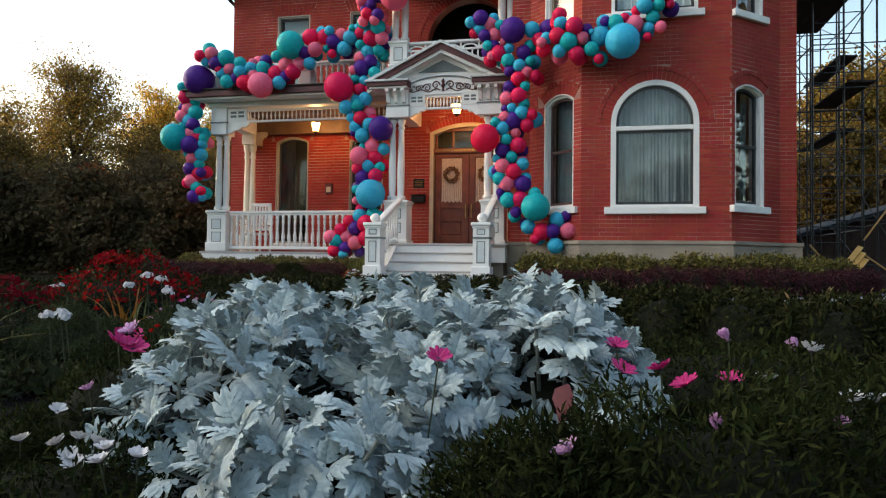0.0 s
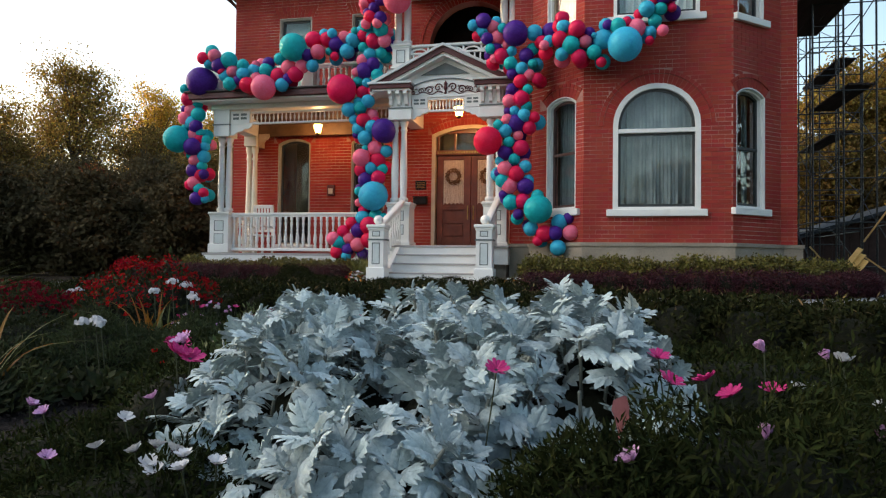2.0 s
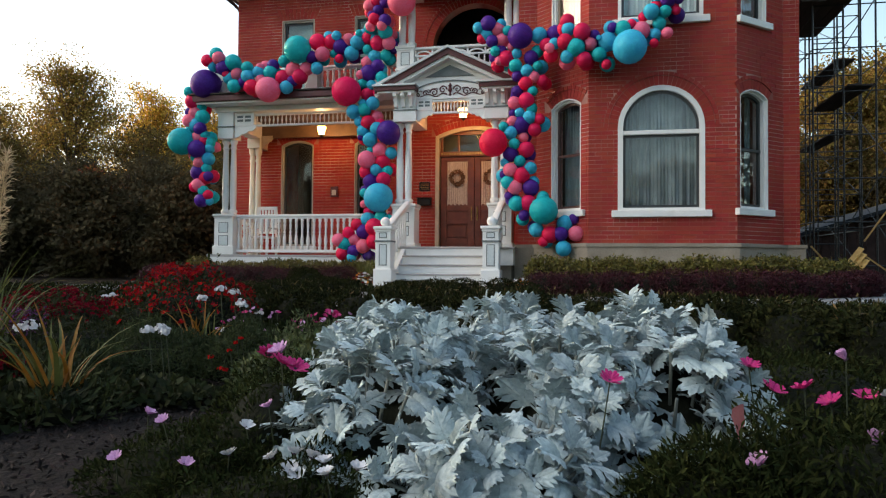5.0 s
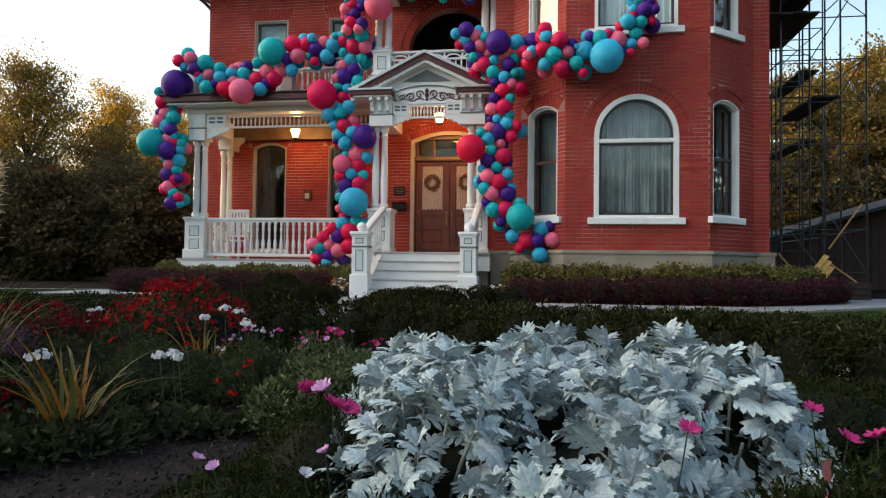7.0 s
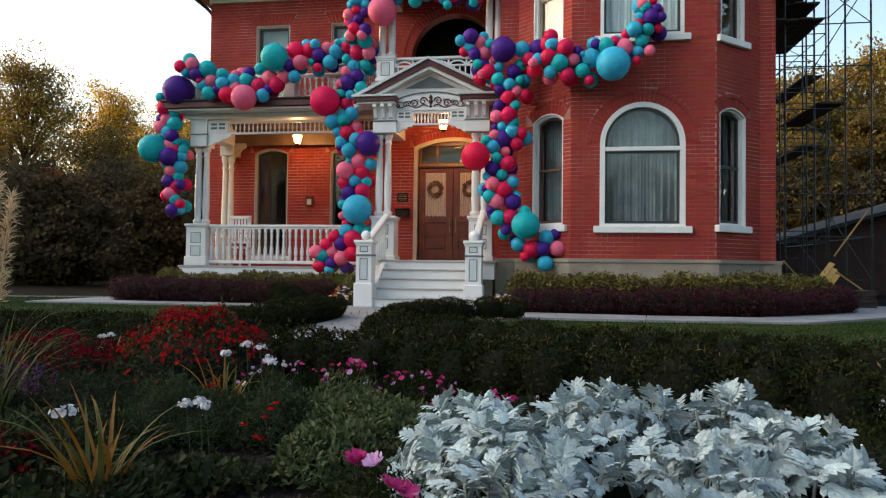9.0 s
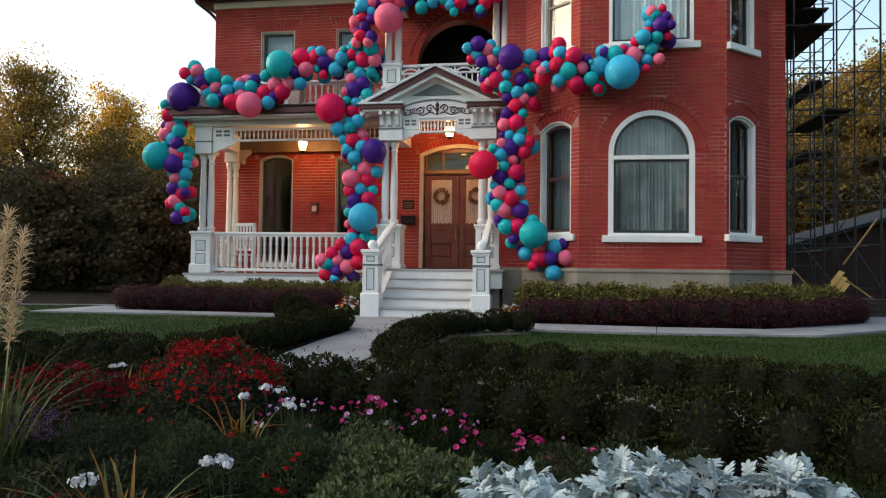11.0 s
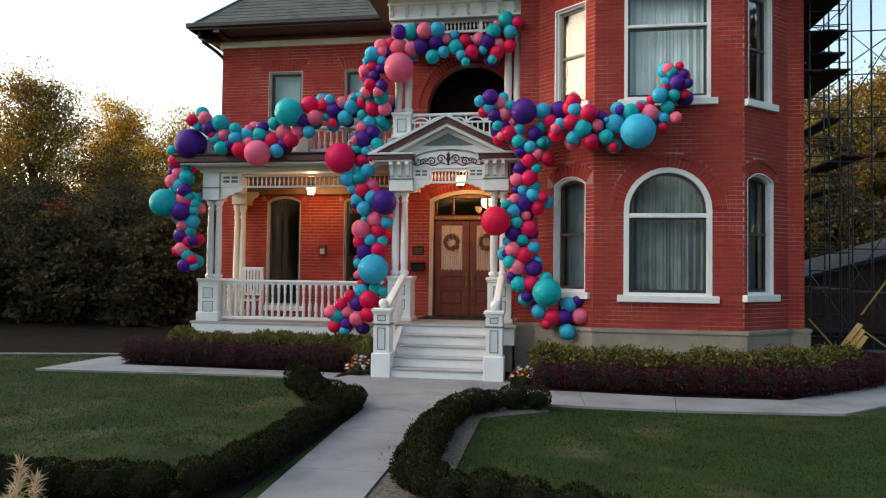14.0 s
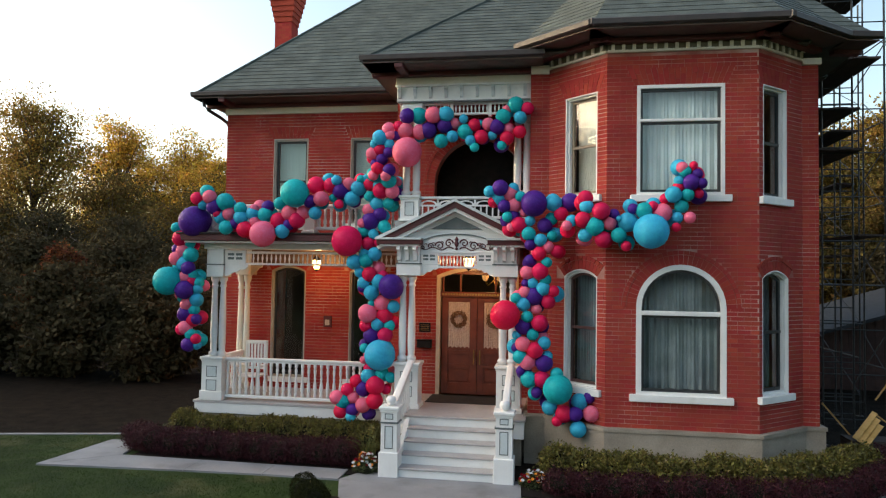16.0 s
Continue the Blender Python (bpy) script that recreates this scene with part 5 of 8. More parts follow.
# near-black fill: shade between the leaves is put into its colour
M["core"] = surface("shade_fill", (0.008, 0.010, 0.006), (0.018, 0.018, 0.012), 12.0, 0.95, 0.5, 50, spec=0.1)
M["box_leaf"] = leafy("clipped_boxwood_leaf", (0.010, 0.0135, 0.0045), (0.026, 0.028, 0.0085), 0.9, 0.15, amount=0.5, spec=0.08)
M["privet"] = leafy("yellow_green_privet_leaf", (0.050, 0.052, 0.012), (0.20, 0.165, 0.040), 0.55, 0.2, amount=0.5)
M["sprig"] = leafy("bronzed_shoot", (0.05, 0.042, 0.014), (0.11, 0.075, 0.025), 0.6, 0.2, amount=0.5)
M["barberry"] = leafy("burgundy_barberry_leaf", (0.030, 0.006, 0.010), (0.062, 0.012, 0.018), 0.6, 0.15, amount=0.5)
HEDGES = [
    [(-0.95, 9.72), (-1.55, 9.50), (-1.98, 9.05), (-2.12, 8.2), (-2.13, 7.0), (-2.08, 6.1), (-1.82, 5.66), (-1.2, 5.48), (-0.5, 5.26), (0.3, 4.92), (1.3, 4.48), (2.6, 3.9), (4.4, 3.1)],
    [(-4.72, 10.25), (-4.25, 9.55)],
    [(-3.48, 9.25), (-3.56, 8.2), (-3.58, 7.0), (-3.58, 5.9), (-3.75, 5.35)],
    [(-3.9, 5.28), (-4.7, 5.18), (-5.6, 5.1), (-7.0, 5.0)],
    [(-2.45, 4.12), (-1.95, 4.05), (-1.4, 3.72), (-0.9, 3.62), (-0.4, 3.40), (0.2, 3.15), (1.1, 2.75), (2.4, 2.15), (3.6, 1.6)],
    [(-2.75, 4.25), (-3.5, 4.2), (-4.6, 4.1), (-6.0, 4.0)],
]
for i, h in enumerate(HEDGES):
    shrub_row("boxwood_hedge", "low clipped dark green boxwood hedge of rounded clumps", "hedge", h, 0.40 if i < 4 else 0.36, (0.29, 0.42, 0.29, 0.29, 0.33, 0.29)[i], M["box_leaf"], M["core"],
              0.028, 3500, 0.30, "boxwood hedges", seed=20 + i, up_bias=0.6, ratio=0.45, sprigs=40 if i in (0, 4) else 14, close=0.67, boxy=0.35)
shrub_row("boxwood_hedge", "low clipped dark green boxwood hedge of rounded clumps", "hedge", [(-4.25, 9.55), (-3.48, 9.25)], 0.40, 0.30, M["box_leaf"], M["core"], 0.028, 3500, 0.3, "boxwood hedges", seed=31, up_bias=0.6, ratio=0.45, close=0.67, boxy=0.35)
# beds against the house
shrub_row("privet_hedge", "clipped yellow-green hedge under the porch skirt", "hedge", [(-8.6, 13.35), (-6.4, 13.35), (-4.35, 13.3)], 0.62, 0.56, M["privet"], M["core"], 0.045, 2300, 0.42, "privet hedges", seed=41, up_bias=0.5, ragged=0.03)
shrub_row("privet_hedge", "clipped yellow-green hedge under the bay wall", "hedge", [(-1.15, 11.95), (-0.3, 11.75), (1.0, 11.72), (2.5, 11.72), (3.5, 12.55), (4.3, 13.3)], 0.60, 0.58, M["privet"], M["core"], 0.058, 1900, 0.42, "privet hedges", seed=42, up_bias=0.5, ragged=0.09)
shrub_row("barberry_hedge", "loose burgundy barberry bushes in the porch bed", "hedge", [(-9.15, 12.95), (-8.7, 12.45), (-7.0, 12.4), (-4.5, 12.35)], 0.66, 0.42, M["barberry"], M["core"], 0.03, 3300, 0.42, "barberry hedges", seed=43, ragged=0.09)
shrub_row("barberry_hedge", "loose burgundy barberry bushes in the bay bed", "hedge", [(-1.1, 11.42), (0.5, 11.32), (2.6, 11.32), (3.7, 12.1), (4.55, 13.0), (4.9, 14.0)], 0.52, 0.40, M["barberry"], M["core"], 0.03, 3300, 0.42, "barberry hedges", seed=44, ragged=0.09)

# mown grass blades on the two lawns
M["dry_blade"] = leafy("dry_grass_blade", (0.045, 0.050, 0.014), (0.10, 0.090, 0.030), 0.9, 0.2, amount=0.3, spec=0.02)
M["blade"] = leafy("grass_blade", (0.0105, 0.030, 0.0035), (0.034, 0.061, 0.008), 0.9, 0.25, amount=0.25, spec=0.02)
grow = np.random.default_rng(8)


def lawn(pts, n, seed):
    """Blades over a polygon (x, y)."""
    xs, ys = [p[0] for p in pts], [p[1] for p in pts]
    Q = np.stack([grow.uniform(min(xs), max(xs), n), grow.uniform(min(ys), max(ys), n)], 1)
    ok = np.zeros(n, bool)
    j = len(pts) - 1
    for i in range(len(pts)):
        (xi, yi), (xj, yj) = pts[i], pts[j]
        c = ((yi > Q[:, 1]) != (yj > Q[:, 1])) & (Q[:, 0] < (xj - xi) * (Q[:, 1] - yi) / (yj - yi + 1e-9) + xi)
        ok ^= c
        j = i
    Q = Q[ok]
    P = np.concatenate([Q, np.full((len(Q), 1), -0.02)], 1)
    D = np.concatenate([grow.normal(0, 0.35, (len(Q), 2)), np.ones((len(Q), 1))], 1)
    x, y = Q[:, 0], Q[:, 1]
    streak = np.sin(1.3 * x + 1.9 * np.sin(1.1 * y)) + np.sin(4.7 * y + 2.1 * np.sin(0.9 * x)) + 0.7 * np.sin(9.1 * y + 3.0 * x)
    dry = streak + grow.normal(0, 0.55, len(Q)) > 1.5
    ob = leaf_cloud("lawn_grass", P[~dry], D[~dry], 0.034, 0.17, M["blade"], None, seed)
    tagged(leaf_cloud("dry_grass", P[dry], D[dry] * [2.5, 2.5, 1], 0.034, 0.17, M["dry_blade"], None, seed + 5), "straw-coloured streaks of dry grass in the lawn", "grass", kind="stuff")
    return tagged(ob, "short dark green lawn grass with straw patches", "grass", kind="stuff")


lawn([(-1.75, 6.1), (-0.6, 5.6), (4.4, 3.4), (8.5, 6.0), (6.2, 12.3), (3.0, 10.0), (0.8, 9.8), (-0.9, 9.75), (-1.75, 8.8)], 130000, 61)
lawn([(-4.0, 5.5), (-7.0, 5.3), (-14, 5.0), (-14, 12.45), (-9.95, 13.5), (-9.84, 13.1), (-10.0, 11.12), (-5.2, 11.35), (-4.6, 9.6), (-4.0, 8.6)], 110000, 62)
# ---- dusty miller in the foreground ----
M["dusty"] = leafy("silver_felt_leaf", (0.28, 0.35, 0.36), (0.42, 0.50, 0.51), 0.9, 0.06, vary="object", amount=0.20, sheen=0.1, bump=0.03, fine=160.0, spec=0.12)
M["dusty_stem"] = surface("pale_felt_stem", (0.10, 0.11, 0.095), (0.19, 0.21, 0.19), 14.0, 0.9, 0.2, 90)
pick = random.Random(21)


def lobed_leaf(seed, pairs=3, cut=0.5, wide=0.36):
    """A felted leaf, 1 long along x, of rounded, scalloped lobes either side of a midrib; each lobe is pleated along its vein, the tips droop."""
    r = random.Random(seed)
    bm = bmesh.new()
    curl, cup, droop, wave = r.uniform(0.05, 0.50), r.uniform(0.10, 0.75), r.uniform(0.10, 0.45), r.uniform(0, 6)
    x0, x1 = 0.26, 0.74
    step = (x1 - x0) / pairs

    def bend(x, y, z):
        z += cup * abs(y) * (1 - 0.8 * abs(y)) - curl * max(0.0, x - 0.15) ** 2 + 0.10 * y * math.sin(4 * x + wave)
        return bm.verts.new((x, y, z))

    def lobe(bx, side, length, lean, half, nu=8):
        """A grid over one lobe: from the midrib at bx outward, leaning forward."""
        d = Vector((math.sin(lean), side * math.cos(lean), 0))
        q = Vector((math.cos(lean), -side * math.sin(lean), 0))
        teeth = r.uniform(2.2, 3.2)
        rows = []
        for i in range(nu + 1):
            u = i / nu
            free = max(0.0, (u - (1 - cut)) / cut)
            h = half * (1.0 if free <= 0 else (1 - 0.20 * math.sin(math.pi * min(1, free * 2.2)) + 0.06 * free) * math.sqrt(max(0.0, 1 - free ** 3.6)))
            h = max(h * (1 + 0.09 * math.cos(teeth * 2 * math.pi * u) * (free > 0)), 0.012)
            row = []
            for v in (-1, -0.55, 0, 0.55, 1):
                p = d * (length * u * (1 - 0.06 * v * v * (u > 0.6))) + q * (h * v)
                z = 0.035 * (1 - abs(v)) * -1 * (0.3 + u) + 0.025 - droop * length * u * u - 0.02 * abs(v) ** 3
                y = p.y if p.y * side > 0 else 0.0
                row.append(bend(bx + p.x, y, z + r.uniform(-0.006, 0.006)))
            rows.append(row)
        for a, b in zip(rows, rows[1:]):
            for k in range(4):
                bm.faces.new((a[k], a[k + 1], b[k + 1], b[k]))

    for side in (-1, 1):
        for k in range(pairs):
            f = (k + 0.5) / pairs
            full = wide * (0.62 + 0.5 * math.sin(math.pi * (0.25 + 0.55 * f))) * r.uniform(0.88, 1.12)
            lobe(x0 + step * (k + 0.35), side, full, 0.42 + 0.38 * f + r.uniform(-0.10, 0.10), step * 0.52)
    # end lobe: two halves about the midrib
    for side in (-1, 1):
        rows = []
        n = 9
        for i in range(n + 1):
            u = i / n
            h = 0.155 * (0.75 + 0.25 * math.sin(math.pi * min(1, u * 1.5))) * math.sqrt(max(0.0, 1 - u ** 3.2)) * (1 + 0.10 * math.cos(u * 17))
            x = x1 - 0.06 + (1.03 - x1 + 0.06) * u
            rows.append([bend(x, 0.0, -0.012), bend(x + 0.02, side * h * 0.5, 0.012), bend(x + 0.03 * (1 - u), side * max(h, 0.006), -0.02 - 0.05 * u)])
        for a, b in zip(rows, rows[1:]):
            for k in range(2):
                bm.faces.new((a[k], a[k + 1], b[k + 1], b[k]))
    # stalk and midrib
    rows = []
    for i in range(9):
        x = 0.9 * i / 8
        w = 0.030 - 0.022 * i / 8
        rows.append([bend(x, -w, -0.010), bend(x, 0.0, 0.010 if x < 0.3 else -0.004), bend(x, w, -0.010)])
    for a, b in zip(rows, rows[1:]):
        for k in range(2):
            bm.faces.new((a[k], a[k + 1], b[k + 1], b[k]))
    for f in bm.faces:
        f.normal_update()
        if f.normal.z < 0:
            f.normal_flip()
    me = bpy.data.meshes.new("leaf")
    bm.to_mesh(me)
    bm.free()
    me.materials.append(M["dusty"])
    me.shade_smooth()
    return me


LOBED = [lobed_leaf(100 + k, 3 + (k % 3 > 1), 0.62 + 0.06 * (k % 4), 0.34 + 0.04 * (k % 3)) for k in range(14)]
MOUNDS = [(-0.58, 1.38, 0.31, 0.31, 0.38), (-0.26, 1.38, 0.27, 0.30, 0.375), (-0.01, 1.48, 0.215, 0.30, 0.40), (-0.70, 1.66, 0.26, 0.32, 0.39), (-0.38, 1.76, 0.30, 0.36, 0.41), (-0.06, 1.78, 0.285, 0.32, 0.40), (-0.34, 1.04, 0.27, 0.20, 0.235), (-0.66, 1.20, 0.20, 0.18, 0.22)]


def dome(x, y):
    """Height of the plants' top over (x, y)."""
    best = 0.0
    for cx, cy, rx, ry, h in MOUNDS:
        q = ((x - cx) / rx) ** 2 + ((y - cy) / ry) ** 2
        if q < 1:
            best = max(best, h * (1 - q) ** 0.42)
    return best


plants = [thing("dusty_miller", "silver-grey dusty miller plant with felted lobed leaves in dark soil", "plant", "dusty miller plants") for _ in MOUNDS]
shoots = []
tries = 0
while tries < 14000 and len(shoots) < 300:
    tries += 1
    x, y = pick.uniform(-0.95, 0.5), pick.uniform(0.78, 2.2)
    z = dome(x, y)
    if z < 0.05:
        continue
    z -= 0.02 + 0.045 * pick.random()
    if noise.noise(Vector((x, y, z)) * 8.0) < (-0.10 if z > 0.2 else 0.02):
        continue
    if pick.random() < 0.30:
        z *= pick.uniform(0.40, 0.85)
    if all((x - a) ** 2 + (y - b) ** 2 + (z - c) ** 2 > 0.060 ** 2 for a, b, c, _ in shoots):
        k = min(range(len(MOUNDS)), key=lambda m: ((x - MOUNDS[m][0]) / MOUNDS[m][2]) ** 2 + ((y - MOUNDS[m][1]) / MOUNDS[m][3]) ** 2)
        shoots.append((x, y, z, k))
# dark bodies added inside the plants to deepen shade in the gaps
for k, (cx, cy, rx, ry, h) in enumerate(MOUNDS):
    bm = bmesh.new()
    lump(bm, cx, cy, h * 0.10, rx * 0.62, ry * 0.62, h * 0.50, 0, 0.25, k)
    part("shade_core", bm, M["core"], plants[k], smooth=True)
counts = [0] * len(MOUNDS)
for x, y, z, k in shoots:
    cx, cy, rx, ry, h = MOUNDS[k]
    out = Vector(((x - cx) / rx, (y - cy) / ry, 0.0))
    lean = min(1.0, out.length)
    axis = (Vector((out.x * 0.9, out.y * 0.9, 1.0 - 0.35 * lean))).normalized()
    foot = Vector((cx + (x - cx) * 0.35, cy + (y - cy) * 0.35, 0.0))
    bm = bmesh.new()
    tube(bm, [foot, foot.lerp(Vector((x, y, z)), 0.6) + Vector((0, 0, 0.02)), Vector((x, y, z))], 0.0045, 5, 0.0035)
    part("stem", bm, M["dusty_stem"], plants[k], smooth=True)
    n = pick.randint(7, 9)
    turn0 = pick.uniform(0, 6.28)
    side = axis.orthogonal().normalized()
    for i in range(n):
        if counts[k] >= 300:
            break
        a = turn0 + i * 2.4
        f = i / n
        rise = 1.30 - 1.30 * f + pick.uniform(-0.30, 0.30)
        d = (Matrix.Rotation(a, 3, axis) @ side) * math.cos(rise) + axis * math.sin(rise)
        size = (0.052 + 0.044 * f) * pick.uniform(0.70, 1.25)
        up = (axis - d * axis.dot(d)).normalized()
        lat = up.cross(d)
        base = Vector((x, y, z)) - axis * 0.045 * f
        m = Matrix(((d.x, lat.x, up.x, base.x), (d.y, lat.y, up.y, base.y), (d.z, lat.z, up.z, base.z), (0, 0, 0, 1))) @ Matrix.Rotation(pick.uniform(-0.75, 0.75), 4, "X") @ Matrix.Diagonal((size, size, size, 1))
        more(pick.choice(LOBED), "leaf", plants[k], m)
        counts[k] += 1

# ---- flowering plants of the bed ----
M["daisy_green"] = leafy("daisy_leaf", (0.0095, 0.0145, 0.0045), (0.025, 0.031, 0.009), 0.9, 0.15, amount=0.5, spec=0.06)
M["herb"] = leafy("bright_herb_leaf", (0.036, 0.054, 0.018), (0.088, 0.104, 0.038), 0.6, 0.2, amount=0.5)
M["soft_green"] = leafy("soft_needle_leaf", (0.020, 0.030, 0.010), (0.048, 0.062, 0.022), 0.8, 0.2, amount=0.4)
M["dull_green"] = leafy("dull_green_leaf", (0.014, 0.019, 0.006), (0.036, 0.042, 0.012), 0.8, 0.2, amount=0.5)
M["petal_magenta"] = leafy("magenta_petal", (0.36, 0.012, 0.13), (0.48, 0.03, 0.19), 0.5, 0.25, amount=0.2)
M["petal_lilac"] = leafy("lilac_petal", (0.46, 0.22, 0.46), (0.62, 0.38, 0.58), 0.5, 0.25, amount=0.15)
M["petal_white"] = leafy("white_petal", (0.50, 0.50, 0.53), (0.62, 0.62, 0.64), 0.5, 0.2, amount=0.06)
M["petal_red"] = leafy("scarlet_petal", (0.25, 0.004, 0.010), (0.34, 0.009, 0.014), 0.7, 0.05, amount=0.10, spec=0.04)
M["petal_crimson"] = leafy("crimson_petal", (0.11, 0.003, 0.011), (0.18, 0.005, 0.015), 0.7, 0.06, amount=0.10, spec=0.04)
M["petal_orange"] = leafy("orange_petal", (0.50, 0.12, 0.012), (0.62, 0.22, 0.03), 0.55, 0.15, amount=0.3)
M["strap"] = leafy("yellowing_strap_leaf", (0.25, 0.085, 0.012), (0.33, 0.18, 0.03), 0.55, 0.3, amount=0.5)
M["strap_green"] = leafy("green_strap_leaf", (0.06, 0.085, 0.02), (0.13, 0.14, 0.04), 0.55, 0.25, amount=0.5)
M["plume"] = leafy("dry_cream_plume", (0.62, 0.48, 0.30), (0.76, 0.62, 0.42), 0.8, 0.4, amount=0.3)
M["disc"] = surface("dark_flower_disc", (0.03, 0.015, 0.04), (0.06, 0.03, 0.06), 60.0, 0.7, 0.4, 200)
M["flower_stem"] = surface("flower_stem", (0.018, 0.026, 0.010), (0.035, 0.045, 0.018), 20.0, 0.7, 0.1, 90)


def green_mound(name, label, cx, cy, rx, ry, h, mat, leaf, n, ratio=0.25, seed=1, group=""):
    """A low mound of small leaves over an added dark body for the shade inside."""
    rng = np.random.default_rng(seed)
    top = thing(name, label, "plant", group)
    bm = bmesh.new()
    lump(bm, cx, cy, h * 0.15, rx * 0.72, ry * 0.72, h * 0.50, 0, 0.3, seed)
    part("shade_core", bm, M["core"], top, smooth=True)
    a, q = rng.uniform(0, 2 * math.pi, n), np.sqrt(rng.uniform(0, 1, n))
    x, y = q * np.cos(a), q * np.sin(a)
    bump = np.array([noise.noise(Vector((cx + rx * i, cy + ry * j, seed)) * 7) for i, j in zip(x, y)])
    z = h * np.sqrt(np.maximum(0.02, 1 - q ** 2)) * (0.82 + 0.5 * bump) * rng.uniform(0.55, 1.05, n)
    P = np.stack([cx + rx * x, cy + ry * y, np.maximum(0.005, z)], 1)
    D = np.stack([x * 0.9, y * 0.9, np.full(n, 0.9)], 1)
    leaf_cloud("foliage", P, D, leaf, ratio, mat, top, seed + 7)
    return top


def daisy_mesh(name, mat, petals, cupped, ragged=0.1, seed=0):
    """Ray petals about the origin, unit radius, facing +z."""
    r = random.Random(seed)
    bm = bmesh.new()
    heart = bm.verts.new((0, 0, -0.02))
    for k in range(petals):
        a = 2 * math.pi * (k + r.uniform(-ragged, ragged)) / petals
        e = cupped + r.uniform(-0.12, 0.12)
        d = Vector((math.cos(a) * math.cos(e), math.sin(a) * math.cos(e), math.sin(e)))
        s = Vector((-math.sin(a), math.cos(a), 0))
        u = d.cross(s) * -1
        L = r.uniform(0.88, 1.06)
        w = 2.1 / petals * 1.25
        pts = [d * 0.12 - s * w * 0.3, d * 0.55 * L - s * w * 0.95 + u * 0.03, d * 0.9 * L - s * w * 0.8, d * L, d * 0.9 * L + s * w * 0.8, d * 0.55 * L + s * w * 0.95 + u * 0.03, d * 0.12 + s * w * 0.3]
        m0, m1 = bm.verts.new(d * 0.5 * L - u * 0.05), None
        v = [bm.verts.new(p) for p in pts]
        for i in range(6):
            bm.faces.new((m0, v[i], v[i + 1]))
        bm.faces.new((heart, v[0], m0))
        bm.faces.new((heart, m0, v[6]))
    me = bpy.data.meshes.new(name)
    bm.to_mesh(me)
    bm.free()
    me.materials.append(mat)
    return me


DAISY = {"M": daisy_mesh("petals", M["petal_magenta"], 16, 0.45, seed=1), "L": daisy_mesh("petals", M["petal_lilac"], 17, 0.65, seed=2), "W": daisy_mesh("petals", M["petal_white"], 14, 0.60, seed=3),
         "C": daisy_mesh("petals", M["petal_lilac"], 12, 1.2, seed=4)}
bm = bmesh.new()
lathe(bm, [(0.06, -0.06), (0.2, 0.0), (0.19, 0.05), (0.08, 0.09)], seg=10)
disc_mesh = bpy.data.meshes.new("disc")
bm.to_mesh(disc_mesh)
bm.free()
disc_mesh.materials.append(M["disc"])
WORD = {"M": "magenta", "L": "pale lilac", "W": "white", "C": "half-closed lilac"}


def daisy(x, y, z, kind, r=0.025, tilt=0.3):
    f = thing("daisy", WORD[kind] + " daisy flower on a thin green stem", "flower", "daisies")
    a = pick.uniform(0, 6.28)
    m = Matrix.Translation((x, y, z)) @ Euler((tilt * math.cos(a) + 0.25, tilt * math.sin(a), pick.uniform(0, 6))).to_matrix().to_4x4() @ Matrix.Diagonal((r, r, r, 1))
    more(DAISY[kind], "petals", f, m)
    more(disc_mesh, "disc", f, m)
    bm = bmesh.new()
    tube(bm, [(x, y, z - 0.002), (x + pick.uniform(-0.02, 0.02), y + 0.01, z * 0.5), (x + pick.uniform(-0.03, 0.03), y + 0.03, 0.0)], 0.0014, 5)
    part("stem", bm, M["flower_stem"], f)
    return f


# right of the silver plants and left in front of them: African daisies
for i, (cx, cy, rx, ry, h) in enumerate([(0.03, 0.96, 0.20, 0.17, 0.245), (0.25, 1.02, 0.29, 0.22, 0.325), (0.55, 1.12, 0.38, 0.30, 0.31), (0.75, 1.55, 0.45, 0.40, 0.23), (0.62, 0.75, 0.40, 0.22, 0.18), (0.10, 0.75, 0.30, 0.16, 0.14), (1.1, 1.1, 0.4, 0.4, 0.22)]):
    green_mound("african_daisy_plant", "dark green bushy African daisy plant", cx, cy, rx, ry, h, M["daisy_green"], 0.020, 7500, 0.26, 70 + i, "African daisy plants")
for i, (cx, cy, rx, ry, h) in enumerate([(-0.74, 0.98, 0.28, 0.22, 0.150), (-0.98, 1.20, 0.30, 0.24, 0.135), (-0.90, 1.36, 0.24, 0.26, 0.275), (-0.72, 0.72, 0.3, 0.16, 0.10)]):
    green_mound("african_daisy_plant", "dark green bushy African daisy plant", cx, cy, rx, ry, h, M["daisy_green"], 0.020, 4800, 0.26, 80 + i, "African daisy plants")
for row in [(0.126, 1.12, 0.264, "M"), (0.186, 1.15, 0.265, "M"), (0.219, 1.12, 0.247, "M"), (0.295, 1.18, 0.247, "M"), (0.122, 1.28, 0.283, "M"), (-0.151, 1.077, 0.277, "M"), (0.055, 0.90, 0.19, "L"),
            (0.243, 1.0, 0.208, "C"), (0.41, 1.05, 0.206, "C"), (0.32, 1.35, 0.294, "C"), (0.461, 1.37, 0.277, "W"), (0.437, 1.37, 0.279, "C"), (0.508, 1.2, 0.22, "W"), (0.37, 1.3, 0.232, "W"), (0.473, 1.2, 0.221, "W")]:
    daisy(*row)
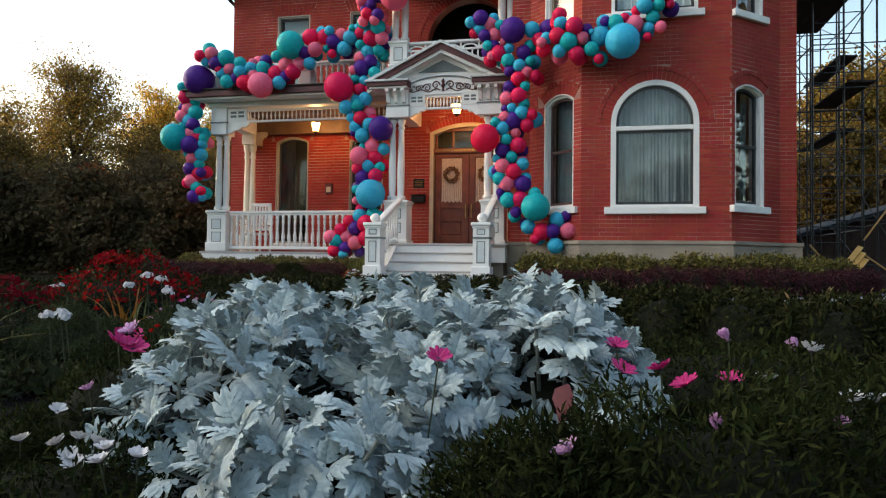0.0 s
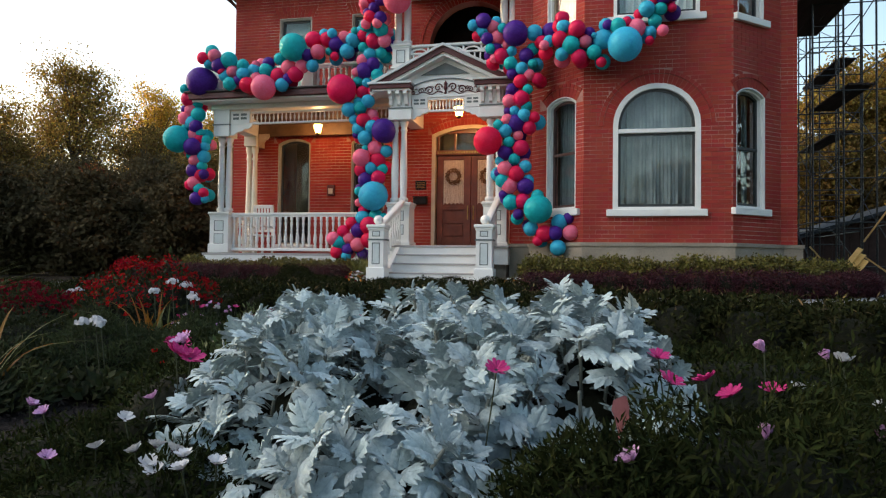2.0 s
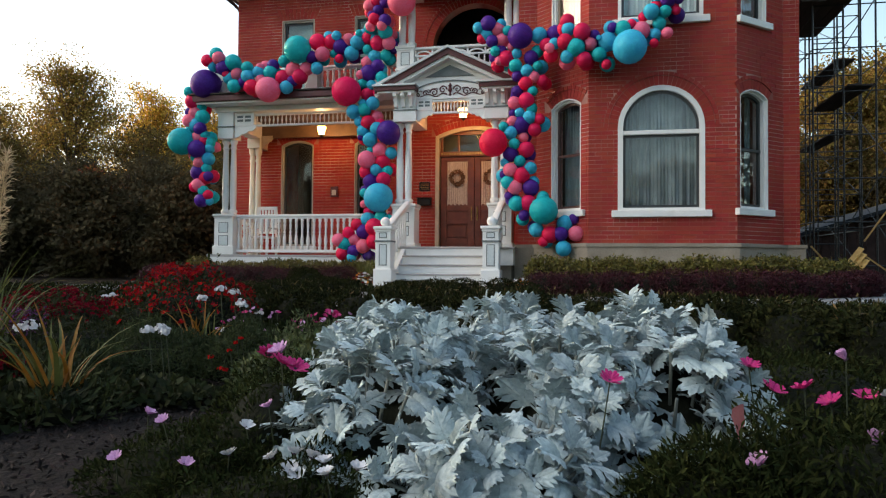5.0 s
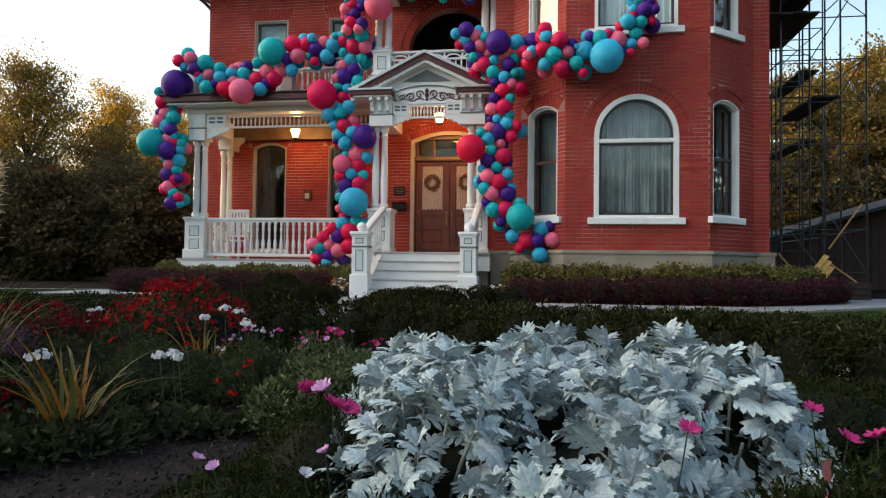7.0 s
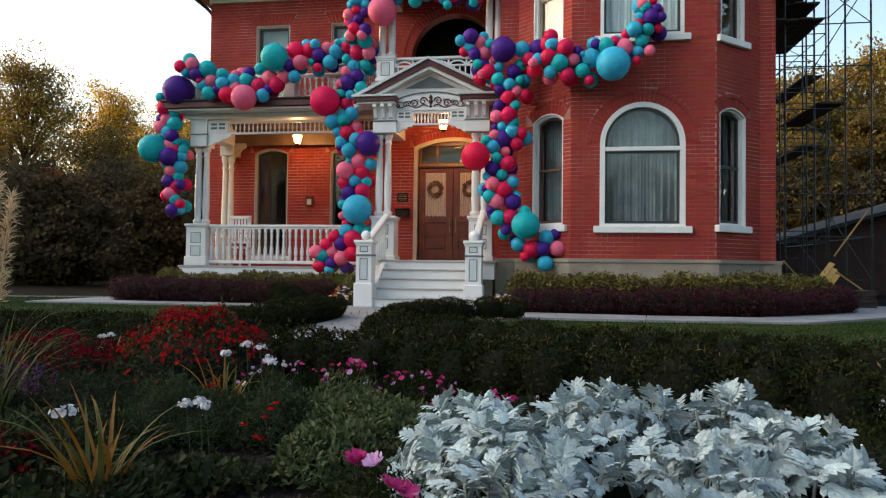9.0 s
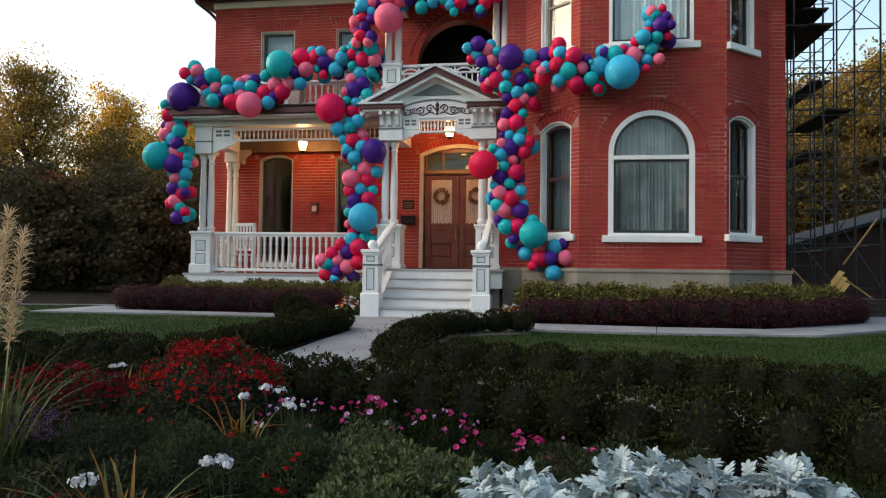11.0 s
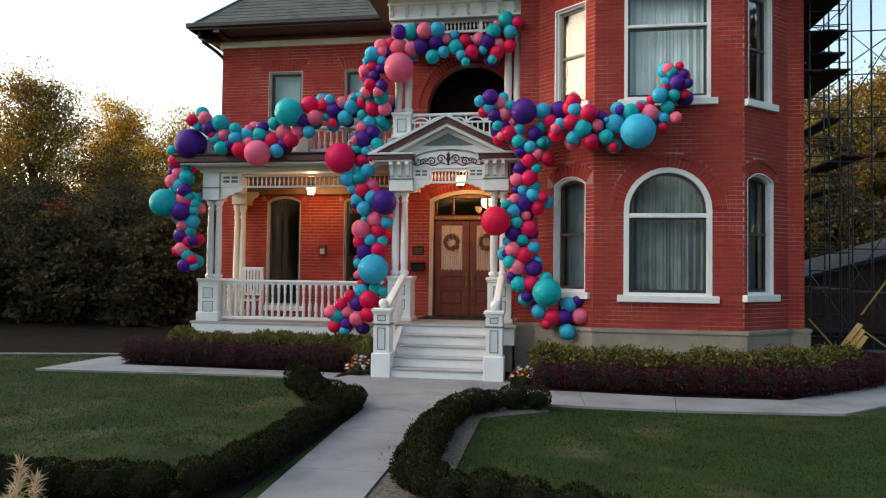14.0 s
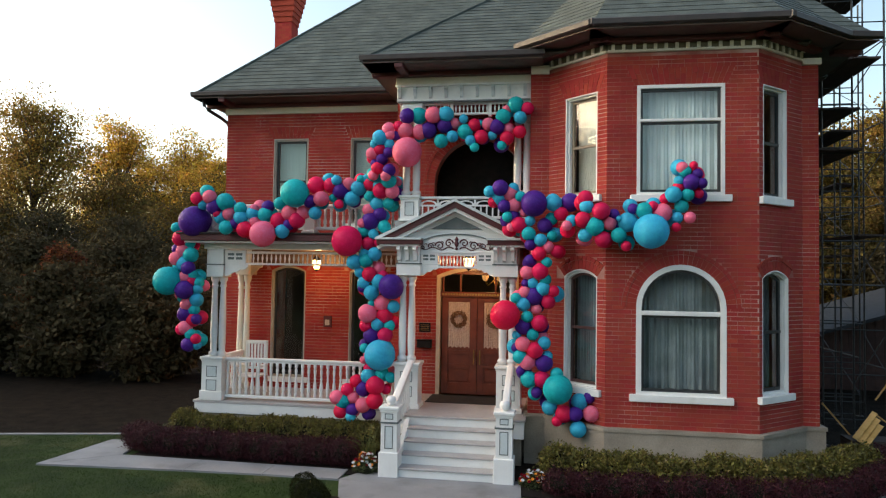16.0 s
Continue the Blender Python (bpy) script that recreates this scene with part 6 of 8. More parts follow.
for row in [(-0.84, 1.0, 0.123, "W"), (-0.858, 1.1, 0.151, "W"), (-0.834, 1.15, 0.183, "L"), (-0.734, 0.96, 0.135, "W"), (-0.689, 0.95, 0.148, "W"), (-0.657, 0.95, 0.143, "W"), (-0.687, 0.93, 0.125, "W"), (-0.669, 0.92, 0.117, "W"), (-0.624, 0.93, 0.142, "W"), (-0.609, 0.9, 0.132, "W"), (-0.563, 0.92, 0.138, "W"), (-0.904, 0.96, 0.111, "L"), (-1.077, 1.0, 0.101, "L"), (-1.057, 1.12, 0.147, "L"), (-1.106, 1.14, 0.156, "L")]:
    daisy(*row, r=0.0195, tilt=0.35)
for row in [(-0.987, 1.468, 0.245, "M"), (-0.97, 1.43, 0.25, "M"), (-0.916, 1.377, 0.263, "L"), (-0.854, 1.254, 0.257, "M"), (-0.825, 1.26, 0.245, "M")]:
    daisy(*row, r=0.034)
# a fallen leaf caught in the daisies
bm = bmesh.new()
M["fallen"] = leafy("salmon_fallen_leaf", (0.27, 0.085, 0.09), (0.38, 0.14, 0.14), 0.7, 0.25, vary="", amount=0.1)
spine = [bm.verts.new((0.004 * math.sin(5 * f), 0.012 * math.sin(3 * f), -0.085 * f)) for f in (0, 0.2, 0.4, 0.6, 0.8, 1.0)]
for s in (-1, 1):
    edge = [bm.verts.new((s * w, 0.012 + 0.01 * s, z)) for w, z in ((0.004, 0.0), (0.024, -0.014), (0.027, -0.034), (0.018, -0.050), (0.012, -0.070), (0.002, -0.087))]
    for i in range(5):
        bm.faces.new((spine[i], spine[i + 1], edge[i + 1], edge[i]))
tagged(part("fallen_leaf", bm, M["fallen"], None, smooth=True, matrix=Matrix.Translation((0.052, 0.99, 0.262)) @ Euler((-0.3, 0.25, 0.45)).to_matrix().to_4x4() @ Matrix.Diagonal((0.80, 1.0, 0.72, 1))), "salmon pink fallen leaf caught in the daisies", "leaf")
# far row of purple, white and magenta daisies before the hedge
for i, (cx, cy, h) in enumerate([(-1.80, 3.05, 0.24), (-1.48, 3.18, 0.22), (-1.18, 3.20, 0.18), (-0.92, 3.14, 0.12), (-0.65, 3.05, 0.09)]):
    green_mound("african_daisy_plant", "dark green bushy African daisy plant", cx, cy, 0.24, 0.20, h, M["daisy_green"], 0.030, 2600, 0.24, 90 + i, "African daisy plants")
    for k in range(22):
        a, q = pick.uniform(0, 6.283), math.sqrt(pick.random())
        z = h * math.sqrt(1 - 0.75 * q * q) + pick.uniform(0.004, 0.02)
        kinds = ("L", "W", "C", "L", "M") if i == 0 else ("M", "L", "M", "W", "M") if i == 1 else ("M", "M", "M", "C", "M")
        daisy(cx + 0.24 * q * math.cos(a), cy + 0.20 * q * math.sin(a), z, pick.choice(kinds), pick.uniform(0.014, 0.021), 0.6)
# pale stone chips strewn before the low hedge
bits = np.random.default_rng(19)
t = bits.uniform(0, 1, 900)
Pb = np.stack([-1.15 + 1.2 * t + bits.normal(0, 0.06, 900), 3.52 - 0.42 * t + bits.normal(0, 0.07, 900), bits.uniform(0.0, 0.012, 900)], 1)
M["stone_chip"] = leafy("pale_stone_chip", (0.16, 0.11, 0.105), (0.34, 0.27, 0.26), 0.8, 0.0, amount=0.5)
tagged(leaf_cloud("stone_chips", Pb, bits.normal(0, 1, (900, 3)) * [1, 1, 0.4], 0.024, 0.7, M["stone_chip"], None, 79), "pale pinkish stone chips at the hedge's foot", "gravel", kind="stuff")


def pompon_dome(name, label, cx, cy, rx, ry, h, petal, n, r, seed):
    """A chrysanthemum: green dome closely set with small flowers."""
    top = green_mound(name, label, cx, cy, rx, ry, h, M["dull_green"], 0.035, 4200, 0.4, seed, "chrysanthemums")
    rr = random.Random(seed)
    me = daisy_mesh("bloom", petal, 13, 0.55, 0.3, seed)
    for k in range(n):
        a, q = rr.uniform(0, 6.283), math.sqrt(rr.uniform(0, 1))
        x, y = q * math.cos(a), q * math.sin(a)
        z = h * (math.sqrt(max(0.02, 1 - q * q)) * (0.88 + 0.25 * noise.noise(Vector((x * 3, y * 3, seed))))) + 0.012
        if (q > 0.80 and rr.random() < 0.6) or noise.noise(Vector((x * 2.6, y * 2.6, seed + 3.5))) < -0.12:
            continue
        s = r * rr.uniform(0.75, 1.2)
        m = Matrix.Translation((cx + rx * x, cy + ry * y, z)) @ Vector((x, y, 0.7)).to_track_quat("Z", "Y").to_matrix().to_4x4() @ Matrix.Diagonal((s, s, s, 1))
        more(me, "bloom", top, m)
    g = np.random.default_rng(seed)
    k = int(9000 * rx * ry)
    a, q = g.uniform(0, 6.283, k), np.sqrt(g.uniform(0, 1, k))
    x, y = q * np.cos(a), q * np.sin(a)
    z = h * np.sqrt(np.maximum(0.02, 1 - q * q)) * (0.86 + 0.14 * np.sin(9 * x + seed) * np.cos(8 * y)) + 0.008
    c = np.stack([cx + rx * x, cy + ry * y, z], 1)
    c = c[(g.uniform(0, 1, k) < 0.45 + 0.5 * np.sin(14 * x + 3 * seed) * np.sin(13 * y)) & (z > 0.45 * h)]
    d = np.stack([(c[:, 0] - cx) / rx, (c[:, 1] - cy) / ry, np.full(len(c), 0.8)], 1)
    leaf_cloud("small_bloom", np.repeat(c, 7, 0) + g.normal(0, 0.006, (7 * len(c), 3)), np.repeat(d, 7, 0) + g.normal(0, 0.5, (7 * len(c), 3)), 0.013, 0.7, petal, top, seed + 3)
    return top


pompon_dome("chrysanthemum", "round chrysanthemum bush covered in scarlet flowers", -2.42, 3.38, 0.46, 0.42, 0.50, M["petal_red"], 298, 0.0145, 5)
pompon_dome("chrysanthemum", "round chrysanthemum bush with deep crimson flowers", -3.22, 3.30, 0.46, 0.42, 0.34, M["petal_crimson"], 298, 0.014, 6)
pompon_dome("chrysanthemum", "low chrysanthemum bush with deep crimson flowers", -2.22, 1.77, 0.21, 0.20, 0.19, M["petal_crimson"], 200, 0.013, 7)


FLORET = {k: daisy_mesh("floret", M[k], 5, 0.35, 0.1, 9) for k in ("petal_white", "petal_red")}


def geranium(x, y, z, r=0.022, n=24, mat="petal_white", word="white"):
    """A ball of small five-petalled florets on a stem."""
    top = thing("geranium", word + " geranium flower head on an upright stem", "flower", "geraniums")
    rr = random.Random(int(x * 1000) ^ int(z * 777))
    for k in range(n):
        d = Vector((rr.gauss(0, 1), rr.gauss(0, 1) - 0.4, abs(rr.gauss(0.3, 0.8)))).normalized()
        q = r * rr.uniform(0.30, 0.44)
        d.z *= 0.8
        more(FLORET[mat], "floret", top, Matrix.Translation(Vector((x, y, z)) + d * r * rr.uniform(0.45, 1.25)) @ d.to_track_quat("Z", "Y").to_matrix().to_4x4() @ Matrix.Diagonal((q, q, q, 1)))
    bm = bmesh.new()
    tube(bm, [(x, y, z), (x + 0.01, y + 0.01, z * 0.4), (x, y + 0.03, 0.0)], 0.002, 5)
    part("stem", bm, M["flower_stem"], top)


for g in [(-1.82, 2.69, 0.36), (-1.77, 2.72, 0.345), (-1.93, 2.72, 0.315), (-1.73, 2.70, 0.30), (-1.70, 2.68, 0.29), (-1.74, 2.05, 0.235), (-1.70, 2.06, 0.24), (-1.67, 2.05, 0.23), (-1.93, 1.68, 0.27), (-1.90, 1.68, 0.275), (-3.22, 3.72, 0.26), (-3.16, 3.72, 0.27), (-3.20, 3.70, 0.20)]:
    geranium(*g)
for g in [(-1.581, 2.40, 0.158), (-1.60, 2.38, 0.13), (-1.565, 2.41, 0.175), (-1.68, 2.37, 0.10), (-1.603, 2.35, 0.055), (-1.62, 2.35, 0.06), (-1.831, 2.395, 0.235)]:
    geranium(*g, r=0.013, n=12, mat="petal_red", word="red")


def strap_clump(name, label, cx, cy, n, h, mat, seed, wide=0.012, spread=0.5, group=""):
    """Arching strap leaves from one crown; each leaf is a part."""
    top = thing(name, label, "plant", group)
    rr = random.Random(seed)
    for k in range(n):
        a = rr.uniform(0, 6.283)
        L, lean = h * rr.uniform(0.7, 1.15), rr.uniform(0.12, spread)
        w = wide * rr.uniform(0.7, 1.2)
        bend = rr.uniform(0.1, 0.9)
        d = Vector((math.cos(a), math.sin(a), 0))
        s = Vector((-math.sin(a), math.cos(a), 0))
        c = Vector((cx + rr.uniform(-0.05, 0.05), cy + rr.uniform(-0.05, 0.05), 0))
        bm = bmesh.new()
        prev = None
        for i in range(9):
            f = i / 8
            p = c + d * (L * (lean * f + bend * 0.55 * f ** 3)) + Vector((0, 0, L * (f - 0.45 * bend * f ** 3)))
            ww = w * (1 - f ** 2.5) + 0.0006
            row = [bm.verts.new(p - s * ww), bm.verts.new(p - Vector((0, 0, ww * 0.5))), bm.verts.new(p + s * ww)]
            if prev:
                bm.faces.new((prev[0], prev[1], row[1], row[0]))
                bm.faces.new((prev[1], prev[2], row[2], row[1]))
            prev = row
        part("strap_leaf", bm, M[mat if rr.random() < 0.6 else "strap_green"], top, smooth=True)
    return top


strap_clump("daylily", "yellow and orange daylily leaves fading in autumn", -1.80, 1.70, 28, 0.37, "strap", 31, 0.0075, 0.62, "daylilies")
strap_clump("daylily", "yellow and orange daylily leaves fading in autumn", -1.98, 2.80, 28, 0.31, "strap", 32, 0.007, 0.45, "daylilies")
strap_clump("daylily", "yellow and orange daylily leaves fading in autumn", -3.05, 3.62, 16, 0.32, "strap", 33, 0.010, 0.4, "daylilies")
strap_clump("grass_tuft", "tuft of thin green ornamental grass blades", -2.85, 2.45, 60, 0.62, "strap_green", 34, 0.004, 0.55)


def plume_stalk(x, y, h, lean, seed):
    top = thing("plume_grass", "tall dry cream grass plume on a thin stalk", "plant", "grass plumes")
    rr = random.Random(seed)
    pts = [(x + lean * f * f, y + 0.05 * f, h * f) for f in [k / 8 for k in range(9)]]
    bm = bmesh.new()
    tube(bm, pts, 0.004, 5, 0.002)
    part("stalk", bm, M["plume"], top)
    P, D = [], []
    for k in range(520):
        f = 0.52 + 0.48 * rr.random()
        w = 0.024 * math.sin(math.pi * min(1, (f - 0.5) / 0.5) ** 0.7) + 0.004
        a = rr.uniform(0, 6.283)
        P.append((x + lean * f * f + w * 0.4 * math.cos(a), y + 0.05 * f + w * 0.4 * math.sin(a), h * f))
        D.append((math.cos(a) * 0.35 + 0.25, math.sin(a) * 0.35, 2.6))
    leaf_cloud("plume", P, D, 0.052, 0.06, M["plume"], top, seed)


plume_stalk(-3.0, 2.52, 1.08, 0.06, 1)
plume_stalk(-2.95, 2.44, 0.98, 0.03, 2)
plume_stalk(-3.1, 2.45, 0.92, -0.06, 3)
plume_stalk(-2.97, 2.58, 1.0, 0.05, 4)
# leafy fill of the bed
for i, (cx, cy, rx, ry, h, mat, leaf, n, ratio) in enumerate([
        (-1.66, 2.62, 0.26, 0.27, 0.225, "soft_green", 0.034, 7000, 0.16), (-2.02, 2.56, 0.34, 0.30, 0.225, "soft_green", 0.034, 8000, 0.16), (-1.64, 1.99, 0.26, 0.14, 0.075, "dull_green", 0.036, 900, 0.7), (-1.82, 1.70, 0.22, 0.18, 0.12, "dull_green", 0.04, 1300, 0.3), (-1.22, 2.14, 0.24, 0.20, 0.17, "herb", 0.034, 2600, 0.42), (-1.12, 2.36, 0.36, 0.30, 0.235, "herb", 0.03, 6000, 0.45),
        (-1.42, 2.66, 0.34, 0.26, 0.24, "herb", 0.028, 5000, 0.24), (-2.40, 2.15, 0.45, 0.40, 0.15, "dull_green", 0.04, 4200, 0.3), (-0.98, 2.0, 0.22, 0.2, 0.15, "dull_green", 0.03, 2200, 0.45),
        (-2.65, 2.75, 0.42, 0.36, 0.22, "dull_green", 0.03, 5000, 0.25), (-2.08, 1.50, 0.28, 0.26, 0.12, "dull_green", 0.045, 2200, 0.6), (-3.6, 2.8, 0.6, 0.5, 0.24, "dull_green", 0.035, 5000, 0.25),
        (-0.35, 2.7, 0.45, 0.30, 0.22, "dull_green", 0.03, 5000, 0.25), (0.45, 2.35, 0.5, 0.4, 0.24, "daisy_green", 0.03, 5000, 0.25), (1.2, 2.0, 0.5, 0.4, 0.24, "daisy_green", 0.03, 5000, 0.25)]):
    green_mound("bed_plant", "low leafy green bedding plant in dark mulch", cx, cy, rx, ry, h, M[mat], leaf, n, ratio, 200 + i, "bedding plants")
# loose mulch chips
chips = np.random.default_rng(77)
Pc = np.stack([chips.uniform(-3.2, 0.2, 16000), chips.uniform(0.6, 3.3, 16000), chips.uniform(-0.006, 0.012, 16000)], 1)
M["chip"] = leafy("bark_chip", (0.010, 0.007, 0.0065), (0.045, 0.032, 0.028), 0.9, 0.0, amount=0.7)
tagged(leaf_cloud("mulch_chips", Pc, chips.normal(0, 1, (16000, 3)) * [1, 1, 0.25], 0.019, 0.4, M["chip"], None, 78), "loose dark bark chips on the bed", "mulch", kind="stuff")
# flowers beside the steps
for cx, cy, rx, h, kinds, seed in ((-4.22, 11.92, 0.22, 0.34, ("petal_crimson", "petal_white", "petal_orange"), 51), (-1.32, 11.72, 0.26, 0.24, ("petal_orange", "petal_white", "petal_crimson"), 52)):
    top = green_mound("bedding_flowers", "mixed red, orange and white flowers beside the steps", cx, cy, rx, 0.22, h, M["herb"], 0.05, 1500, 0.2, seed, "step flowers")
    for kname in kinds:
        me = daisy_mesh("bloom", M[kname], 10, 0.5, 0.3, seed)
        for k in range(22):
            a, q = pick.uniform(0, 6.283), math.sqrt(pick.random())
            m = Matrix.Translation((cx + rx * q * math.cos(a), cy + 0.2 * q * math.sin(a) - 0.02, h * math.sqrt(1 - 0.8 * q * q) * pick.uniform(0.7, 1.1))) @ Euler((pick.uniform(0.2, 1.0), 0, pick.uniform(-1, 1))).to_matrix().to_4x4() @ Matrix.Diagonal((0.034, 0.034, 0.034, 1))
            more(me, "bloom", top, m)
M["petal_lavender"] = leafy("lavender_floret", (0.085, 0.030, 0.095), (0.15, 0.06, 0.15), 0.7, 0.2, amount=0.35, spec=0.05)
lav = green_mound("lavender", "dusky purple lavender in the flower bed", -2.77, 2.54, 0.17, 0.15, 0.17, M["dull_green"], 0.03, 1500, 0.25, 260)
gl = np.random.default_rng(261)
nl = 480
stalk = gl.uniform(0, 1, (60, 2))[gl.integers(0, 60, nl)]
Pl = np.stack([-2.88 + 0.24 * stalk[:, 0] + gl.normal(0, 0.006, nl), 2.44 + 0.20 * stalk[:, 1] + gl.normal(0, 0.006, nl), 0.15 + 0.12 * gl.uniform(0, 1, nl)], 1)
leaf_cloud("flower_spike", Pl, gl.normal(0, 1, (nl, 3)), 0.012, 0.6, M["petal_lavender"], lav, 262)
strap_clump("grass_tuft", "tuft of yellow-green ornamental grass beside the steps", -4.25, 12.15, 60, 0.75, "strap_green", 35, 0.008, 0.25)
# ---- trees and distance ----
M["leaf_gold"] = leafy("golden_autumn_leaf", (0.36, 0.21, 0.03), (0.58, 0.37, 0.06), 0.7, 0.5, amount=0.5)
M["leaf_olive"] = leafy("olive_autumn_leaf", (0.16, 0.115, 0.026), (0.31, 0.20, 0.045), 0.7, 0.5, amount=0.5)
# shade under the trees is put into the next two leaf colours
M["leaf_dark"] = leafy("shade_dark_leaf", (0.048, 0.040, 0.021), (0.078, 0.063, 0.033), 0.9, 0.1, amount=0.12, spec=0.05)
M["leaf_shade"] = leafy("olive_leaf_shade_tone", (0.088, 0.068, 0.022), (0.17, 0.115, 0.035), 0.8, 0.45, amount=0.45, spec=0.08)
M["needle"] = leafy("pine_needle", (0.010, 0.016, 0.012), (0.022, 0.03, 0.02), 0.7, 0.1, amount=0.4)


def tree(name, label, x, y, h, r, mat, seed, clumps=70, leaves=95, leaf=0.30, low=0.28, lean=0.0, group="background trees", peak=0.5):
    """A tree: tapered trunk, forking limbs, and ragged leaf sprays along the limbs' outer halves with gaps between; peak: how high the crown is widest."""
    rr = random.Random(seed)
    rng = np.random.default_rng(seed)
    top = thing(name, label, "tree", group)
    bm = bmesh.new()
    trunk = [(x + lean * f * h * 0.1 + 0.3 * math.sin(3 * f + seed), y + 0.2 * math.sin(2 * f + seed), h * 0.9 * f) for f in [k / 9 for k in range(10)]]
    tube(bm, trunk, 0.022 * h, 8, 0.04)
    P, D = [], []
    for k in range(clumps):
        f = low + (0.99 - low) * (k + rr.random()) / clumps
        g = (f - low) / (1 - low)
        shape = (g / peak) ** 0.6 if g < peak else max(0.0, 1 - ((g - peak) / (1 - peak)) ** 1.5) ** 0.75
        a = rr.uniform(0, 6.283)
        lumpy = 0.75 + 0.35 * math.sin(2 * a + seed) * math.cos(7 * g + seed)
        reach = r * (0.16 + 0.9 * shape) * lumpy * rr.uniform(0.55, 1.1)
        s = Vector(trunk[min(9, int(max(0.08, f - 0.16) * 9))])
        e = Vector((s.x + reach * math.cos(a), s.y + reach * math.sin(a), h * f + rr.uniform(-0.02, 0.03) * h))
        mid = s.lerp(e, 0.5) + Vector((0, 0, 0.03 * h * rr.random()))
        tube(bm, [s, mid, e], 0.0045 * h, 4, 0.012)
        n = int(leaves * rr.uniform(0.5, 1.4))
        # several small sprays on the outer part of each limb
        m = rr.randint(3, 5)
        for _ in range(m):
            w = rr.uniform(0.45, 1.05)
            c = (s.lerp(mid, 2 * w) if w < 0.5 else mid.lerp(e, 2 * w - 1)) + Vector((rr.gauss(0, 0.06) * r, rr.gauss(0, 0.06) * r, rr.gauss(0, 0.04) * r))
            R = r * rr.uniform(0.07, 0.17)
            u = rng.normal(0, 0.6, (n // m, 3))
            P.append(np.array(c) + u * R * np.array([1.2, 1.2, 0.6]))
            D.append(u + np.array([0, 0, -0.4]))
    part("trunk", bm, M["twig"], top, smooth=True)
    leaf_cloud("crown", np.concatenate(P), np.concatenate(D), leaf, 0.6, mat, top, seed)
    return top


tree("autumn_tree", "tall olive and gold autumn tree behind the lawn", -38.8, 45.0, 16.3, 6.4, M["leaf_olive"], 301, 150, 300, 0.19, 0.16, peak=0.30)
tree("autumn_tree", "tall olive and gold autumn tree behind the lawn", -47.0, 47.0, 14.2, 6.4, M["leaf_olive"], 302, 120, 280, 0.19, 0.15)
tree("autumn_tree", "golden autumn tree behind the lawn", -42.0, 60.0, 17.6, 6.8, M["leaf_gold"], 303, 140, 280, 0.23, 0.15)
tree("autumn_tree", "golden autumn tree behind the lawn", -35.4, 61.0, 16.0, 6.6, M["leaf_gold"], 304, 130, 280, 0.23, 0.12)
tree("autumn_tree", "olive autumn tree behind the lawn", -30.0, 58.0, 13.6, 5.0, M["leaf_gold"], 305, 120, 260, 0.23, 0.12)
tree("pine_tree", "dark green pine at the edge of the lawn", -43.0, 38.0, 14.2, 3.4, M["needle"], 306, 120, 200, 0.26, 0.2)
tree("autumn_tree", "olive autumn tree behind the lawn", -56.0, 50.0, 13.0, 6.0, M["leaf_olive"], 315, 110, 200, 0.24, 0.15)
tree("autumn_tree", "olive tree, shade put into its leaf colour, before the golden trees", -30.0, 42.0, 9.6, 5.4, M["leaf_shade"], 316, 120, 230, 0.20, 0.06)
tree("autumn_tree", "olive tree, shade put into its leaf colour, before the golden trees", -22.5, 41.0, 8.6, 4.8, M["leaf_shade"], 317, 120, 230, 0.20, 0.06)
tree("autumn_tree", "olive tree, shade put into its leaf colour, before the golden trees", -38.0, 39.0, 9.0, 5.4, M["leaf_shade"], 318, 120, 230, 0.20, 0.06)
M["leaf_rust"] = leafy("rust_brown_leaf", (0.075, 0.030, 0.014), (0.14, 0.055, 0.024), 0.8, 0.3, amount=0.4, spec=0.08)
tree("rust_tree", "small rust-brown tree among the dark shrubs", -20.2, 24.2, 4.3, 1.4, M["leaf_rust"], 319, 70, 160, 0.15, 0.10)
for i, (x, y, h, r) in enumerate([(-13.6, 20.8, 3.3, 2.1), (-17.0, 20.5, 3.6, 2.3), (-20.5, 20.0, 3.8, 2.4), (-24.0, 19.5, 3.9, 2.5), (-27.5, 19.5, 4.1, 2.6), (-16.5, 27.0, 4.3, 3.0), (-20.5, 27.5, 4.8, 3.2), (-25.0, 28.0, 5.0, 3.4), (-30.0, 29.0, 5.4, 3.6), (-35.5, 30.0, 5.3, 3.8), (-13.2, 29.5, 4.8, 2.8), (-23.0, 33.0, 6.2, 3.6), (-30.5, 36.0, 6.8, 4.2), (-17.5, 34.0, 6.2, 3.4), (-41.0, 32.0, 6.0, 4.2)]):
    tree("dark_shrub_tree", "dense dark shrub, shade of trees put into its leaf colour", x, y, h, r, M["leaf_dark"], 320 + i, 110, 150, 0.19, 0.03, group="dark shrubs", peak=0.4)
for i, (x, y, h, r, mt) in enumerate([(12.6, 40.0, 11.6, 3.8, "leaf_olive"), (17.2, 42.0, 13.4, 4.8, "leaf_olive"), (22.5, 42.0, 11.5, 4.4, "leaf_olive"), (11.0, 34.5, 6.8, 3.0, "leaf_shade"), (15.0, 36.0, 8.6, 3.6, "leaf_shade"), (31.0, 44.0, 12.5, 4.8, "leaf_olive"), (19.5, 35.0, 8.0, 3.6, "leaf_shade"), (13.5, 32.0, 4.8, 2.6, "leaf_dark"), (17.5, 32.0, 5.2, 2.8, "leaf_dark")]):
    tree("autumn_tree", "olive autumn tree behind the shed", x, y, h, r, M[mt], 340 + i, 130, 330, 0.22, 0.08)
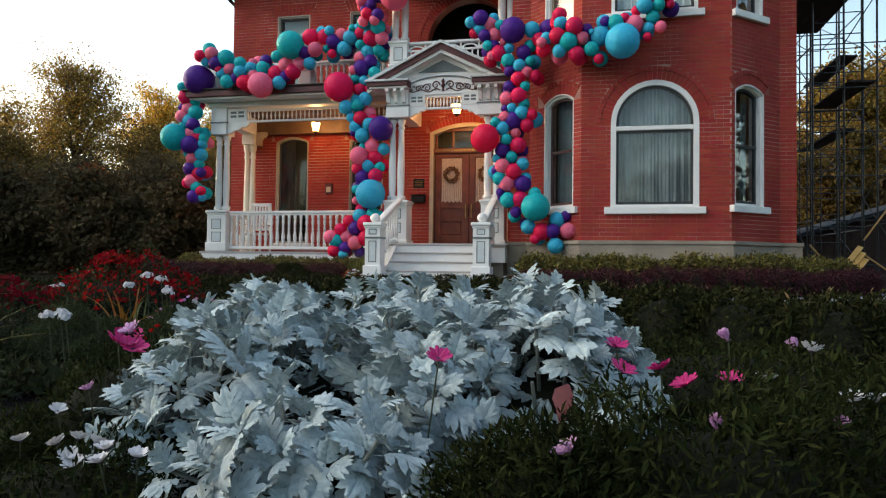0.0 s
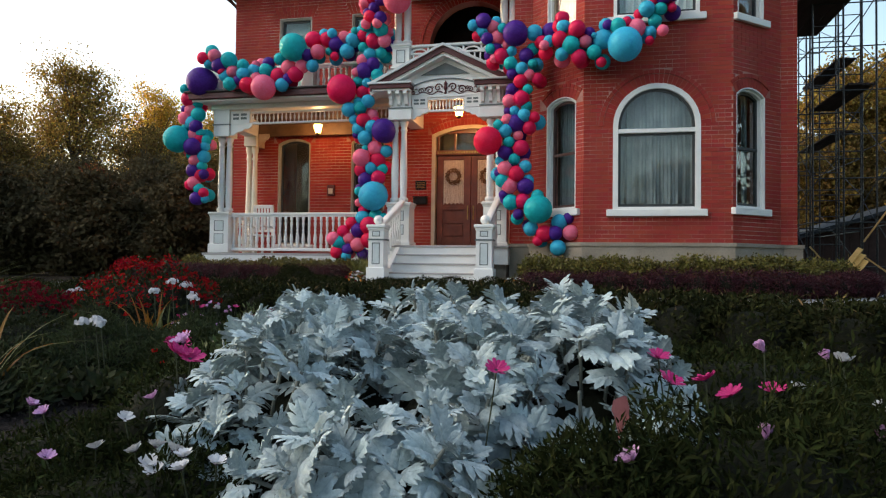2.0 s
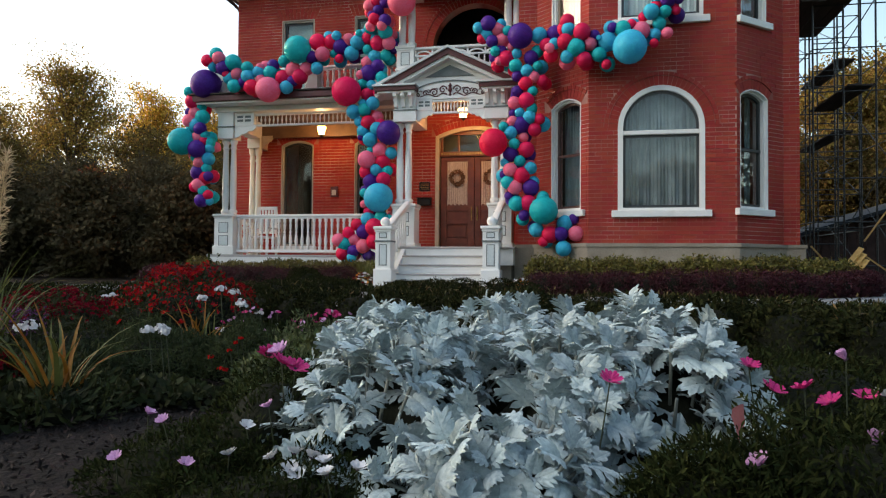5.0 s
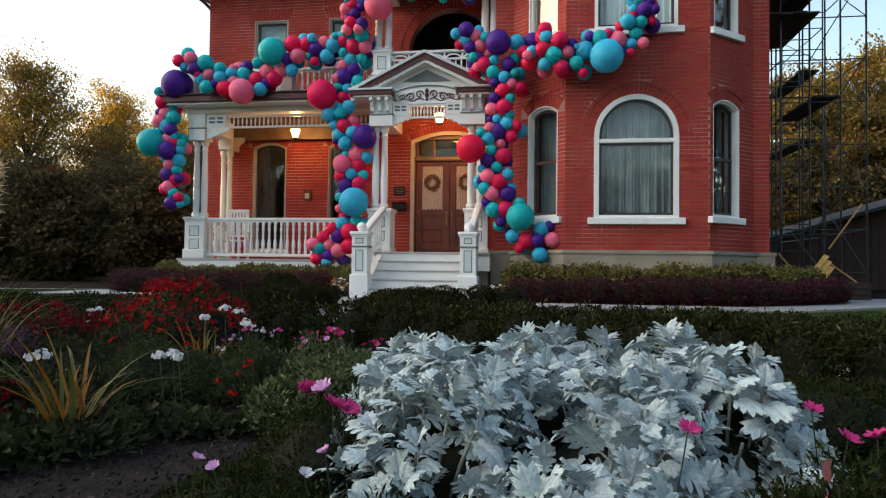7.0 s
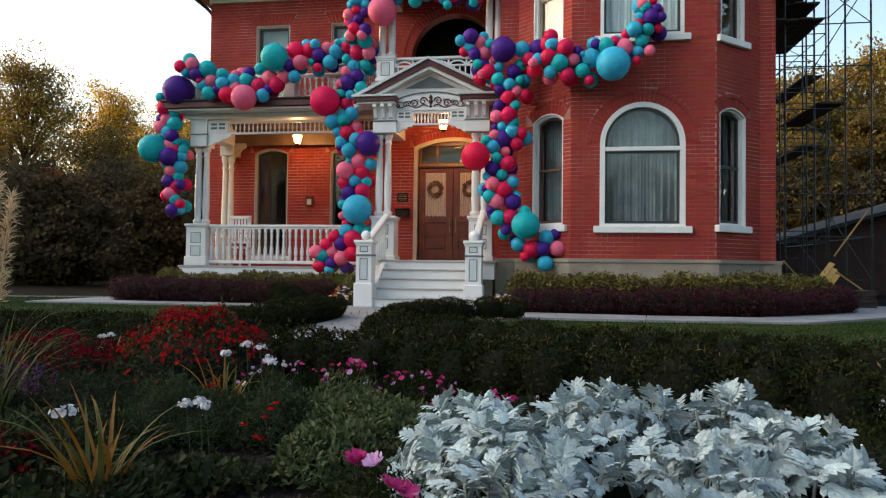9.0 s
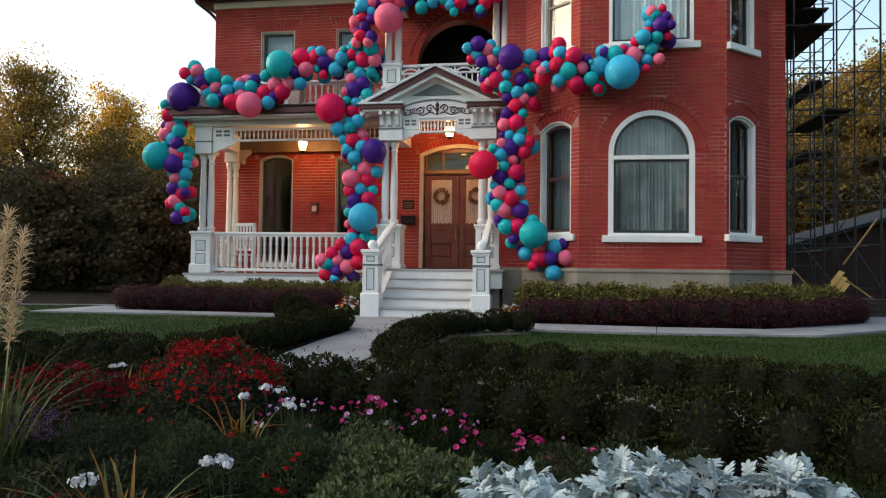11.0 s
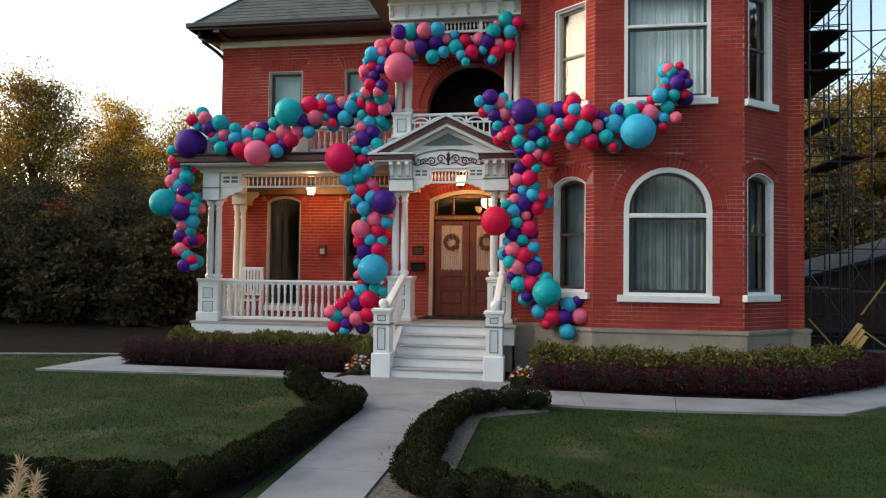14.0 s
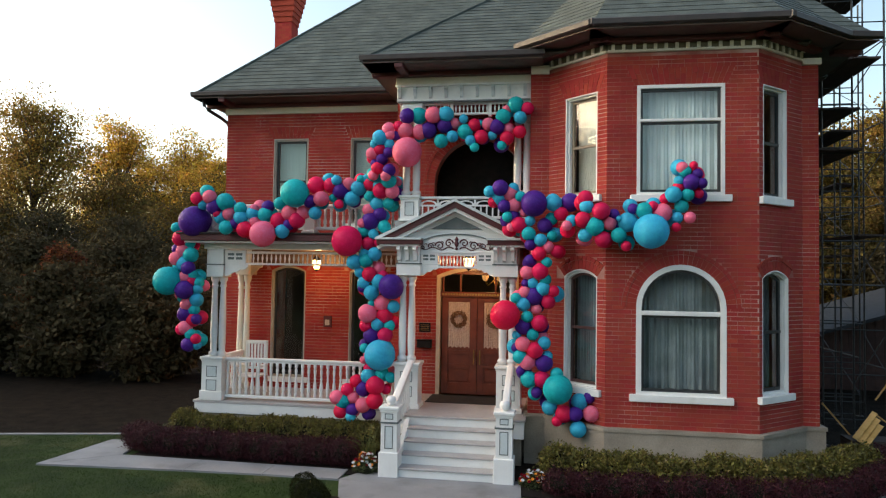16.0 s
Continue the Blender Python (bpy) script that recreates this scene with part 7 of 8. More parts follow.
# unseen trees added on the other sides close the garden and darken window reflections
for i, (x, y, h, r) in enumerate([(-34, -7, 13, 5.5), (-37, 4, 14, 6), (-34, 9, 13, 5.5), (-42, 8, 14, 6), (-30, 3, 11, 5), (-31, 12.5, 11, 4.5), (-39, -18, 13, 6), (-24, -30, 10, 5), (-9, -34, 9, 5), (7, -35, 9, 5.5), (22, -31, 13, 5.5), (26, -14, 16, 6.5), (25, -2, 17, 6.5), (25, 9, 17, 6), (29, 18, 16, 6)]):
    tree("reflection_tree", "unseen olive tree added to darken window reflections and side light", x, y, h, r, M["leaf_olive"] if i % 3 == 0 else M["leaf_dark"], 370 + i, 90, 150, 0.5, 0.05, group="street trees")
# far woods close the horizon
rngw = np.random.default_rng(5)
n = 26000
ang = rngw.uniform(0, 2 * math.pi, n)
rad = rngw.uniform(95, 150, n)
tall = 7 + 4 * np.sin(ang * 9) + 3 * np.sin(ang * 23 + 1)
Pw = np.stack([rad * np.cos(ang), 20 + rad * np.sin(ang), np.abs(rngw.uniform(0, 1, n)) * tall], 1)
tagged(leaf_cloud("far_woods", Pw, rngw.normal(0, 1, (n, 3)), 1.9, 0.6, M["leaf_olive"], None, 6), "far olive woods on the horizon", "woods", kind="stuff")

# ---- scaffold along the east wall ----
M["steel"] = surface("dark_scaffold_steel", (0.03, 0.034, 0.036), (0.06, 0.062, 0.062), 9.0, 0.5, 0.2, 60, metal=0.7)
M["plank"] = surface("weathered_plank", (0.028, 0.019, 0.016), (0.05, 0.034, 0.028), 5.0, 0.85, 0.4, 60)
# golden glint on the braces is put into this wood colour
M["pale_wood"] = surface("gold_toned_pine", (0.42, 0.23, 0.07), (0.55, 0.32, 0.11), 6.0, 0.6, 0.2, 60)
scaffold = thing("scaffold", "dark steel pipe scaffold with wooden planks along the house side", "scaffold")


def pipe(name, a, b, r=0.024, mat="steel"):
    bm = bmesh.new()
    tube(bm, [a, b], r, 7)
    return part(name, bm, M[mat], scaffold)


# (depth, post positions across): two bays along the wall
FRAMES = [(15.9, (4.55, 5.15, 5.78, 6.30)), (18.2, (4.55, 5.15, 5.78, 6.30)), (19.4, (5.40, 6.10, 6.68)), (22.7, (5.40, 6.10, 6.68))]
for y, posts in FRAMES:
    for x in posts:
        pipe("standard", (x, y, 0), (x, y, 10.6), 0.021)
        part("base_plate", boxed(x - 0.08, x + 0.08, y - 0.08, y + 0.08, 0.0, 0.012), M["steel"], scaffold)
    for k in range(11):
        z = 0.55 + 0.93 * k
        pipe("rung", (posts[0], y, z), (posts[-1], y, z), 0.014)
        if y < 17:
            pipe("rung", (posts[0], y, z + 0.12), (posts[1], y, z + 0.12), 0.012)
        if y < 19:
            pipe("rung", (posts[0], y, z + 0.46), (posts[1], y, z + 0.46), 0.012)
for (ya, posts), (yb, _) in ((FRAMES[0], FRAMES[1]), (FRAMES[2], FRAMES[3])):
    for x in (posts[0], posts[-1]):
        for k in range(5):
            z = 0.55 + 1.86 * k
            pipe("brace", (x, ya, z), (x, yb, z + 1.6), 0.011)
            pipe("ledger", (x, ya, z + 0.93), (x, yb, z + 0.93), 0.015)
for za in (1.3, 3.4, 5.2, 7.4):
    pipe("brace", (5.15, 15.88, za), (6.30, 15.88, za + 1.9), 0.012)
    pipe("brace", (4.55, 18.22, za + 0.4), (5.78, 18.22, za + 1.9), 0.011)
# decks of planks: height, across, along
for z, xa, xb, ya, yb in ((6.15, 3.72, 5.28, 15.6, 18.1), (6.57, 4.70, 5.26, 15.8, 18.1), (7.05, 3.72, 5.30, 15.8, 18.1), (7.85, 3.72, 5.32, 14.9, 18.1), (8.40, 3.72, 5.30, 15.2, 18.1), (9.9, 3.72, 5.9, 15.7, 18.1),
                          (4.37, 5.22, 5.76, 15.85, 18.4), (5.92, 6.14, 6.62, 19.4, 22.5), (4.06, 6.14, 6.60, 19.5, 23.0)):
    n = max(2, int((xb - xa) / 0.24))
    for k in range(n):
        w = (xb - xa) / n
        part("plank", boxed(xa + w * k + 0.006, xa + w * (k + 1) - 0.006, ya + 0.05 * (k % 2), yb, z, z + 0.045, bevel=0.004), M["plank"], scaffold)
for a, b in (((4.35, 15.4, 0.95), (4.9, 15.4, 0.30)), ((5.35, 15.4, 1.05), (6.0, 15.4, 2.0)), ((5.3, 15.4, 0.8), (5.9, 15.4, 0.35))):
    d = Vector(b) - Vector(a)
    bm = boxed(-0.016, 0.016, -0.014, 0.014, 0, d.length)
    part("timber_brace", bm, M["pale_wood"], scaffold, "pine brace with golden glint put into its colour", matrix=Matrix.Translation(a) @ d.to_track_quat("Z", "Y").to_matrix().to_4x4())
pile = thing("timber_pile", "stack of dark boards beside the scaffold", "timber")
for k in range(6):
    part("plank", boxed(4.65, 5.9, 14.75 + 0.03 * (k % 2), 15.30, 0.0 + 0.06 * k, 0.055 + 0.06 * k, bevel=0.004), M["plank"], pile)
# bright yellow carries the golden light that falls on the boards
M["gold_lit_pine"] = surface("gold_lit_pine_board", (0.60, 0.34, 0.09), (0.80, 0.50, 0.17), 6.0, 0.5, 0.2, 60)
board = thing("leaning_board", "pine boards leaning on the timber stack, golden light in their colour", "board")
d = Vector((0.40, 0.10, 0.50))
for k in range(3):
    bm = boxed(-0.055, 0.055, -0.012, 0.012, 0, d.length * (1.0 - 0.1 * k), bevel=0.003)
    part("slat", bm, M["gold_lit_pine"], board, matrix=Matrix.Translation((4.70 + 0.085 * k, 14.72, 0.40 - 0.065 * k)) @ d.to_track_quat("Z", "Y").to_matrix().to_4x4() @ Matrix.Rotation(0.6, 4, "Z"))
# low dark shed behind
shed = thing("shed", "low dark wooden shed with a sloping roof behind the scaffold", "shed")
M["shed_wall"] = surface("dark_red_board", (0.035, 0.018, 0.014), (0.06, 0.03, 0.024), 5.0, 0.85, 0.3, 60)
M["shed_roof"] = surface("grey_metal_roof", (0.014, 0.017, 0.021), (0.028, 0.032, 0.037), 4.0, 0.75, 0.2, 60, stain=((0.05, 0.035, 0.03), 1.2, 0.6, 0.5), spec=0.3)
bm = bmesh.new()
prism(bm, [(5.6, 0.0), (16.0, 0.0), (16.0, 4.36), (5.6, 1.20)], 24.0, 29.0)
part("wall", bm, M["shed_wall"], shed)
for k in range(40):
    x = 5.6 + 0.26 * k
    part("board", boxed(x, x + 0.245, 23.975, 24.0, 0.0, 1.18 + 0.304 * (x - 5.6)), M["shed_wall"], shed)
bm = bmesh.new()
prism(bm, [(5.0, 1.08), (17.0, 4.72), (17.0, 4.83), (5.0, 1.19)], 23.4, 29.5)
part("roof", bm, M["shed_roof"], shed)
M["forest_floor"] = surface("darkened_ground", (0.006, 0.005, 0.004), (0.018, 0.014, 0.010), 3.0, 0.95, 0.8, 40, spec=0.05)
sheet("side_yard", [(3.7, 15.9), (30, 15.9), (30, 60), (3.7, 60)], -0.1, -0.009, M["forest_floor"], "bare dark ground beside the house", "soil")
# neighbouring bank and bed under the trees; tree shade is put into the colour
sheet("wood_floor", [(-60, 2.0), (-9.95, 13.75), (-9.3, 16.0), (-9.3, 60), (-60, 60)], -0.1, -0.012, M["forest_floor"], "bare ground under the trees, darkened in colour for shade", "soil")
# white kerb line at the lawn's edge
kerb = sheet("lawn_kerb", [(-40, 6.45), (-9.95, 13.55), (-9.95, 13.66), (-40, 6.62)], -0.1, 0.0, M["concrete"], "pale concrete kerb at the lawn's edge", "kerb")
# ---- balloon garlands ----
LATEX = {"T": ((0.003, 0.46, 0.50), (0.006, 0.53, 0.57)), "B": ((0.035, 0.47, 0.70), (0.05, 0.54, 0.79)), "P": ((0.075, 0.016, 0.24), (0.10, 0.026, 0.31)),
         "R": ((0.78, 0.010, 0.085), (0.86, 0.018, 0.115)), "K": ((0.95, 0.165, 0.28), (0.97, 0.22, 0.35))}
BALLOON = {}
for key, (c1, c2) in LATEX.items():
    mat = leafy("latex_balloon", c1, c2, 0.5, 0.28, vary="object", amount=0.08, bump=0.0, spec=0.22, fine=3.0)
    bm = bmesh.new()
    lathe(bm, [(math.sin(a) * (1.0 if a < 1.6 else 1.0 - 0.06 * (a - 1.6) ** 2), -math.cos(a) if a < 1.6 else -math.cos(a) * (1 + 0.05 * (a - 1.6) ** 2))
               for a in [math.pi * k / 10 for k in range(1, 10)]] + [(0.035, 1.10), (0.02, 1.13), (0.06, 1.18)], seg=18)
    bmesh.ops.recalc_face_normals(bm, faces=bm.faces)
    me = bpy.data.meshes.new("balloon")
    bm.to_mesh(me)
    bm.free()
    me.materials.append(mat)
    me.shade_smooth()
    BALLOON[key] = me
tie = random.Random(5)


def balloons(garland, depth, slope, rows):
    """Balloons (x, z, radius, colour) knotted to a line that hangs at that depth; slope: how the depth changes along x."""
    x0 = rows[0][0]
    for x, z, r, c in rows:
        r = r * 1.08 if r < 0.2 else r
        y = depth + slope * (x - x0) - (0.12 if r > 0.2 else tie.uniform(-0.05, 0.07))
        turn = Euler((math.pi / 2 * -1 + tie.uniform(-0.7, 0.7), tie.uniform(-0.4, 0.4), tie.uniform(-0.7, 0.7)))
        more(BALLOON[c], "balloon", garland, Matrix.LocRotScale((x, y, z), turn, (r * 0.985, r * 0.985, r)))
        if tie.random() < 0.5 and r < 0.2:
            q = tie.uniform(0.12, 0.155)
            more(BALLOON[tie.choice("TBPRKPR")], "balloon", garland, Matrix.LocRotScale((x + tie.uniform(-0.05, 0.05), y + 0.2, z + tie.uniform(-0.07, 0.07)), turn, (q, q, q)))


ga = thing("balloon_garland", "pink, red, purple, teal and blue balloon garland along the porch roof", "balloon garland", "balloon garlands")
balloons(ga, 13.75, 0.0, [(-9.04, 3.21, 0.307, "T"), (-8.47, 4.46, 0.33, "P"), (-8.91, 4.33, 0.107, "T"), (-8.82, 4.11, 0.167, "R"), (-8.66, 4.02, 0.119, "T"), (-8.93, 3.89, 0.107, "P"), (-8.78, 3.86, 0.155, "K"), (-8.92, 3.68, 0.143, "K"), (-8.60, 3.76, 0.154, "T"), (-8.75, 3.58, 0.155, "B"), (-8.62, 3.48, 0.142, "P"), (-8.91, 3.49, 0.095, "T"), (-8.69, 3.29, 0.154, "K"), (-8.55, 3.21, 0.142, "R"), (-8.66, 3.03, 0.201, "P"), (-8.53, 3.34, 0.107, "T"), (-8.43, 3.19, 0.118, "T"), (-8.43, 3.05, 0.106, "B"), (-8.83, 2.92, 0.095, "K"), (-8.75, 2.86, 0.107, "T"), (-8.45, 2.82, 0.142, "B"), (-8.64, 2.73, 0.13, "K")])
balloons(ga, 13.75, 0.0, [(-8.50, 2.61, 0.118, "T"), (-8.69, 2.52, 0.166, "P"), (-8.51, 2.4, 0.142, "R"), (-8.40, 2.42, 0.106, "P"), (-8.66, 2.24, 0.142, "K"), (-8.75, 2.2, 0.118, "R"), (-8.53, 2.1, 0.118, "T"), (-8.59, 2.1, 0.094, "K"), (-8.40, 2.01, 0.106, "R"), (-8.57, 1.89, 0.142, "P"), (-8.40, 1.88, 0.094, "B")])
balloons(ga, 13.45, 0.0, [(-8.12, 5.06, 0.139, "T"), (-8.32, 4.92, 0.128, "R"), (-8.02, 4.94, 0.139, "K"), (-8.21, 4.8, 0.105, "B"), (-7.94, 4.75, 0.162, "P"), (-7.72, 4.85, 0.173, "T"), (-7.87, 4.6, 0.081, "R"), (-7.83, 4.53, 0.127, "B"), (-7.63, 4.6, 0.127, "K"), (-7.65, 4.32, 0.138, "T"), (-7.48, 4.4, 0.104, "P"), (-7.36, 4.71, 0.127, "T"), (-7.35, 4.53, 0.138, "B"), (-7.11, 4.61, 0.126, "B"), (-7.08, 4.71, 0.092, "K"), (-7.05, 4.45, 0.103, "K"), (-6.84, 4.59, 0.149, "T"), (-6.8, 4.75, 0.126, "P"), (-7.25, 4.28, 0.161, "R"), (-6.83, 4.19, 0.272, "K"), (-6.53, 4.82, 0.125, "T"), (-6.57, 4.47, 0.16, "R")])
balloons(ga, 13.45, 0.0, [(-6.46, 4.25, 0.137, "B"), (-6.34, 4.39, 0.114, "P"), (-6.17, 5.01, 0.293, "T"), (-6.33, 4.63, 0.159, "K"), (-6.17, 4.48, 0.159, "R"), (-6.04, 4.64, 0.136, "K"), (-5.77, 4.62, 0.124, "B"), (-5.88, 4.85, 0.125, "P"), (-5.77, 5.18, 0.17, "R"), (-5.64, 4.9, 0.147, "K"), (-5.47, 5.18, 0.147, "R"), (-5.55, 5.31, 0.102, "B"), (-5.43, 4.93, 0.079, "T"), (-5.27, 5.07, 0.158, "P"), (-5.33, 5.27, 0.101, "B"), (-5.1, 5.21, 0.124, "K"), (-5.03, 4.91, 0.146, "B"), (-4.89, 5.12, 0.146, "B"), (-5.28, 4.8, 0.09, "R"), (-4.83, 5.29, 0.078, "T"), (-4.72, 5.3, 0.09, "B")])
gb = thing("balloon_garland", "matte multicoloured balloon garland hanging beside the steps", "balloon garland", "balloon garlands")
balloons(gb, 13.4, 0.0, [(-4.64, 5.21, 0.145, "R"), (-4.49, 5.17, 0.133, "B"), (-4.36, 5.2, 0.089, "T"), (-4.42, 5.06, 0.155, "R"), (-4.18, 5.04, 0.133, "K"), (-4.11, 5.24, 0.089, "K"), (-4.66, 4.95, 0.1, "T"), (-4.51, 4.8, 0.133, "B"), (-4.27, 4.81, 0.111, "T"), (-4.67, 4.68, 0.122, "K"), (-4.44, 4.59, 0.133, "P"), (-4.63, 4.46, 0.167, "P"), (-4.78, 4.42, 0.089, "K"), (-4.34, 4.35, 0.122, "T"), (-4.76, 4.25, 0.1, "T"), (-4.56, 4.2, 0.1, "B"), (-5.06, 4.06, 0.31, "R"), (-4.65, 4.01, 0.133, "R"), (-4.43, 4.03, 0.111, "R"), (-4.51, 3.81, 0.133, "B"), (-4.73, 3.81, 0.1, "B"), (-4.92, 3.65, 0.145, "B")])
balloons(gb, 13.4, 0.0, [(-4.68, 3.68, 0.133, "T"), (-4.44, 3.54, 0.122, "K"), (-4.82, 3.45, 0.1, "B"), (-4.6, 3.41, 0.144, "R"), (-4.36, 3.4, 0.099, "R"), (-4.72, 3.25, 0.122, "B"), (-4.42, 3.28, 0.133, "B"), (-4.76, 3.13, 0.078, "P"), (-4.15, 3.18, 0.251, "P"), (-4.56, 3.06, 0.144, "B"), (-4.37, 2.85, 0.154, "K"), (-4.14, 2.79, 0.121, "B"), (-4.56, 2.84, 0.066, "T"), (-4.63, 2.65, 0.177, "K"), (-4.31, 2.6, 0.154, "R"), (-4.67, 2.41, 0.133, "R"), (-4.43, 2.44, 0.121, "B"), (-4.21, 2.42, 0.11, "T"), (-4.56, 2.22, 0.165, "P"), (-4.27, 2.24, 0.143, "R"), (-4.69, 1.97, 0.088, "T")])
balloons(gb, 13.4, 0.0, [(-4.35, 1.86, 0.305, "B"), (-4.7, 1.74, 0.077, "K"), (-4.61, 1.58, 0.099, "R"), (-4.61, 1.43, 0.143, "B"), (-4.34, 1.47, 0.132, "T"), (-4.15, 1.42, 0.099, "T"), (-4.85, 1.32, 0.121, "R"), (-4.7, 1.18, 0.154, "P"), (-4.45, 1.26, 0.176, "R"), (-4.26, 1.18, 0.099, "R"), (-5.02, 1.15, 0.122, "R"), (-5.22, 1, 0.133, "K"), (-4.91, 1, 0.121, "K"), (-5.11, 0.92, 0.144, "T"), (-4.45, 0.97, 0.154, "R"), (-4.69, 0.87, 0.143, "K"), (-4.9, 0.77, 0.121, "P"), (-5.15, 0.72, 0.133, "R"), (-4.61, 0.69, 0.11, "P"), (-4.93, 0.64, 0.099, "B")])
gc = thing("balloon_garland", "matte multicoloured balloon garland looped over the upper balcony", "balloon garland", "balloon garlands")
balloons(gc, 13.1, 0.0, [(-4.51, 5.33, 0.098, "K"), (-4.42, 5.46, 0.12, "R"), (-4.18, 5.41, 0.119, "P"), (-4.24, 5.3, 0.098, "K"), (-4.48, 5.55, 0.087, "P"), (-4.34, 5.63, 0.109, "P"), (-4.54, 5.75, 0.12, "K"), (-4.38, 5.82, 0.12, "R"), (-4.2, 5.76, 0.098, "P"), (-4.48, 5.93, 0.087, "B"), (-4.37, 6.04, 0.141, "B"), (-4.19, 5.92, 0.098, "B"), (-4.2, 6.2, 0.13, "K"), (-4.17, 6.09, 0.098, "K"), (-4.01, 6.25, 0.108, "R"), (-4.06, 6.09, 0.098, "P"), (-3.82, 5.74, 0.289, "K"), (-3.88, 6.17, 0.152, "K"), (-3.61, 6.15, 0.14, "K"), (-3.84, 6.45, 0.141, "P"), (-3.63, 6.47, 0.151, "T"), (-3.34, 6.46, 0.151, "K"), (-3.09, 6.47, 0.14, "B")])
balloons(gc, 13.1, 0.0, [(-3.44, 6.18, 0.151, "P"), (-3.13, 6.27, 0.14, "P"), (-3.19, 5.97, 0.129, "T"), (-2.97, 6.05, 0.107, "B"), (-2.92, 6.31, 0.096, "K"), (-2.76, 6.38, 0.085, "B"), (-2.73, 6.14, 0.139, "T"), (-2.62, 5.96, 0.096, "B"), (-2.55, 6.26, 0.117, "R"), (-2.43, 6.29, 0.053, "T"), (-2.42, 6.03, 0.128, "R"), (-2.29, 6.27, 0.117, "K"), (-2.21, 6.06, 0.085, "B"), (-2.13, 6.21, 0.138, "P"), (-2.03, 5.86, 0.085, "T"), (-2.01, 6.41, 0.138, "T"), (-1.94, 6, 0.127, "R"), (-1.91, 6.18, 0.106, "K"), (-1.7, 6.12, 0.116, "R"), (-1.69, 6.37, 0.116, "B"), (-1.78, 6.63, 0.148, "T"), (-1.56, 6.55, 0.116, "R"), (-1.95, 6.53, 0.085, "K"), (-2.54, 5.83, 0.085, "T")])
gd = thing("balloon_garland", "matte multicoloured balloon garland running across the bay wall to a window", "balloon garland", "balloon garlands")
balloons(gd, 12.5, 0.0, [(-2.19, 4.92, 0.101, "B"), (-2, 4.98, 0.141, "P"), (-1.77, 4.99, 0.09, "B"), (-2.04, 4.8, 0.131, "B"), (-2.12, 4.74, 0.101, "R"), (-1.83, 4.89, 0.13, "K"), (-1.64, 4.83, 0.09, "T"), (-1.93, 4.66, 0.11, "P"), (-1.74, 4.69, 0.13, "K"), (-1.87, 4.47, 0.09, "T"), (-1.77, 4.48, 0.11, "P"), (-1.4, 4.7, 0.237, "P"), (-1.57, 4.55, 0.08, "K"), (-1.67, 4.33, 0.14, "R"), (-1.8, 4.29, 0.08, "K"), (-1.47, 4.4, 0.09, "B"), (-1.49, 4.17, 0.12, "T"), (-1.21, 4.32, 0.129, "P"), (-1.06, 4.71, 0.139, "B"), (-1.1, 4.44, 0.109, "T"), (-0.93, 4.52, 0.119, "R"), (-0.77, 4.73, 0.158, "P")])
balloons(gd, 11.85, 0.0, [(-0.54, 4.74, 0.121, "R"), (-0.52, 4.59, 0.112, "B"), (-0.76, 4.36, 0.094, "B"), (-0.84, 4.27, 0.084, "K"), (-0.58, 4.37, 0.131, "R"), (-0.29, 4.51, 0.14, "R"), (-0.39, 4.26, 0.149, "T"), (-0.54, 4.12, 0.112, "B"), (-0.25, 4.05, 0.13, "R"), (-0.08, 4.46, 0.093, "P"), (-0.15, 4.32, 0.111, "K"), (-0, 4.12, 0.12, "T"), (-0, 4.39, 0.046, "B"), (0.15, 4.34, 0.157, "B"), (0.22, 4.55, 0.083, "P"), (0.39, 4.52, 0.129, "T"), (0.12, 3.94, 0.083, "R"), (0.5, 4.18, 0.291, "B"), (0.53, 4.59, 0.083, "R"), (0.69, 4.49, 0.147, "K"), (0.92, 4.41, 0.091, "B"), (1.11, 4.41, 0.091, "K")])
balloons(gd, 11.85, 0.0, [(0.9, 4.25, 0.073, "R"), (0.99, 4.6, 0.11, "T"), (0.85, 4.78, 0.128, "B"), (0.73, 4.72, 0.083, "R"), (0.94, 4.9, 0.092, "R"), (1.08, 4.78, 0.101, "T"), (1.26, 4.8, 0.073, "R"), (1.13, 4.98, 0.128, "P"), (1.29, 4.96, 0.082, "P"), (0.95, 5.01, 0.082, "B"), (1.04, 5.16, 0.092, "T"), (1.22, 5.11, 0.082, "P"), (0.99, 5.22, 0.092, "K"), (1.16, 5.25, 0.064, "R")])
ge = thing("balloon_garland", "matte multicoloured balloon garland hanging down beside the entry portico", "balloon garland", "balloon garlands")
balloons(ge, 12.45, 0.0, [(-1.28, 4.06, 0.109, "B"), (-1.08, 4.13, 0.089, "T"), (-1.46, 3.98, 0.099, "P"), (-1.3, 3.82, 0.119, "R"), (-1.15, 3.94, 0.099, "K"), (-1, 3.87, 0.108, "R"), (-1.46, 3.69, 0.109, "P"), (-1.17, 3.67, 0.089, "T"), (-1.51, 3.49, 0.119, "K"), (-1.28, 3.51, 0.138, "R"), (-1.54, 3.3, 0.069, "P"), (-1.41, 3.3, 0.089, "B"), (-1.19, 3.37, 0.099, "T"), (-1.23, 3.21, 0.118, "B"), (-1.05, 3.17, 0.098, "R"), (-1.54, 3.14, 0.099, "K"), (-1.39, 3.07, 0.158, "P"), (-1.7, 3.04, 0.089, "T"), (-1.14, 2.98, 0.118, "R"), (-1.57, 2.93, 0.119, "B"), (-1.34, 2.85, 0.089, "K"), (-1.88, 2.74, 0.266, "R")])
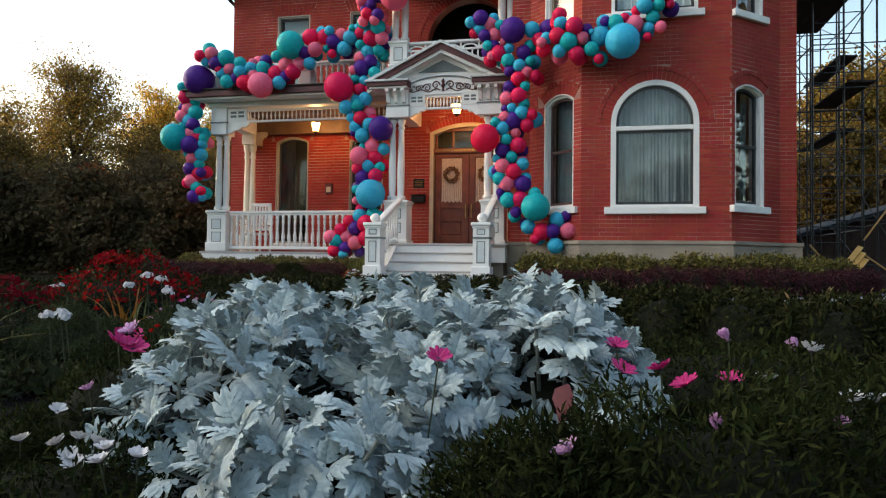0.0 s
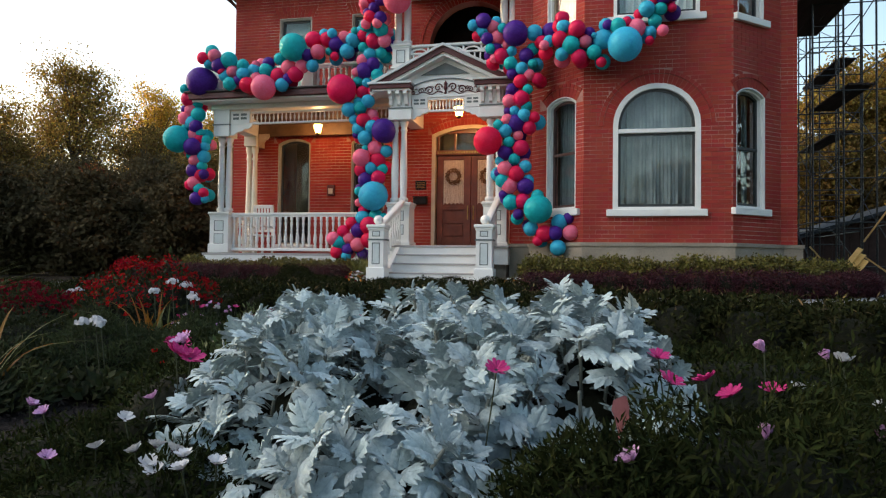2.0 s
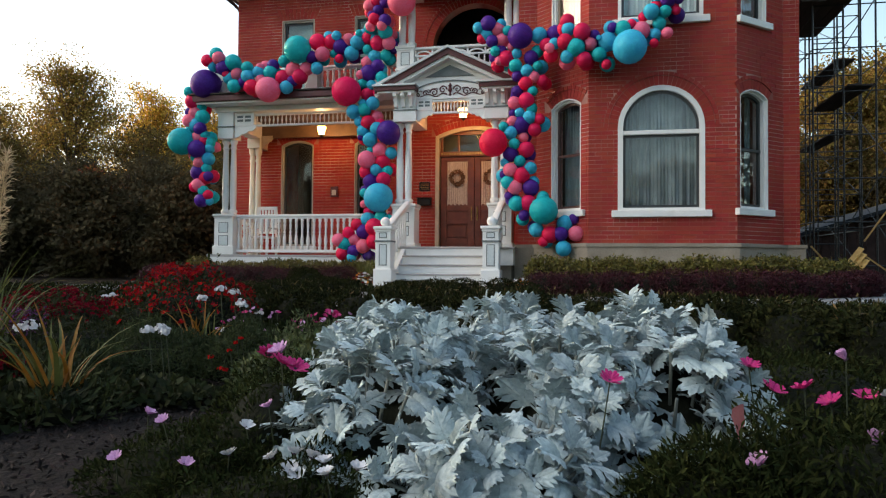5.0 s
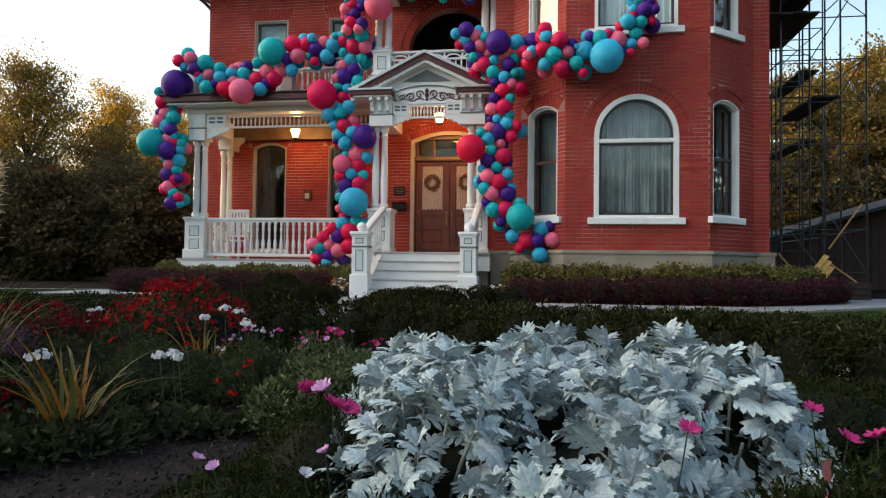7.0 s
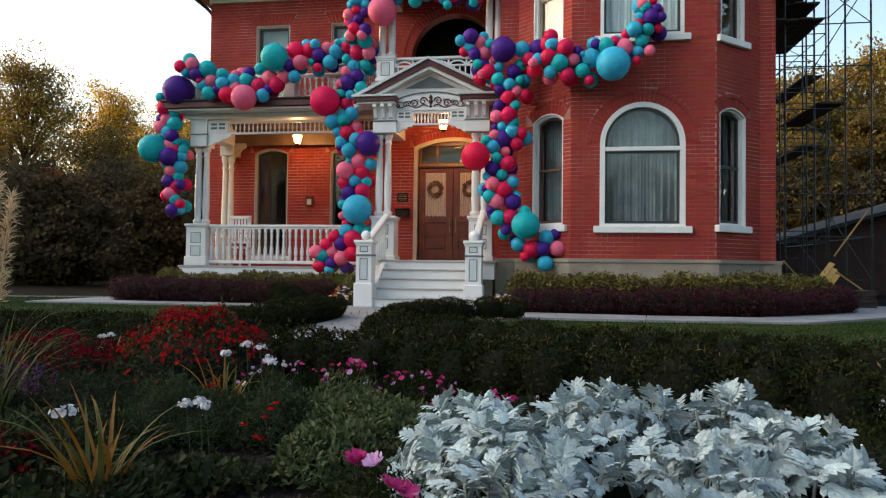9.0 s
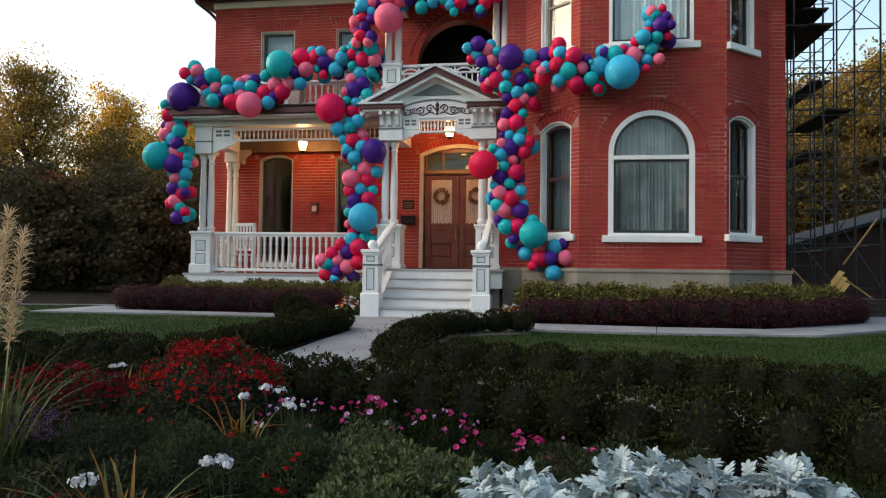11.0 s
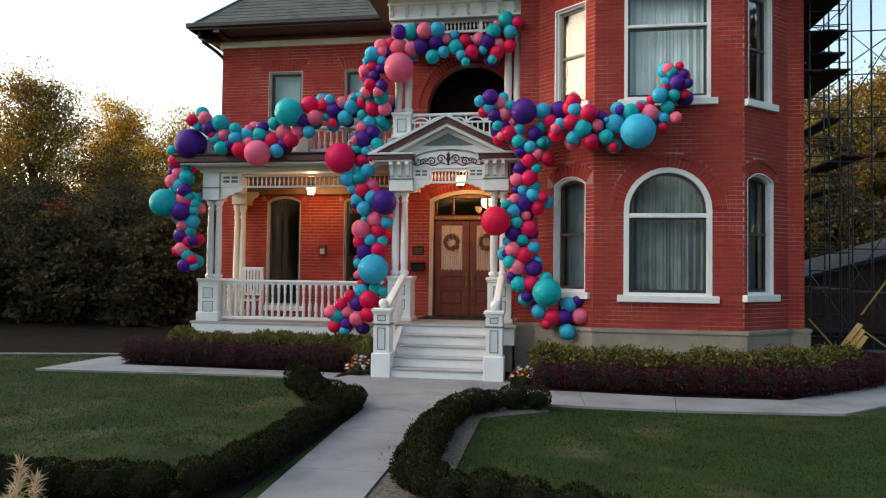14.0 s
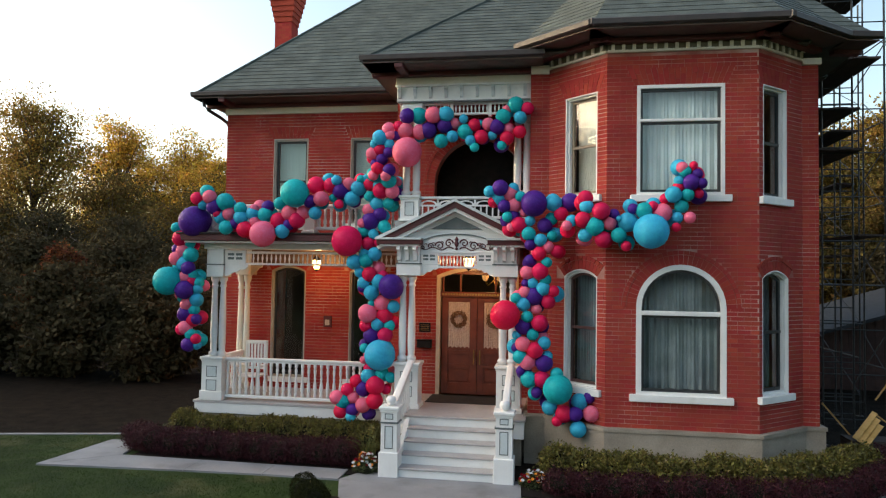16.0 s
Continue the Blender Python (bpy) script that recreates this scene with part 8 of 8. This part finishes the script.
balloons(ge, 12.45, 0.0, [(-1.5, 2.72, 0.099, "T"), (-1.28, 2.61, 0.138, "R"), (-1.57, 2.54, 0.138, "P"), (-1.68, 2.39, 0.079, "B"), (-1.4, 2.41, 0.099, "T"), (-1.2, 2.27, 0.108, "B"), (-1.57, 2.24, 0.128, "K"), (-1.69, 2.17, 0.079, "P"), (-1.36, 2.14, 0.138, "R"), (-1.62, 2.02, 0.119, "T"), (-1.15, 2.03, 0.098, "B"), (-1.49, 1.93, 0.138, "K"), (-1.2, 1.92, 0.147, "P"), (-1.6, 1.77, 0.079, "P"), (-1.46, 1.63, 0.138, "T"), (-1.24, 1.64, 0.138, "R"), (-0.98, 1.74, 0.108, "T"), (-1.32, 1.41, 0.098, "P"), (-0.96, 1.49, 0.261, "T")])
balloons(ge, 12.45, 0.0, [(-1.1, 1.15, 0.127, "B"), (-0.85, 1.06, 0.146, "R"), (-0.59, 1.27, 0.136, "B"), (-0.43, 1.34, 0.097, "P"), (-0.66, 1.07, 0.126, "P"), (-0.39, 1.08, 0.136, "K"), (-0.61, 0.81, 0.136, "B"), (-0.97, 0.93, 0.088, "R")])
# ---- bricks: singles on a stretch of the bay wall, the rest joined ----
laying = random.Random(11)
single_mesh = {}
for wall, L, z0, z1, ops, singles in WALLS:
    vs, fs = [], []
    count = 0
    for p, q, za, zb in brick_plan(L, z0, z1, ops):
        whole = abs((q - p) - (LONG - UPRIGHT)) < 0.003
        if singles and whole and p > singles[0] and za > singles[1] and q < singles[2] and zb < singles[3] and count < 300:
            if "brick" not in single_mesh:
                bv, bf = [], []
                w, h = LONG - UPRIGHT, COURSE - JOINT
                brick_faces(bv, bf, [(0, 0), (w, 0), (w, h), (0, h)], 0.006)
                me = bpy.data.meshes.new("brick")
                me.from_pydata(bv, [], bf)
                me.materials.append(M["brick_piece"])
                single_mesh["brick"] = me
            more(single_mesh["brick"], "brick", wall, Matrix.Translation((p, -laying.random() * 0.003, za)))
            count += 1
        else:
            brick_faces(vs, fs, [(p, za), (q, za), (q, zb), (p, zb)], 0.004 + laying.random() * 0.003)
    for o in ops:
        brick_heads(o, vs, fs, laying)
    tagged(quick("brickwork", vs, fs, M["brick"], wall), kind="stuff")
